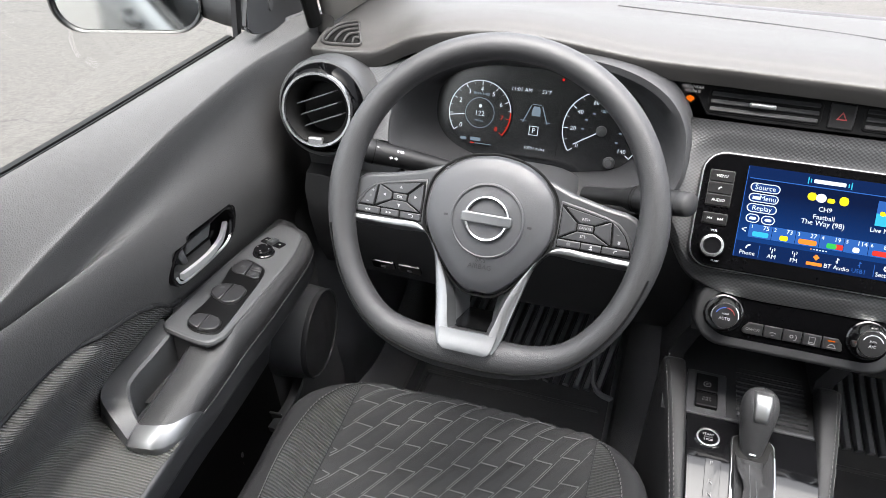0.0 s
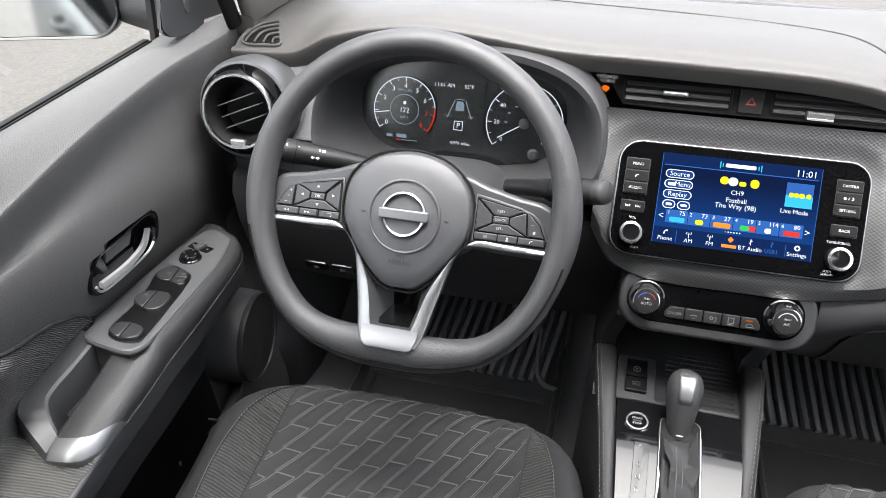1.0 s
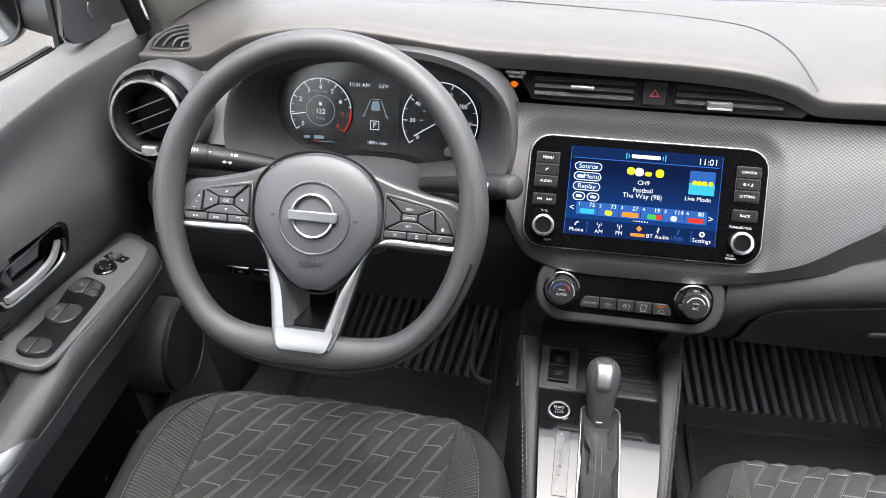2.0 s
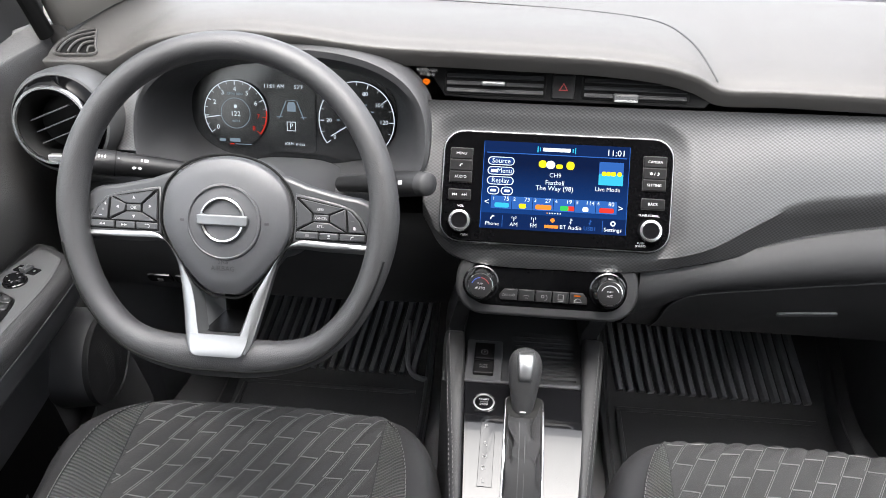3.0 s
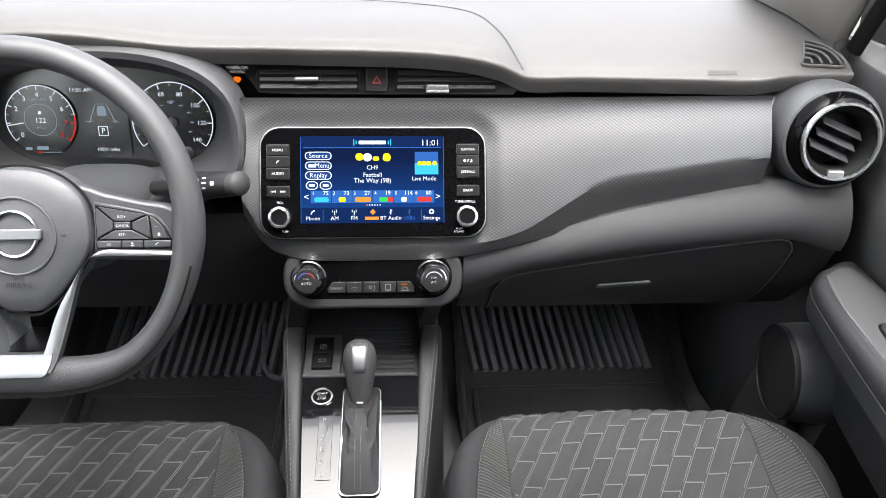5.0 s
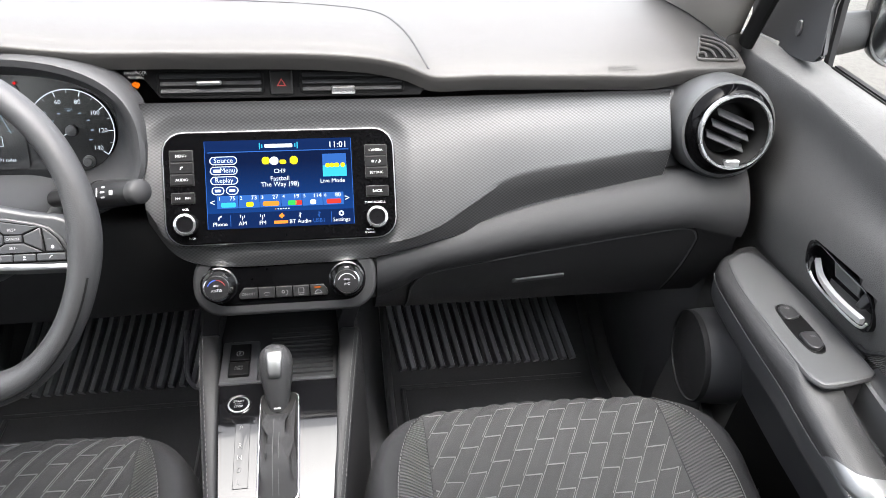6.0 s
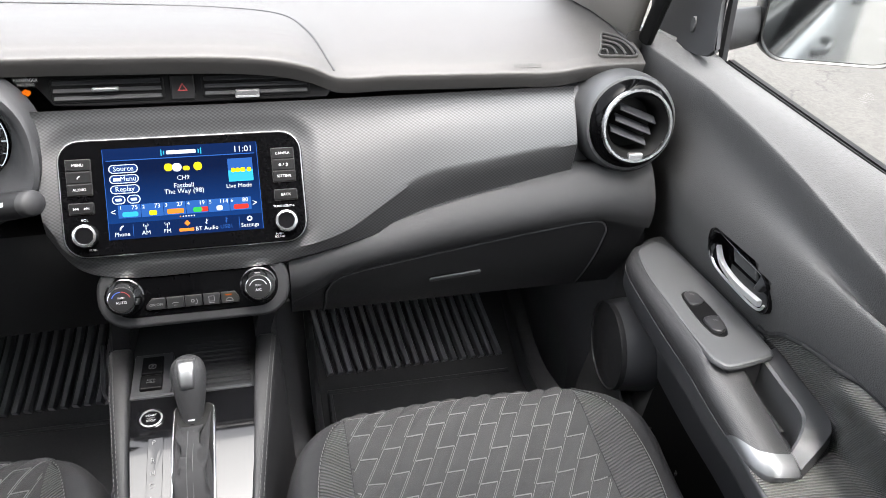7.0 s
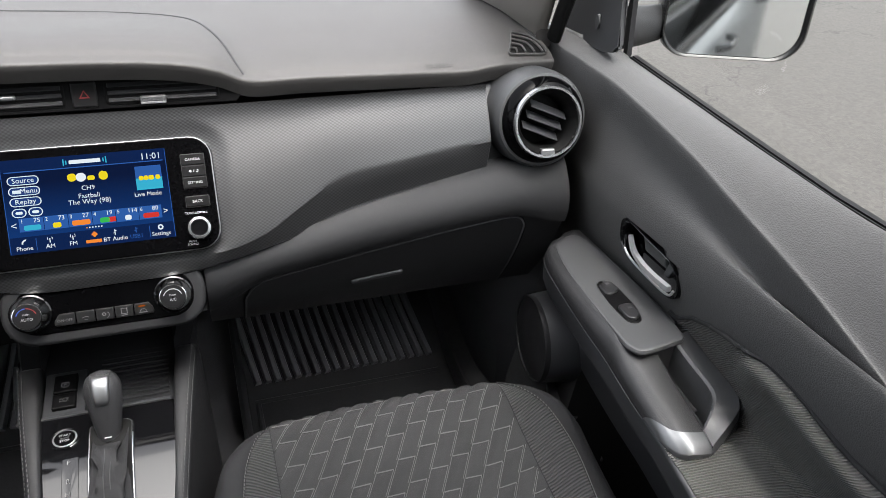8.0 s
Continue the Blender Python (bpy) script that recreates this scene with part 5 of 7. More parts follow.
for k in range(6):
    flat(*scr(0.46 + 0.018 * k, 0.792), 0.0016, 0.0016, 2, SCREENORG if k == 0 else SCREENWHITE, 0.0007)
for k, (s, fy) in enumerate((("Source", 0.222), ("    Menu", 0.335), ("Replay", 0.448))):
    flat(*scr(0.125, fy), SW * 0.185, SH * 0.095, 1, SCREENWHITE, 0.005)
    flat(*scr(0.125, fy), SW * 0.172, SH * 0.078, 2, SCREENMID, 0.0042)
    words(s, 0.125, fy, 0.0088, level=3)
flat(*scr(0.082, 0.338), SW * 0.05, SH * 0.035, 3, SCREENWHITE)
for fx in (0.08, 0.175):
    flat(*scr(fx, 0.563), SW * 0.085, SH * 0.095, 1, SCREENWHITE, 0.0052)
    flat(*scr(fx, 0.563), SW * 0.072, SH * 0.078, 2, SCREENMID, 0.0043)
    flat(*scr(fx, 0.563), SW * 0.042, SH * 0.03, 3, SCREENWHITE, 0.0015)
# station mark and channel picture, as plain shapes
flat(*scr(0.5, 0.068), SW * 0.19, SH * 0.042, 2, SCREENWHITE, 0.001)
for sx in (-1, 1):
    for k in (0, 1):
        flat(*scr(0.5 + sx * (0.112 + 0.016 * k), 0.068), 0.0013, SH * (0.045 + 0.03 * k), 2, SCREENCYAN, 0.0006)
flat(*scr(0.41, 0.235), SW * 0.055, SH * 0.085, 2, SCREENYEL, 0.004)
flat(*scr(0.465, 0.24), SW * 0.062, SH * 0.095, 3, SCREENWHITE, 0.005)
flat(*scr(0.525, 0.255), SW * 0.045, SH * 0.05, 2, SCREENYEL, 0.002)
flat(*scr(0.60, 0.24), SW * 0.055, SH * 0.095, 2, SCREENYEL, 0.004)
flat(*scr(0.878, 0.245), SW * 0.165, SH * 0.135, 1, SCREENBAND)
flat(*scr(0.878, 0.375), SW * 0.165, SH * 0.13, 1, SCREENCYAN)
for fx, w in ((0.83, 0.03), (0.86, 0.03), (0.893, 0.035), (0.935, 0.03)):
    flat(*scr(fx, 0.31), SW * w, SH * 0.05, 2, SCREENYEL, 0.002)
words("CH9", 0.5, 0.36, 0.0082)
words("Fastball", 0.5, 0.445, 0.0085)
words("The Way (98)", 0.5, 0.51, 0.0088)
words("11:01", 0.905, 0.075, 0.0115)
words("Live Mode", 0.86, 0.49, 0.0078)
words("<", 0.04, 0.70, 0.012), words(">", 0.955, 0.70, 0.012)
for s, fx, m_ in (("Phone", 0.085, None), ("AM", 0.235, None), ("FM", 0.37, None), ("", 0.5, None), ("BT Audio", 0.625, SCREENWHITE), ("USB1", 0.755, SCREENBAND), ("Settings", 0.91, None)):
    if s:
        words(s, fx, 0.945, 0.0074, m_)
    cx, cy = scr(fx, 0.872)
    at = lambda z_: shift(SC, cx, cy, 0.0001 + z_ * 0.00012)
    if s == "Phone":
        part("icon", band(at(2) @ pose(0.002, -0.002, 0), 0.0030, 0.0046, 85, 190, 0, 10), SCREENWHITE, screen, "", 0)
    elif s in ("AM", "FM"):
        flat(cx, cy - 0.0012, 0.0010, 0.0052, 2, SCREENWHITE)
        for a0 in (-40, 140):
            part("icon", band(at(2) @ pose(0, 0.0012, 0), 0.0022, 0.0029, a0, a0 + 80, 0, 6), SCREENWHITE, screen, "", 0)
    elif s == "Settings":
        part("icon", band(at(2), 0.0016, 0.0034, 0, 360, 0, 8), SCREENWHITE, screen, "", 0)
    elif s == "":
        for w, h in ((0.0062, 0.0020), (0.0020, 0.0062), (0.0040, 0.0040)):
            flat(cx, cy, w, h, 2 + (w == h), SCREENORG)
    else:
        flat(cx, cy, 0.0010, 0.0068, 2, SCREENWHITE if s != "USB1" else SCREENBAND)
        flat(cx + 0.0008, cy + 0.0016, 0.0022, 0.0009, 3, SCREENWHITE if s != "USB1" else SCREENBAND)
        flat(cx - 0.0006, cy - 0.0010, 0.0022, 0.0009, 3, SCREENWHITE if s != "USB1" else SCREENBAND)
flat(*scr(0.493, 0.945), SW * 0.095, SH * 0.035, 2, SCREENORG)
for fx in (0.003, 0.997):
    flat(*scr(fx, 0.5), 0.0007, SH * 0.99, 3, SCREENBAND)
for fx in (0.155, 0.84):
    flat(*scr(fx, 0.91), 0.0007, SH * 0.13, 2, SCREENBAND)

def key(mx, my, w, h, s, size=0.0062):
    k = part("button", slab(rrect(w, h, 0.001), shift(RM, mx, my, 0.0105), 0.0022, 0.0007), KEYBLACK, RADIO, "small black key")
    part("key_edge", slab(rrect(w + 0.0016, h + 0.0014, 0.0014), shift(RM, mx, my, 0.0105), 0.0011, 0.0003), STALKPL, k)
    on = shift(RM, mx, my, 0.0129)
    if s == "call":
        part("mark", band(on @ pose(0.0012, -0.0012, 0), 0.0020, 0.0031, 80, 190, 0, 8), SOFTPRINT, k, "", 0)
    elif s == "skip":
        for q in (-1, 1):
            for e in (0.0030, 0.0056):
                bm = bmesh.new()
                bm.faces.new([bm.verts.new(on @ V(q * (e + dx), dy, 0)) for dx, dy in ((0, 0.0015), (0, -0.0015), (0.0024, 0))])
                part("mark", bm, SOFTPRINT, k, "", 0)
            part("mark", slab(rrect(0.0005, 0.0032, 0.0001, 1), shift(on, q * 0.0084, 0), 0.0002, 0.0001), SOFTPRINT, k)
    elif s == "day":
        part("mark", slab(circle(0.0016, 10), shift(on, -0.0040, 0), 0.0002, 0.0001), SOFTPRINT, k)
        part("mark", slab(rrect(0.0006, 0.0036, 0.0002, 1), shift(on, 0, 0, 0, -25), 0.0002, 0.0001), SOFTPRINT, k)
        part("mark", band(shift(on, 0.0036, 0), 0.0009, 0.0019, -120, 90, 0, 10), SOFTPRINT, k, "", 0)
    elif s:
        lettering(s, size, shift(RM, mx, my, 0.0130), SOFTPRINT, k)
    return k


for my, s in ((0.0393, "MENU"), (0.0250, "call"), (0.0107, "AUDIO")):
    key(-0.1165, my, 0.0265, 0.0132, s, 0.0047)
key(-0.1165, -0.0112, 0.0265, 0.0125, "skip")
for my, s in ((0.0400, "CAMERA"), (0.0260, "day"), (0.0120, "SETTING")):
    key(0.1165, my, 0.0265, 0.0130, s, 0.0044)
key(0.1165, -0.0108, 0.0265, 0.0125, "BACK", 0.0047)
lettering("VOL", 0.0042, shift(RM, -0.1145, -0.0248, 0.0107), SOFTPRINT, RADIO)
lettering("PUSH", 0.0036, shift(RM, -0.108, -0.060, 0.0107), SOFTPRINT, RADIO)
lettering("TUNE-SCROLL", 0.0040, shift(RM, 0.1130, -0.0245, 0.0107), SOFTPRINT, RADIO)
lettering("PUSH\nSOUND", 0.0036, shift(RM, 0.105, -0.060, 0.0107), SOFTPRINT, RADIO)


def small_knob(mx, my):
    k = part("knob", lathe([(0.0138, 0), (0.0138, 0.0075), (0.0130, 0.0098), (0.0102, 0.0103), (0.0096, 0.0092)], shift(RM, mx, my, 0.0105), 36), BRIGHT, RADIO, "chrome-ringed rotary knob")
    part("cap", lathe([(0.0098, 0.0092), (0.004, 0.0088), (0.0003, 0.0087)], shift(RM, mx, my, 0.0105), 32), GLOSS, k)


small_knob(-0.1145, -0.043), small_knob(0.1145, -0.043)

# ---- climate controls ----
CLIM = thing("climate_controls", "climate panel with two chrome knobs and a row of keys", "control panel")
CM = plane((0.0225, 0.818, 0.534), (1, 0, 0), (0, 0.45, 1))
part("pod", slab(rrect(0.228, 0.082, 0.036, 8), CM, 0.006, 0.004, -0.06), SHADEDPL, CLIM, "satin black pod")
part("face", slab(rrect(0.200, 0.056, 0.026, 8), CM, 0.0068, 0.0008), COVERGLASS, CLIM, "gloss black face")
part("window", slab(rrect(0.070, 0.020, 0.002), shift(CM, 0.004, 0.010, 0.0068), 0.0006, 0.0002), COVERGLASS, CLIM)
for mx, s in ((-0.082, "AUTO"), (0.076, "A/C")):
    K2 = shift(CM, mx, -0.001, 0.0068) @ Matrix.Scale(0.89, 4)
    kn = part("knob", lathe([(0.0240, 0), (0.0238, 0.004), (0.0215, 0.010), (0.0185, 0.020), (0.0175, 0.0222), (0.0165, 0.0225)], K2, 40), CHROME, CLIM, "chrome-skirted temperature knob")
    part("skirt", lathe([(0.0255, 0), (0.0255, 0.002), (0.0238, 0.003)], K2, 40), GLOSS, kn)
    part("cap", lathe([(0.0168, 0.0223), (0.0160, 0.0240), (0.001, 0.0246)], K2, 36), STALKPL, kn)
    part("pointer", slab(rrect(0.009, 0.010, 0.001), K2 @ pose(0, 0, 0, 0, 0, -42 if s == "AUTO" else 0) @ pose(0, 0.0195, 0.0125, -62, 0, 0), 0.003, 0.001), GLOSS, kn)
    lettering(s, 0.0052, shift(K2, 0, -0.0035, 0.0248), SOFTPRINT, kn)
    lettering("PUSH", 0.0034, shift(K2, 0, 0.0030, 0.0248), SOFTPRINT, kn)
    for a0, a1, mt in ((20, 88, REDPRINT), (92, 160, BLUEPRINT)) if s == "AUTO" else ((20, 160, SOFTPRINT),):
        part("scale", band(shift(K2, 0, -0.001, 0.0247), 0.0116, 0.0128, a0, a1, 0, 14), mt, kn, "", 0)
for k in range(5):
    kx_ = -0.0455 + 0.0213 * k
    wide = [(0.0100, 0.0070), (-0.0100, 0.0070), (-0.0100, -0.0070), (0.0100, -0.0070)]
    if k == 0:
        wide = [(0.0100, 0.0070), (-0.0065, 0.0070), (-0.0125, -0.0010), (-0.0125, -0.0050), (-0.0100, -0.0070), (0.0100, -0.0070)]
    if k == 4:
        wide = [(0.0065, 0.0070), (-0.0100, 0.0070), (-0.0100, -0.0070), (0.0110, -0.0070), (0.0120, -0.0040), (0.0110, 0.0010)]
    bk = part("button", slab(wide, shift(CM, kx_, -0.0125, 0.0068), 0.004, 0.001), STALKPL, CLIM, "black key with a white sign")
    B = shift(CM, kx_, -0.0125, 0.0110)
    if k == 0:
        lettering("ON·OFF", 0.0046, shift(B, -0.001, -0.001), DIMPRINT, bk)
    elif k == 1:
        part("mark", band(shift(B, 0, -0.006), 0.0058, 0.0066, 55, 125, 0.0001, 8), DIMPRINT, bk, "", 0)
        part("mark", band(shift(B, 0, -0.006), 0.0026, 0.0032, 55, 125, 0.0001, 8), DIMPRINT, bk, "", 0)
    elif k == 2:
        part("mark", band(shift(B, -0.001, 0.0), 0.0012, 0.0022, 0, 360, 0.0001, 10), DIMPRINT, bk, "", 0)
        part("mark", band(shift(B, 0.001, -0.001), 0.0032, 0.0040, -80, 60, 0.0001, 10), DIMPRINT, bk, "", 0)
    elif k == 3:
        part("mark", band(shift(B, 0, 0.0005) @ pose(0, 0, 0, 0, 0, 45), 0.0040, 0.0050, 0, 360, 0.0001, 4), DIMPRINT, bk, "", 0)
        part("mark", slab(rrect(0.007, 0.0010, 0.0003, 1), shift(B, 0, -0.0045), 0.0002, 0.0001), DIMPRINT, bk)
    else:
        part("mark", band(shift(B, 0, -0.004), 0.0035, 0.0043, 15, 165, 0.0001, 10), DIMPRINT, bk, "", 0)
        part("mark", slab(rrect(0.010, 0.0010, 0.0003, 1), shift(B, 0, -0.0042), 0.0002, 0.0001), DIMPRINT, bk)
        part("lamp", slab(rrect(0.008, 0.0014, 0.0004, 1), shift(B, -0.001, 0.0035, -0.0001), 0.0004, 0.0001), ORANGELED, bk, "lit orange lamp")

# ---- centre console ----
CON = thing("centre_console", "black centre console with stitched rails and gloss plate", "console")
slope = along([(0.20, 0.245), (0.45, 0.285), (0.60, 0.331), (0.79, 0.390), (0.88, 0.402), (1.0, 0.405)])


def inner_x(y):
    return 0.0755 + 0.064 * (y - 0.762)


def stitch_x(y):
    return 0.1065 + 0.12 * (y - 0.848)


def beam(s):
    ys = [0.885, 0.87, 0.84, 0.79, 0.72, 0.65, 0.58, 0.5, 0.4, 0.2]
    rows = []
    for i, y in enumerate(ys):
        z = slope(y) + 0.012 - (0.010 if i == 0 else 0)
        a, b = inner_x(y), max(stitch_x(y), inner_x(y) + 0.006)
        rows.append([V(0.002 + s * x, y, q) for x, q in ((a, z - 0.03), (a + 0.0005, z - 0.006), (a + 0.002, z - 0.002), (a + 0.005, z), (b - 0.005, z), (b - 0.001, z - 0.002), (b + 0.002, z - 0.007), (b + 0.004, z - 0.02), (b + 0.010, 0.2), (b + 0.014, 0.05))])
    rows.insert(0, [V(p.x, 0.889, p.z - 0.05) for p in rows[0]])
    r = part("rail", sheet(rows), RAIL, CON, "padded console rail", 60)
    for dx, dz in ((-0.0035, 0.0003), (0.0010, -0.0042)):
        y = 0.875
        bm = bmesh.new()
        while y > 0.50:
            mm = Matrix.Translation((0.002 + s * (stitch_x(y) + dx), y, slope(y) + 0.012 + dz))
            bmesh.ops.create_cube(bm, size=1, matrix=mm @ pose(0, 0, 0, 17) @ Matrix.Diagonal((0.0008, 0.0034, 0.0009, 1)))
            y -= 0.0062
        part("stitching", bm, STITCH, r, "light grey stitching", 0)


beam(-1), beam(1)
PM = plane((0.002, 0.79, 0.390), (1, 0, 0), (0, 1, 0.31))
arch = along([(0.40, 0.0), (0.50, 0.001), (0.60, 0.0055), (0.66, 0.0093), (0.70, 0.0115), (0.715, 0.0118), (0.73, 0.0105), (0.76, 0.0059), (0.79, 0.0), (0.82, -0.002)])


def arched(ob):
    """Bends a thing's parts that lie on the plate to its arched surface."""
    for v in ob.data.vertices:
        v.co.z += arch(v.co.y)
    for c in ob.children:
        arched(c)
    return ob


rows = []
for k in range(41):
    f = k / 40
    a, b = 0.080 - 0.024 * f, -0.076 + 0.024 * f
    rows.append([PM @ V(b + (a - b) * q / 6, -0.40 * f, 0.001) for q in range(7)])
rows.insert(0, [p + V(0, 0.002, -0.012) for p in rows[0]])
arched(part("plate", sheet(rows), GLOSS, CON, "arched gloss black console plate", 30))
SB = shift(PM, -0.049, -0.0355, 0.001) @ Matrix.Scale(0.84, 4)
stb = part("start_button", lathe([(0.0200, 0.0), (0.0198, 0.0018), (0.0180, 0.0026), (0.0166, 0.0022)], SB, 40), GLOSS, CON, "round start button with a bright ring")
part("ring", lathe([(0.0166, 0.0020), (0.0162, 0.0029), (0.0146, 0.0031), (0.0140, 0.0024)], SB, 40), SATIN, stb, "bright ring")
part("cap", lathe([(0.0136, 0.0022), (0.0130, 0.0028), (0.0005, 0.0030)], SB, 36), GLOSS, stb)
lettering("START", 0.0056, shift(SB, 0, 0.0050, 0.0033), SOFTPRINT, stb)
lettering("STOP", 0.0056, shift(SB, 0, -0.0052, 0.0033), SOFTPRINT, stb)
lettering("ENGINE", 0.0034, shift(SB, 0, 0.0000, 0.0033), DIMPRINT, stb)
arched(stb)
scale_pts = [(sx * 0.009, -0.042 + 0.084 * (q if sx > 0 else 12 - q) / 12) for sx in (1, -1) for q in range(13)]
ps = part("gear_scale", slab(scale_pts, shift(PM, -0.0415, -0.1090, 0.001), 0.001, 0.0004), GLOSS, CON, "gloss gear position scale")
for k, c in enumerate("PRNDL"):
    lettering(c, 0.0085, shift(PM, -0.0435, -0.0735 - (0.024 if k else 0) - 0.0155 * max(k - 1, 0), 0.0022), DIMPRINT, ps)
arched(ps)
def long_rrect(w, h, r, n=14):
    """A rounded outline with its long sides divided, so that it can bend."""
    pts = rrect(w, h, r)
    m_ = len(pts) // 4
    side = lambda x, up: [(x, (h / 2 - r) * (2 * q / n - 1) * up) for q in range(1, n)]
    return side(w / 2, 1) + pts[:2 * m_] + side(-w / 2, -1) + pts[2 * m_:]


boot_pts = long_rrect(0.051, 0.152, 0.010)
bf = part("boot_frame", slab(boot_pts, shift(PM, 0.003, -0.097, 0.001), 0.004, 0.0012), BRIGHT, CON, "chrome frame round the gear lever")
part("well", slab(long_rrect(0.0470, 0.148, 0.009), shift(PM, 0.003, -0.097, 0.0046), 0.0008, 0.0003), BLACK, bf)
arched(bf)
# tray in front of the plate, brake switches, storage bin under the climate panel
tr_rows = [[V(x, y, z) for x in (-0.106, -0.08, -0.0775, 0.0, 0.0775, 0.08, 0.106)] for y, z in ((0.792, 0.389), (0.80, 0.386), (0.86, 0.386), (0.93, 0.390), (0.985, 0.40), (1.0, 0.45), (0.995, 0.52))]
part("tray", sheet(tr_rows), DARK, CON, "dark open storage tray")
for j in range(14):
    part("rib", sweep([V(-0.012, 0.812 + 0.010 * j, 0.3875), V(0.074, 0.812 + 0.010 * j, 0.3875)], [(0.0022, -0.001), (0.0014, 0.0016), (-0.0014, 0.0016), (-0.0022, -0.001)]), DARK, CON)
part("lip", sweep([V(-0.076, 0.793, 0.392), V(0.076, 0.793, 0.392)], oval(0.003, 0.002, 8)), SMOOTH, CON)
EB = plane((-0.0515, 0.835, 0.392), (1, 0, 0), (0, 1, 0.10))
part("switch_base", slab(rrect(0.050, 0.078, 0.003), EB, 0.003, 0.001, -0.004), SMOOTH, CON)
for my, h in ((0.0135, 0.032), (-0.0175, 0.025)):
    k = part("brake_switch", slab(rrect(0.028, h, 0.002), shift(EB, 0, my, 0.003), 0.005, 0.0015), KEYBLACK, CON, "black parking brake switch")
    if my > 0:
        part("mark", band(shift(EB, 0, my - 0.004, 0.0084), 0.0042, 0.0050, 0, 360, 0, 16), SOFTPRINT, k, "", 0)
        lettering("P", 0.006, shift(EB, 0, my - 0.004, 0.0083), SOFTPRINT, k)
    else:
        lettering("AUTO\nHOLD", 0.0040, shift(EB, 0, my, 0.0083), DIMPRINT, k)
for s in (-1, 1):
    A = [V(s * 0.106, 0.885, 0.36), V(s * 0.106, 0.886, 0.41), V(s * 0.106 + 0.01, 0.868, 0.455), V(s * 0.104 + 0.02, 0.838, 0.505), V(s * 0.104 + 0.022, 0.842, 0.56)]
    B = [p + V(-s * 0.022, 0.003, 0) for p in A]
    C = [p + V(-s * 0.028, 0.10, 0) for p in A]
    D = [p + V(s * 0.006, 0.02, 0) for p in A]
    E_ = [p + V(s * 0.010, 0.20, 0) for p in A]
    part("side_cheek", sheet([C, B, A, D, E_]), SHADEDPL, CON, "black side cheek of the storage bin", 60)
for x in (-0.036, -0.006):
    part("socket", slab(rrect(0.016, 0.008, 0.001), plane((x, 0.872, 0.478), (1, 0, 0), (0, -0.2, 1)), 0.003, 0.0006), GREYPL, CON, "small black socket")
rows = [[V(x, y, z) for x in (-0.09, 0.135)] for y, z in ((0.82, 0.50), (0.90, 0.488), (1.0, 0.49))]
part("bin_roof", sheet(rows), DARK, CON)

# ---- gear lever ----
GL = thing("gear_lever", "leather gear lever with a silver inlay and pleated boot", "gear lever")
C0, C1 = V(0.003, 0.748, 0.378), V(0.003, 0.778, 0.452)
LEAN_X = -math.degrees(math.atan2(C1.y - C0.y, C1.z - C0.z))
lever_r = along([(-0.2, 0.0120), (0.0, 0.0125), (0.15, 0.0142), (0.35, 0.0172), (0.6, 0.0205), (0.8, 0.0222), (0.93, 0.0208), (1.02, 0.0175), (1.08, 0.0120), (1.11, 0.0060), (1.12, 0.0005)])


def lever_at(t, a, grow=0.0):
    """A point on the knob: t along its axis, a round it (degrees, -90 faces the rear)."""
    c = C0 + (C1 - C0) * t
    r = max(lever_r(t) * 0.98 + grow, 0.0003)
    return c + pose(0, 0, 0, LEAN_X) @ V(r * math.cos(radians(a)), 1.12 * r * math.sin(radians(a)), 0)


knob = part("knob", sheet([[lever_at(t, 360 * k / 32) for k in range(32)] for t in (0.02, 0.1, 0.2, 0.35, 0.5, 0.65, 0.8, 0.88, 0.94, 1.0, 1.04, 1.08, 1.10, 1.112, 1.12)], True), LEATHER, GL, "black leather knob", 60)
inl = [[lever_at(t, -90 + w * q, 0.0009) for q in (-1, -0.6, -0.2, 0.2, 0.6, 1)] for t, w in ((0.66, 20), (0.75, 23), (0.85, 26), (0.94, 30), (1.0, 36), (1.05, 46), (1.085, 62))]
part("inlay", sheet(inl), SATIN, GL, "satin silver inlay on the knob", 60).modifiers.new("thick", "SOLIDIFY").thickness = 0.0015
part("collar", sheet([[lever_at(t, 360 * k / 32, g) for k in range(32)] for t, g in ((-0.16, -0.001), (-0.12, 0.002), (0.0, 0.0022), (0.05, 0.0012), (0.06, -0.001))], True), GLOSS, GL, "gloss black collar", 60)
part("release_mark", slab(rrect(0.008, 0.0012, 0.0004, 1), plane(lever_at(0.13, -90, 0.0007), (1, 0, 0), (0, C1.y - C0.y, C1.z - C0.z)), 0.0006, 0.0002), WHITE, GL)


BASE = [shift(PM, 0.003, -0.097, 0.0052) @ V(x, y, 0) for x, y in rrect(0.0475, 0.1455, 0.010, 9)]


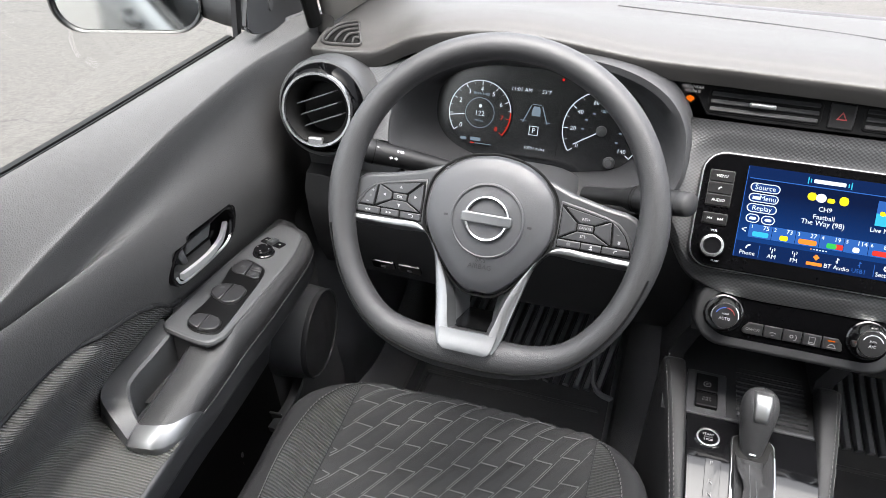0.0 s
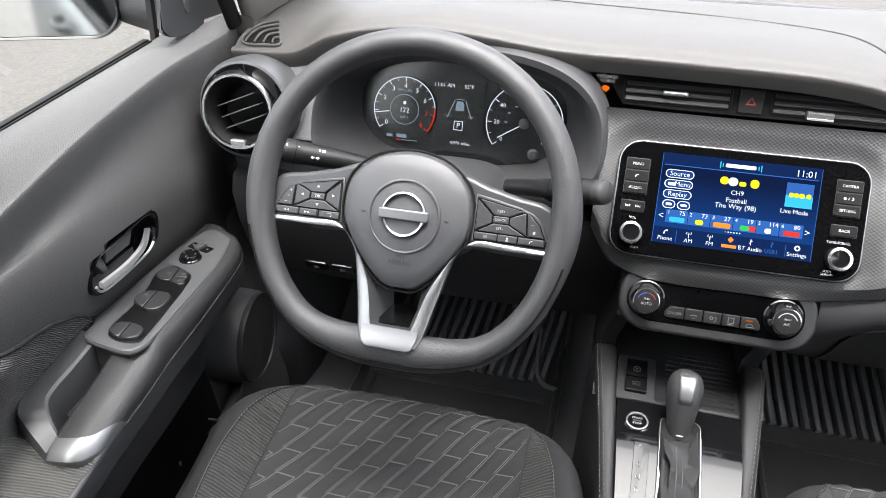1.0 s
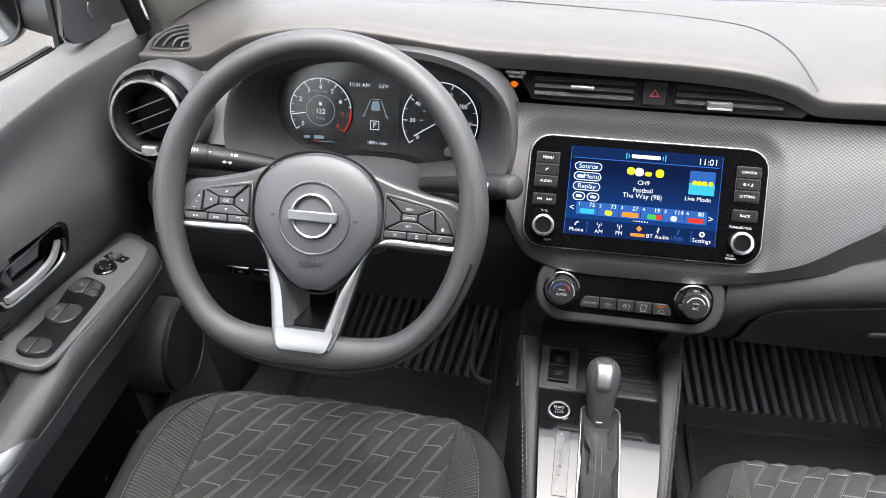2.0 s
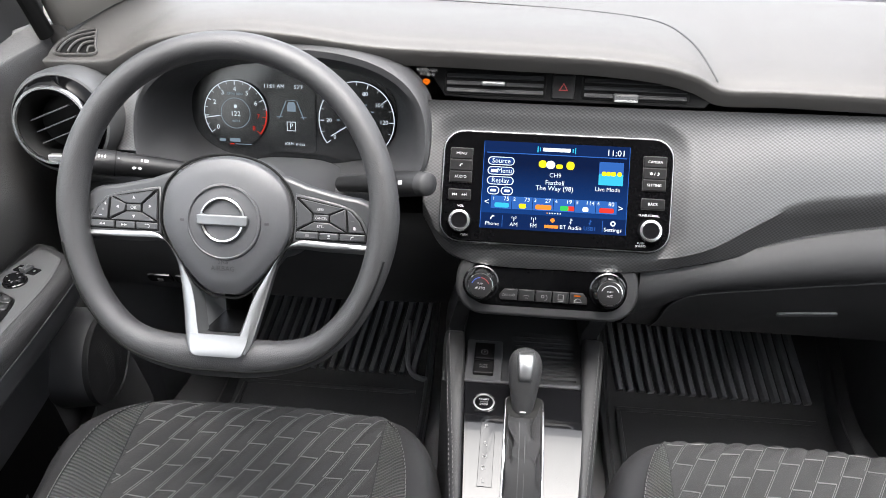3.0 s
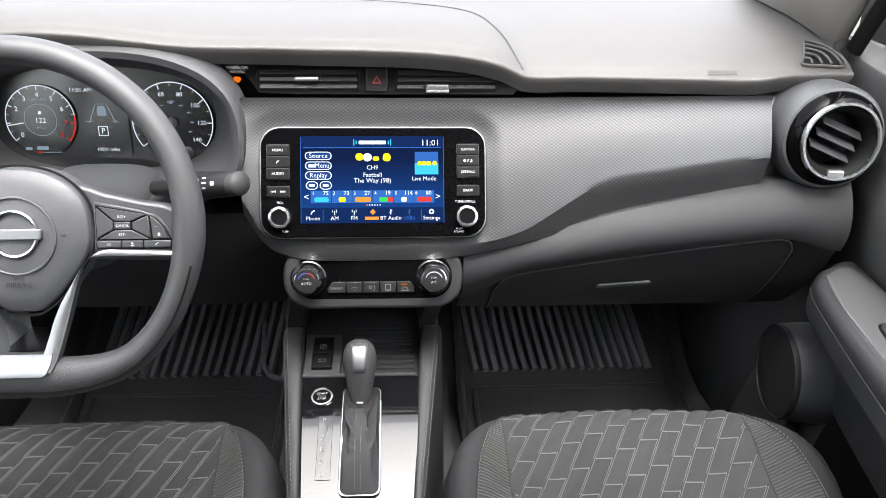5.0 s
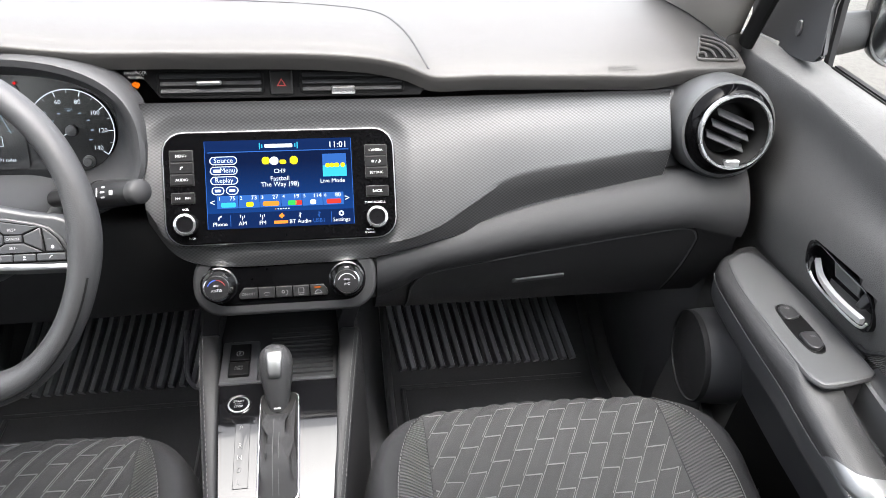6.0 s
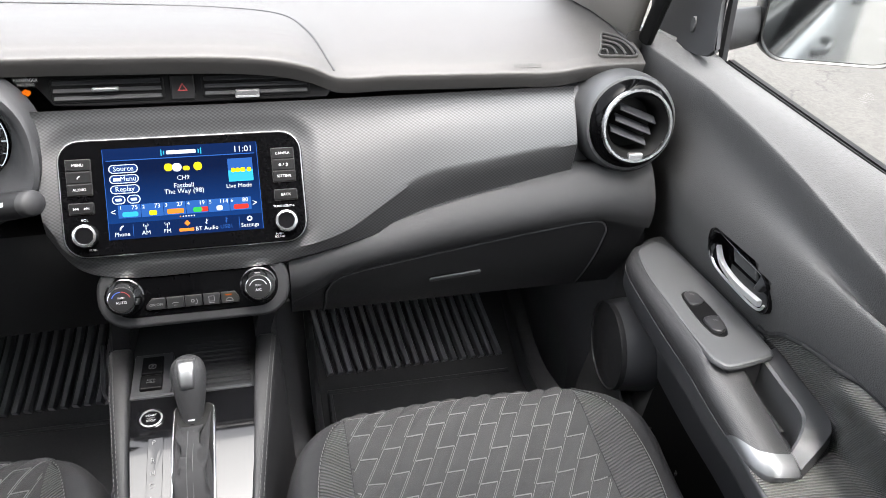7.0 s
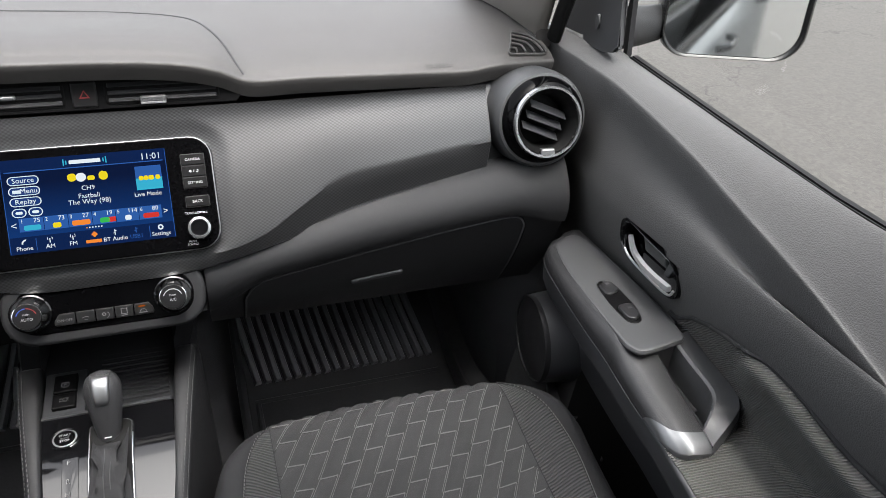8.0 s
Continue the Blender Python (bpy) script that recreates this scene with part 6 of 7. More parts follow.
def boot_at(f, k):
    """A point on the pleated boot: f from the collar (0) to the frame (1), k round it."""
    q = BASE[k % len(BASE)]
    c = V(0.003, 0.744, 0.374)
    d = q - shift(PM, 0.003, -0.097, 0.0052).translation
    t = math.atan2(d.y / 0.07, d.x / 0.024)
    top = c + pose(0, 0, 0, LEAN_X) @ V(0.0165 * math.cos(t), 0.0175 * math.sin(t), 0)
    p = V(top.x + (q.x - top.x) * (0.35 * f + 0.65 * f ** 4), top.y + (q.y - top.y) * f, top.z + (q.z - top.z) * (0.75 * f + 0.25 * f ** 4))
    p.z += 0.009 * math.sin(math.pi * f) * max(0, -math.sin(t)) + 0.003 * math.sin(math.pi * f)
    fold = math.sin(math.pi * min(f * 1.1, 1)) * (0.0062 * math.sin(5 * t + 9 * f) + 0.0042 * math.sin(9 * t - 13 * f + 1.3)) * (0.25 + abs(math.cos(t)))
    side = V(math.cos(t), 0.25 * math.sin(t), 0.6)
    return p + side * fold


rows = [[boot_at(k / 18, j) for j in range(len(BASE))] for k in range(19)]
bt = arched(part("boot", sheet(rows, True), BOOTSKIN, GL, "pleated black leather boot", 80))
back_k = min(range(len(BASE)), key=lambda j: (BASE[j] - V(0.003, 0.60, 0.32)).length)
for x in (-0.0035, 0.0035):
    bm = bmesh.new()
    for k in range(30):
        f = 0.12 + 0.86 * k / 30
        p, q = boot_at(f, back_k).lerp(boot_at(f, (2 * (len(BASE) * 3 // 4) + 9 - back_k) % len(BASE)), 0.0), boot_at(f + 0.02, back_k)
        p = V(0.003 + x, p.y, p.z + 0.0006)
        bmesh.ops.create_cube(bm, size=1, matrix=plane(tuple(p), (1, 0, 0), (0, q.y - p.y, q.z - p.z + 0.0006)) @ Matrix.Diagonal((0.0009, 0.0024, 0.0012, 1)))
    arched(part("stitching", bm, GREYPL, bt, "grey stitching", 0))

# ---- steering wheel ----
WHEEL = thing("steering_wheel", "black leather steering wheel with silver spoke trim", "steering wheel")
RAKE = radians(24)
WM = plane((-0.328, 0.700, 0.673), (1, 0, 0), (0, math.sin(RAKE), math.cos(RAKE)))
WN = WM.to_3x3() @ V(0, 0, 1)
rad = along([(-180, 0.1700), (-160, 0.1712), (-140, 0.1752), (-126, 0.1757), (-112, 0.1680), (-103, 0.1628), (-90, 0.1585), (-77, 0.1628), (-68, 0.1680), (-54, 0.1757), (-40, 0.1752), (-20, 0.1712), (0, 0.1700), (40, 0.1710), (90, 0.1705), (140, 0.1710), (180, 0.1700)])


def rim_at(a, dr=0.0, lift=0.008):
    r = rad(a) + dr
    return WM @ V(r * math.cos(radians(a)), 0.0065 + r * math.sin(radians(a)), lift)


def rim_section(u):
    a = -180 + 360 * u
    thick = 1 + 0.14 * math.exp(-((abs(abs(a) - 90) - 90) / 14) ** 2) + 0.60 * math.exp(-((a + 90) / 28) ** 2)
    return [(0.0142 * thick * math.cos(t), 0.0170 * math.sin(t)) for t in [2 * math.pi * q / 20 for q in range(20)]]


part("rim", sweep([rim_at(-180 + 360 * k / 96) for k in range(96)], rim_section, closed=True, side=WN), LEATHER, WHEEL, "black leather rim", 80)
seam = []
for k in range(81):
    a = -166 + 152 * k / 80
    w = 0.0142 * (1 + 0.14 * math.exp(-((abs(abs(a) - 90) - 90) / 14) ** 2) + 0.60 * math.exp(-((a + 90) / 28) ** 2))
    out = (rim_at(a + 1) - rim_at(a - 1)).normalized().cross(WN).normalized()
    if out.dot(rim_at(a) - WM.translation) < 0:
        out = -out
    seam.append(rim_at(a) + out * 0.55 * w + WN * (0.0170 * math.sqrt(1 - 0.55 ** 2) + 0.0004))
part("rim_seam", sweep(seam, oval(0.0012, 0.0012, 6), side=WN), BLACK, WHEEL, "dark parting line in the rim")

hub = [(0.0, 0.064), (0.028, 0.060), (0.050, 0.049), (0.067, 0.030), (0.0725, 0.004), (0.070, -0.020), (0.056, -0.046), (0.034, -0.073), (0.016, -0.086), (0.0, -0.087)]
hub = hub + [(-x, y) for x, y in hub[-2:0:-1]]
hub = [(p.x, p.y) for p in smooth_path([V(x, y, 0) for x, y in hub], 4, True)][::-1]
part("airbag_cover", puffed(hub, WM, -0.025, 0.033, 0.008), PLASTIC, WHEEL, "grained black airbag cover", 60)
part("gap", sweep([WM @ V(x * 1.012, y * 1.012, 0.0030) for x, y in hub], oval(0.0014, 0.0012, 6), closed=True, side=WN), BLACK, WHEEL)
rows = []
for r, z in ((0.0405, 0.0132), (0.0400, 0.0150), (0.0385, 0.0155), (0.0375, 0.0148)):
    rows.append([WM @ V(r * math.cos(2 * math.pi * k / 48), -0.006 + r * math.sin(2 * math.pi * k / 48), z) for k in range(48)])
part("cover_ring", sheet(rows, True), PLASTIC, WHEEL)
E1 = shift(WM, 0.0, -0.004, 0.0150) @ Matrix.Scale(0.93, 4)
part("badge", lathe([(0.0265, 0.0), (0.0262, 0.0030), (0.0245, 0.0040), (0.0225, 0.0030), (0.0222, 0.0)], E1, 44), BRIGHT, WHEEL, "round chrome badge with a plain bar")
part("badge_bar", slab(rrect(0.059, 0.0118, 0.0025), E1, 0.0050, 0.0012), FORK, WHEEL)
lettering("SRS\nAIRBAG", 0.0075, shift(WM, 0, -0.052, 0.0138), DARK, WHEEL)
# spokes: dark arms with switch pads; a silver line along their foot runs into the lower fork
for s in (-1, 1):
    o = -1 if s > 0 else 1
    arm = [(0.052, 0.042), (0.085, 0.036), (0.120, 0.028), (0.150, 0.022), (0.166, 0.0), (0.160, -0.026), (0.11, -0.024), (0.062, -0.024)]
    pts = [(p.x, p.y) for p in smooth_path([V(s * x, y, 0) for x, y in arm], 3, True)][::o]
    sp = part("spoke", slab(pts, WM, 0.002, 0.004, -0.016), SMOOTH, WHEEL, "black spoke with switch pad")
    pad = [(0.074, 0.0275), (0.098, 0.0235), (0.122, 0.0185), (0.136, 0.0135), (0.147, 0.003), (0.155, -0.012), (0.1575, -0.0235), (0.072, -0.0235)]
    part("switch_pad", slab([(s * x, y) for x, y in pad][::o], WM, 0.004, 0.0015), SMOOTH, sp)
    well = [(0.0755, 0.0245), (0.098, 0.0205), (0.122, 0.0160), (0.135, 0.0110), (0.144, 0.002), (0.151, -0.012), (0.1530, -0.0210), (0.0750, -0.0210)]
    part("switch_well", slab([(s * x, y) for x, y in well][::o], WM, 0.0045, 0.0003, 0.003), BLACK, sp)
    quad = {"up": [(0.0795, 0.0225), (0.1255, 0.0145), (0.1105, 0.0072), (0.0945, 0.0078)], "down": [(0.0790, -0.0105), (0.0950, -0.0012), (0.1105, -0.0012), (0.1280, -0.0105)],
            "in": [(0.0765, 0.0215), (0.0925, 0.0074), (0.0932, -0.0006), (0.0765, -0.0098)], "out": [(0.1278, 0.0136), (0.1300, -0.0096), (0.1122, -0.0004), (0.1122, 0.0066)],
            "side": [(0.1300, 0.0128), (0.1338, 0.0108), (0.1425, 0.0020), (0.1488, -0.0102), (0.1322, -0.0102)]}
    for nm_ in quad:
        q = [(s * x, y) for x, y in quad[nm_]]
        area = sum(q[i - 1][0] * q[i][1] - q[i][0] * q[i - 1][1] for i in range(len(q)))
        part("switch", slab(q if area > 0 else q[::-1], WM, 0.0064, 0.0009, 0.0035), SMOOTH, sp)
    part("switch", slab(rrect(0.0160, 0.0070, 0.0008, 2), shift(WM, s * 0.1025, 0.0032), 0.0068, 0.0007, 0.0035), SMOOTH, sp)
    for cx, w in ((0.0880, 0.0240), (0.1113, 0.0205), (0.1365, 0.0275)) if s > 0 else ((0.0880, 0.0240), (0.1123, 0.0215), (0.1375, 0.0265)):
        part("switch", slab(rrect(w, 0.0074, 0.0010, 2), shift(WM, s * cx, -0.0158), 0.0062, 0.0009, 0.0035), SMOOTH, sp)
    if s < 0:       # arrows, skip and return signs, a plus and a minus
        for cx, cy, a in ((0.1025, 0.0140, 90), (0.1025, -0.0060, -90), (0.0845, 0.0055, 0), (0.1205, 0.0035, 180)):
            bm = bmesh.new()
            bm.faces.new([bm.verts.new(shift(WM, -cx, cy, 0.0066, a) @ V(x, y, 0)) for x, y in ((0.0019, 0), (-0.0012, 0.0017), (-0.0012, -0.0017))])
            part("mark", bm, SOFTPRINT, sp, "", 0)
        for cx in (0.1375, 0.1123):
            for e in (-0.0028, 0.0008):
                bm = bmesh.new()
                bm.faces.new([bm.verts.new(shift(WM, -cx + e, -0.0158, 0.0064, 180 if cx > 0.13 else 0) @ V(x, y, 0)) for x, y in ((0.0015, 0), (-0.0015, 0.0013), (-0.0015, -0.0013))])
                part("mark", bm, SOFTPRINT, sp, "", 0)
        part("mark", band(shift(WM, -0.0865, -0.0158, 0.0064), 0.0014, 0.0020, -90, 90, 0, 8), SOFTPRINT, sp, "", 0)
        part("mark", slab(rrect(0.0040, 0.0006, 0.0002, 1), shift(WM, -0.0885, -0.0141, 0.0063), 0.0002, 0.0001), SOFTPRINT, sp)
        part("mark", slab(rrect(0.0030, 0.0007, 0.0002, 1), shift(WM, -0.1345, 0.0062, 0.0063), 0.0002, 0.0001), SOFTPRINT, sp)
        part("mark", slab(rrect(0.0007, 0.0030, 0.0002, 1), shift(WM, -0.1345, 0.0062, 0.0063), 0.0002, 0.0001), SOFTPRINT, sp)
        part("mark", slab(rrect(0.0030, 0.0007, 0.0002, 1), shift(WM, -0.1400, -0.0065, 0.0063), 0.0002, 0.0001), SOFTPRINT, sp)
        part("mark", slab(rrect(0.0024, 0.0024, 0.0006, 1), shift(WM, -0.1370, 0.0000, 0.0063), 0.0002, 0.0001), DIMPRINT, sp)
        lettering("OK", 0.0048, shift(WM, -0.1025, 0.0032, 0.0070), SOFTPRINT, sp)
    else:
        lettering("CANCEL", 0.0034, shift(WM, 0.1025, 0.0032, 0.0070), SOFTPRINT, sp)
        lettering("RES+", 0.0040, shift(WM, 0.1020, 0.0122, 0.0066), SOFTPRINT, sp)
        lettering("SET-", 0.0040, shift(WM, 0.1020, -0.0058, 0.0066), SOFTPRINT, sp)
        part("mark", slab(rrect(0.0042, 0.0030, 0.0006, 1), shift(WM, 0.0880, -0.0158, 0.0063), 0.0002, 0.0001), DIMPRINT, sp)
        part("mark", slab(circle(0.0013, 8), shift(WM, 0.1113, -0.0150, 0.0063), 0.0002, 0.0001), SOFTPRINT, sp)
        part("mark", slab(rrect(0.0034, 0.0011, 0.0004, 1), shift(WM, 0.1113, -0.0175, 0.0063), 0.0002, 0.0001), SOFTPRINT, sp)
        part("mark", band(shift(WM, 0.1372, -0.0168, 0.0064), 0.0018, 0.0028, 70, 190, 0, 8), SOFTPRINT, sp, "", 0)
        part("mark", slab(rrect(0.0026, 0.0034, 0.0005, 1), shift(WM, 0.1385, -0.0058, 0.0063), 0.0002, 0.0001), SOFTPRINT, sp)
        part("mark", slab(rrect(0.0034, 0.0006, 0.0002, 1), shift(WM, 0.1360, 0.0022, 0.0063), 0.0002, 0.0001), DIMPRINT, sp)
    part("horn_mark", slab(rrect(0.007, 0.0026, 0.0008, 2), shift(WM, s * 0.045, -0.006, 0.0118), 0.0008, 0.0002), DARK, WHEEL)
    # fork arm: outer and inner outlines of the silver face
    outer = smooth_path([V(s * 0.157, -0.0255, 0.004), V(s * 0.11, -0.0245, 0.005), V(s * 0.079, -0.0235, 0.006), V(s * 0.064, -0.034, 0.006), V(s * 0.051, -0.058, 0.005), V(s * 0.0425, -0.094, 0.011), V(s * 0.0345, -0.130, 0.0215), V(s * 0.029, -0.143, 0.0270)], 6)
    inner = smooth_path([V(s * 0.156, -0.0290, 0.004), V(s * 0.11, -0.0285, 0.005), V(s * 0.074, -0.0285, 0.006), V(s * 0.060, -0.038, 0.006), V(s * 0.046, -0.060, 0.005), V(s * 0.0335, -0.086, 0.010), V(s * 0.0240, -0.122, 0.0195), V(s * 0.0200, -0.131, 0.0230)], 6)
    rows = []
    for p, q in zip(outer, inner):
        out2 = p + (p - q).normalized() * 0.002
        rows.append([WM @ (out2 + V(0, 0, -0.012)), WM @ (out2 + V(0, 0, -0.001)), WM @ p, WM @ (p * 0.5 + q * 0.5 + V(0, 0, 0.0006)), WM @ q, WM @ (q + (q - p).normalized() * 0.006 + V(0, 0, -0.016))])
    part("spoke_trim", sheet(rows), FORK, WHEEL, "satin silver fork", 35)
rows = []
for v, w in ((-0.1255, 0.0330), (-0.130, 0.0328), (-0.135, 0.0318), (-0.140, 0.0303), (-0.1435, 0.0290), (-0.146, 0.0265), (-0.1475, 0.0230)):
    z = 0.0215 + 0.0075 * ease(-0.124, -0.148, v)
    rows.append([WM @ V(w * q, v, z - (0.003 if abs(q) == 1 else 0)) for q in (-1, -0.96, -0.5, 0, 0.5, 0.96, 1)])
rows.insert(0, [p - WN * 0.012 for p in rows[0]])
rows.append([p - WN * 0.005 for p in rows[-1]])
part("spoke_foot", sheet(rows), FORK, WHEEL, "satin silver fork foot", 50)
for s in (-1, 1):
    bm = bmesh.new()
    bm.faces.new([bm.verts.new(WM @ V(s * x, y, z)) for x, y, z in ((0.030, -0.084, 0.0), (0.021, -0.124, 0.004), (0.014, -0.112, -0.035), (0.018, -0.078, -0.035))])
    part("fork_wall", bm, SATIN, WHEEL, "", 0)
bm = bmesh.new()
bm.faces.new([bm.verts.new(WM @ V(x, y, z)) for x, y, z in ((0.022, -0.125, 0.008), (-0.022, -0.125, 0.008), (-0.014, -0.110, -0.035), (0.014, -0.110, -0.035))])
part("fork_wall", bm, GUNMETAL, WHEEL, "", 0)

# ---- steering column and stalks ----
COL = thing("steering_column", "black column shroud with two stalks", "steering column")
rows = []
for y, z, w, h in ((0.735, 0.630, 0.055, 0.036), (0.77, 0.622, 0.070, 0.042), (0.85, 0.604, 0.076, 0.046), (0.95, 0.585, 0.078, 0.048)):
    rows.append([V(-0.333 + w * math.copysign(abs(math.cos(t)) ** 0.6, math.cos(t)), y, z + h * math.copysign(abs(math.sin(t)) ** 0.7, math.sin(t))) for t in [2 * math.pi * k / 32 for k in range(32)]])
part("shroud", sheet(rows, True), SMOOTH, COL, "black two-piece shroud", 60)


def stalk(p, q, sizes, marks, label, grooves=(0.52, 0.545)):
    """A stalk from its root p to its tip q; sizes: radius along it, marks: where white signs stand."""
    d = q - p
    n = len(sizes) - 1
    st = part("stalk", sweep([p + d * f for f, r in sizes], lambda u: oval(sizes[round(u * n)][1], sizes[round(u * n)][1] * 0.92, 18)), STALKPL, COL, label, 50)
    radius = along(sizes)
    for f in grooves:
        part("groove", sweep([p + d * (f - 0.004), p + d * (f + 0.004)], oval(radius(f) + 0.0003, radius(f) * 0.92 + 0.0003, 18)), BLACK, st)
    part("tip", sweep([p + d * f for f in (0.90, 0.93, 0.97, 0.99, 1.005)], lambda u: oval((0.0146, 0.0150, 0.0146, 0.0132, 0.003)[round(u * 4)] * sizes[5][1] / 0.0165, (0.0146, 0.0150, 0.0146, 0.0132, 0.003)[round(u * 4)] * 0.92 * sizes[5][1] / 0.0165, 18)), GREYTIP, st, "dark grey tip", 60)
    ax = d.normalized()
    out = (V(-0.1, -0.80, 0.60) - ax * V(-0.1, -0.80, 0.60).dot(ax)).normalized()
    for f, w, h, a in marks:
        e = (out * math.cos(radians(a)) + ax.cross(out) * math.sin(radians(a))).normalized()
        up = e.cross(ax) if ax.x > 0 else ax.cross(e)
        part("mark", slab(rrect(w, h, 0.0006, 1), plane(p + d * f + e * (radius(f) * 0.955), tuple(ax), tuple(up)), 0.0006, 0.0001), SOFTPRINT, st)
    return st


stalk(V(-0.246, 0.870, 0.636), V(-0.122, 0.792, 0.679), ((0, 0.011), (0.25, 0.0115), (0.40, 0.0125), (0.47, 0.0165), (0.55, 0.0178), (0.75, 0.0172), (0.90, 0.0158), (0.97, 0.0125), (1.0, 0.006)),
      ((0.64, 0.0016, 0.010, 5), (0.70, 0.006, 0.002, 25), (0.70, 0.007, 0.002, 5), (0.70, 0.006, 0.002, -15), (0.79, 0.006, 0.005, 8)), "black wiper stalk with white signs")
lamp = stalk(V(-0.400, 0.860, 0.644), V(-0.548, 0.796, 0.685), ((0, 0.0105), (0.25, 0.0125), (0.45, 0.0145), (0.70, 0.0160), (0.745, 0.0162), (0.755, 0.0168), (0.95, 0.0160), (0.99, 0.012), (1.0, 0.006)),
             ((0.73, 0.0030, 0.0012, 14), (0.82, 0.0016, 0.0042, 14), (0.84, 0.0016, 0.0042, 14), (0.86, 0.0016, 0.0042, 14), (0.545, 0.0048, 0.0036, 16), (0.575, 0.0022, 0.0036, 16)), "black indicator stalk with white signs", (0.75,))
SIGN = plane(V(-0.400, 0.860, 0.644).lerp(V(-0.548, 0.796, 0.685), 0.555) + V(0.0, -0.0146, 0.0096), (0.93, 0.35, -0.20), (0.1, 0.50, 0.80))
for k in (-1, 1):
    bm = bmesh.new()
    bm.faces.new([bm.verts.new(SIGN @ V(k * x, y - 0.0052, 0.0006)) for x, y in ((0.0010, 0.0010), (0.0030, 0.0010), (0.0030, 0.0024), (0.0058, 0.0), (0.0030, -0.0024), (0.0030, -0.0010), (0.0010, -0.0010))])
    part("mark", bm, SOFTPRINT, lamp, "", 0)

# ---- round side vents ----
for s in (-1, 1):
    rv = thing("air_vent", "round swivelling air vent with a chrome ring", "air vent", "round side vents")
    R = plane((s * 0.610, 0.858, 0.702), (1, -0.06 * s, 0), (0.0, 0.20, 1))
    part("housing", lathe([(0.071, -0.12), (0.0705, -0.075), (0.0695, -0.040), (0.0675, -0.022), (0.0640, -0.015), (0.0600, -0.014)], R, 48), GREYPL, rv, "satin black vent housing")
    part("bezel", lathe([(0.0615, -0.018), (0.0600, -0.011), (0.0560, -0.003), (0.0500, 0.002), (0.046, 0.003)], R, 48), COVERGLASS, rv, "gloss black collar")
    part("ring", lathe([(0.0505, 0.000), (0.0505, 0.005), (0.0490, 0.0080), (0.0460, 0.0078), (0.0442, 0.001)], R, 48), BRIGHT, rv, "chrome ring")
    part("barrel", lathe([(0.0445, 0.004), (0.0405, -0.002), (0.0365, -0.010), (0.034, -0.034), (0.0005, -0.036)], R, 40), BLACK, rv)
    part("tab", slab(rrect(0.020, 0.0105, 0.002), shift(R, 0.001 * s, -0.0420, -0.001), 0.0085, 0.002), SATIN, rv, "silver tab")
    for k in range(3):
        c = -0.0155 + 0.0155 * k
        part("slat", box(shift(R, 0, 0, -0.012, -22 * s) @ pose(0, c, 0, -88 if s < 0 else -58), 0.056, 0.017, 0.0014, 0.0006), SMOOTH, rv)

# ---- side demister slots on the pad ----
for s in (-1, 1):
    dv = thing("demister_vent", "small louvred demister vent in the dash corner", "air vent", "demister vents")
    on = lambda x, y, up: V(s * x, y, pad_z(s * x, y) + up)
    lens = [(0.586, 0.946), (0.612, 0.944), (0.638, 0.944), (0.6445, 0.952), (0.642, 0.974), (0.635, 0.993), (0.624, 1.004), (0.613, 1.006), (0.603, 0.984), (0.592, 0.960)]
    bm = bmesh.new()
    bm.faces.new([bm.verts.new(on(x, y, 0.0026)) for x, y in lens])
    bmesh.ops.triangulate(bm, faces=bm.faces[:])
    part("backing", bm, BLACK, dv, "", 0)
    part("frame", sweep([on(p.x, p.y, 0.0024) for p in smooth_path([V(x, y, 0) for x, y in lens], 4, True)], oval(0.0016, 0.0022, 8), closed=True), PAD, dv)
    for k in range(4):
        f = 0.80 - 0.21 * k
        a = V(0.586 + 0.027 * f, 0.946 + 0.060 * f, 0)
        b = V(0.645 - 0.0135 * (k + 0.55), 0.9455, 0)
        m_ = (a + b) / 2 + V(0.0095, 0.0085, 0) * (0.9 - 0.15 * k)
        part("slat", sweep([on(q.x, q.y, 0.0040) for q in smooth_path([a, m_, b], 6)], oval(0.0015, 0.0018, 8)), PAD, dv)

# ---- windscreen pillars ----
for s, nm in ((-1, "wall_pillar_west"), (1, "wall_pillar_east")):
    A = [V(s * 0.66, 0.985, 0.792), V(s * 0.662, 1.12, 0.80), V(s * 0.66, 1.30, 0.80)]
    B = [V(s * 0.655, 0.93, 0.92), V(s * 0.64, 1.03, 0.93), V(s * 0.62, 1.13, 0.93)]
    C = [V(s * 0.62, 0.38, 1.30), V(s * 0.60, 0.41, 1.30), V(s * 0.58, 0.44, 1.30)]
    p = link(nm, sheet([A, B, C]), BEIGE)
    p.modifiers.new("thick", "SOLIDIFY").thickness = 0.02
    tagged(p, "pale cloth-covered windscreen pillar", "pillar", kind="structure")

for s in (-1, 1):
    g = link("trim", sweep([V(s * x, y, z) for x, y, z in ((0.655, 0.982, 0.790), (0.660, 1.05, 0.800), (0.662, 1.15, 0.806), (0.66, 1.3, 0.806))], [(0.013, -0.02), (0.013, 0.003), (0.009, 0.007), (-0.009, 0.007), (-0.013, 0.003), (-0.013, -0.02)]), PAD)
    tagged(g, "dark grey trim strip between dash pad and pillar", "trim", kind="structure")
    g = link("seal", sweep([V(s * x, y, z) for x, y, z in ((0.668, 0.975, 0.785), (0.668, 0.955, 0.83), (0.665, 0.90, 0.93), (0.64, 0.45, 1.28))], oval(0.010, 0.013, 10), side=(0, 1, 0)), BLACK)
    tagged(g, "black rubber door seal along the pillar", "seal", kind="structure")

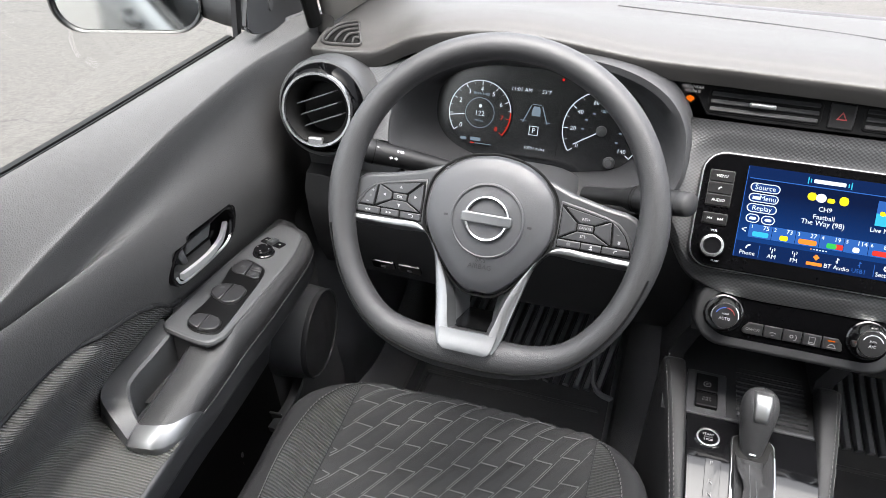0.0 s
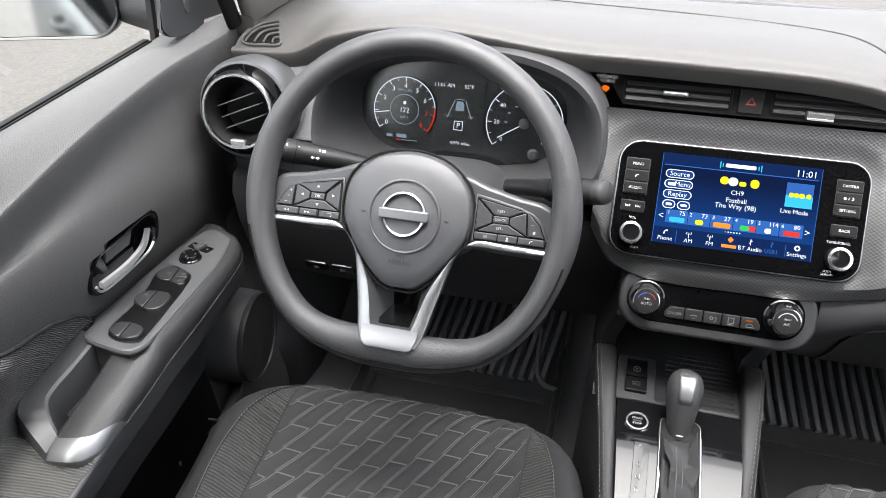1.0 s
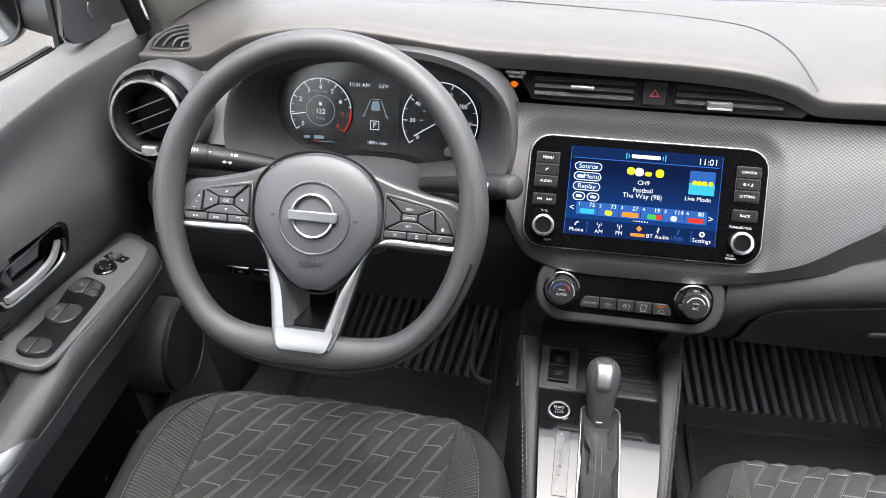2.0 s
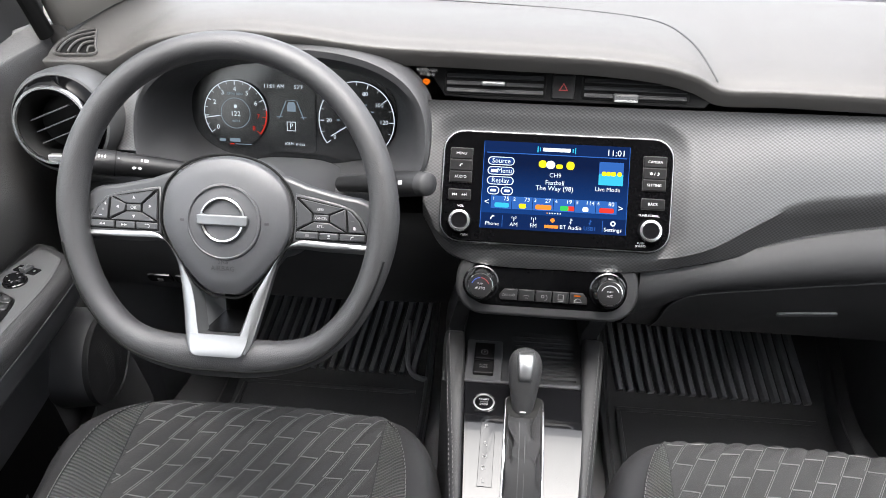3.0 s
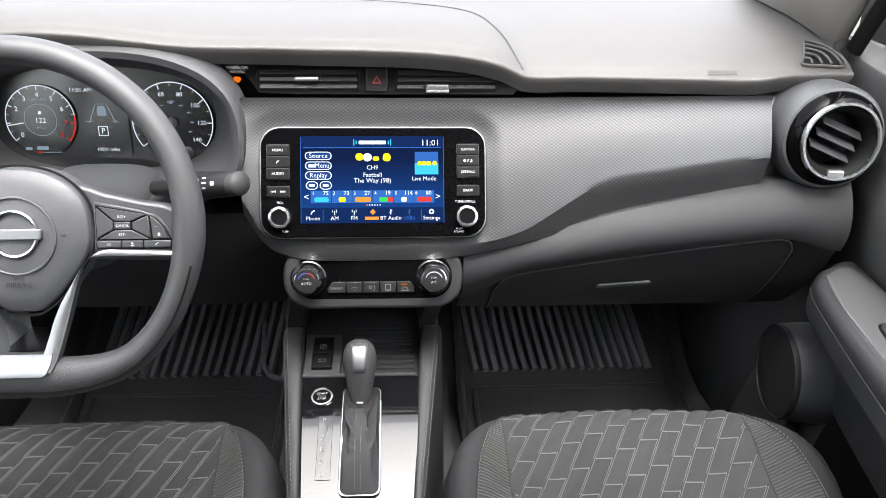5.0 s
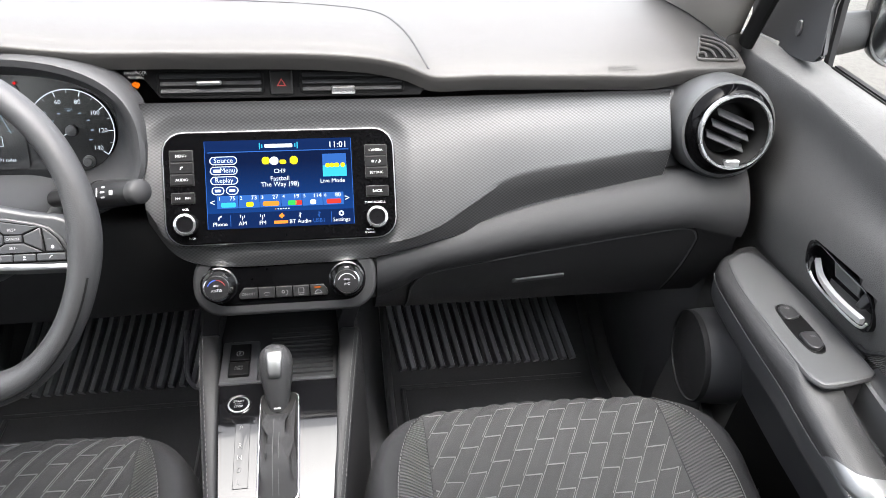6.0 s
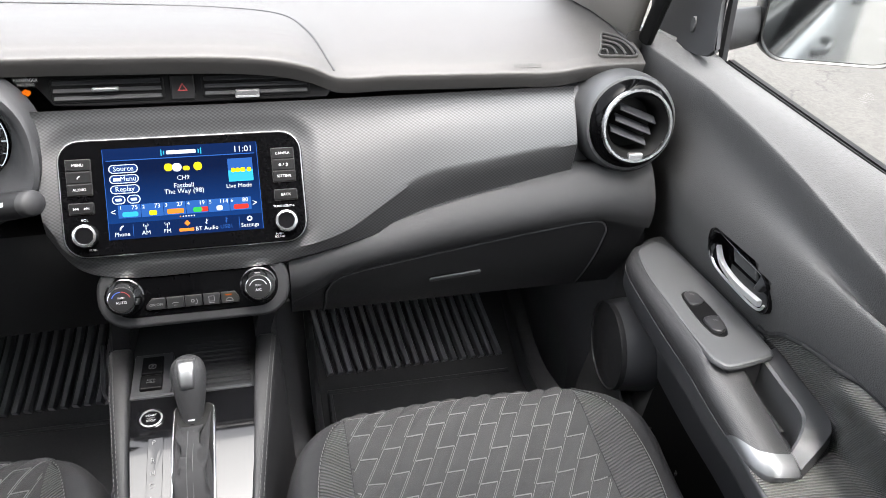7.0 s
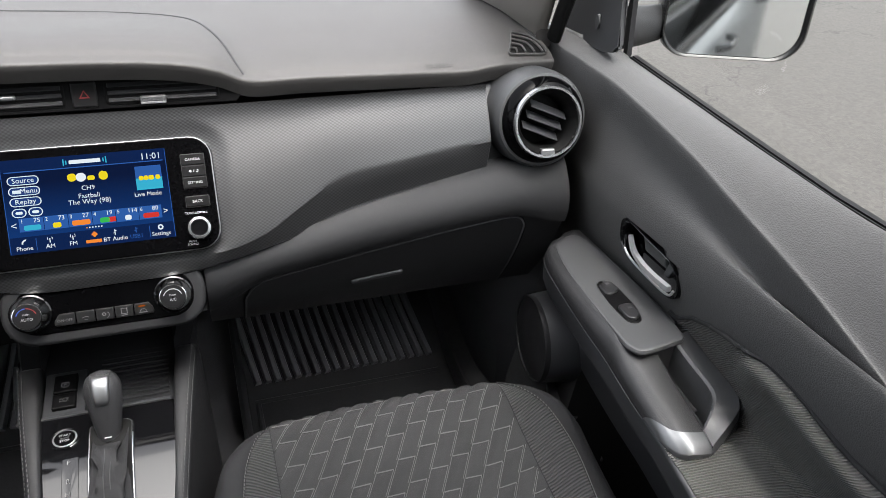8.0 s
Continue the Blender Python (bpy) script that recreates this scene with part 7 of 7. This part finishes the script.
# ---- door mirrors outside ----
for s in (-1, 1):
    mr = thing("door_mirror", "black-framed outside mirror on the front door", "mirror", "door mirrors")
    G = plane((s * 0.948, 0.930, 0.832), (1, -0.42 * s, 0.0), (0, 0.02, 1))
    part("glass", slab(rrect(0.205, 0.148, 0.042, 7), G, 0.002, 0.0005), MIRROR, mr, "reflecting mirror glass")
    rows = []
    for sc, z in ((0.99, 0.001), (1.01, 0.006), (1.03, 0.007), (1.055, 0.002), (1.065, -0.02), (1.02, -0.06), (0.8, -0.09), (0.01, -0.10)):
        rows.append([G @ V(x * sc + s * 0.008 * max(0, sc - 1) * 10 * (x * s > 0), y * sc, z) for x, y in rrect(0.206, 0.150, 0.042, 7)])
    part("housing", sheet(rows, True), MIRRORBLACK, mr, "black mirror housing", 60)
    part("foot", sweep([V(s * 0.770, 0.965, 0.800), V(s * 0.82, 0.985, 0.795), V(s * 0.89, 1.0, 0.80)], lambda u: oval(0.028 - 0.008 * u, 0.034 - 0.008 * u, 14)), DARK, mr)

# ---- quilted seat pads, piece by piece ----
PITCH, ROW, STEP, SLANT = 0.0266, 0.0497, 0.0126, 0.577


def quilt_x(i, v):
    return -0.085 + i * PITCH + (v - 0.734) * SLANT


for st, m in SEATS:
    welts, wfaces = [], []

    def welt(points, w, up):
        """A pale stitched line laid over the quilting."""
        base = len(welts)
        pts = [p for p in points if abs(p[0]) < 0.1655 and p[1] < 0.812]
        if len(pts) < 2:
            return
        for n_, (x, v) in enumerate(pts):
            a, b = pts[max(n_ - 1, 0)], pts[min(n_ + 1, len(pts) - 1)]
            dx, dv = b[0] - a[0], b[1] - a[1]
            q = math.hypot(dx, dv) or 1
            for e, lift in ((-1, -0.0010), (0, 0.0003), (1, -0.0010)):
                welts.append(m @ seat_point(x - dv / q * w / 2 * e, v + dx / q * w / 2 * e, up + lift))
        for n_ in range(len(pts) - 1):
            for e in (0, 1):
                c = base + n_ * 3 + e
                wfaces.append((c, c + 1, c + 4, c + 3))

    for i in range(-16, 17):
        for k in range(-8, 8):
            v0 = 0.733 + i * STEP + k * ROW
            v1 = v0 + ROW
            if v0 < 0.38 or v0 > 0.80:
                continue
            top = min(v1, 0.808) - 0.0009
            xs_ = [quilt_x(i, v) + e for v in (v0, top) for e in (0, PITCH)]
            if min(xs_) > 0.1665 or max(xs_) < -0.1665 or top - v0 < 0.006:
                continue
            verts, faces = [], []
            NI, NJ = 5, 8
            for j in range(NJ + 1):
                for q in range(NI + 1):
                    fj, fq = (0, 0.05, 0.17, 0.34, 0.5, 0.66, 0.83, 0.95, 1)[j], (0, 0.09, 0.32, 0.68, 0.91, 1)[q]
                    v = v0 + 0.0009 + (top - v0 - 0.0009) * fj
                    x = quilt_x(i, v) + 0.0002 + (PITCH - 0.0004) * fq
                    edge = min(min(fq, 1 - fq) * PITCH, min(fj, 1 - fj) * ROW)
                    up = 0.0016 + 0.0040 * ease(0, 0.0085, edge) * ease(0.1665, 0.158, abs(x))
                    verts.append(m @ seat_point(min(max(x, -0.167), 0.167), v, up))
            for j in range(NJ):
                for q in range(NI):
                    a = j * (NI + 1) + q
                    faces.append((a, a + 1, a + NI + 2, a + NI + 1))
            me = bpy.data.meshes.new("quilted_pad")
            me.from_pydata(verts, [], faces)
            me.materials.append(SEATPAD)
            me.shade_smooth()
            new("quilted_pad", me).parent = st
            # short seam at the foot, and the double line beside the lower part of the pad to its right
            welt([(quilt_x(i, v0) + 0.0004 + (PITCH - 0.0038) * n_ / 5, v0) for n_ in range(6)], 0.0019, 0.0034)
            for off in (-0.0030, -0.0004):
                welt([(quilt_x(i + 1, v0 - (ROW - STEP) * n_ / 8) + off, v0 - (ROW - STEP) * n_ / 8) for n_ in range(9)], 0.0009, 0.0034 if off < -0.001 else 0.0028)
            welt([(quilt_x(i + 1, v0 + STEP * n_ / 4) - 0.0004, v0 + STEP * n_ / 4) for n_ in range(5)], 0.0009, 0.0028)
    me = bpy.data.meshes.new("quilt_seam")
    me.from_pydata(welts, [], wfaces)
    me.materials.append(SEAM)
    me.shade_smooth()
    ob = new("quilt_seam", me)
    ob.parent = st
    tagged(ob, "pale raised seams of the quilting")
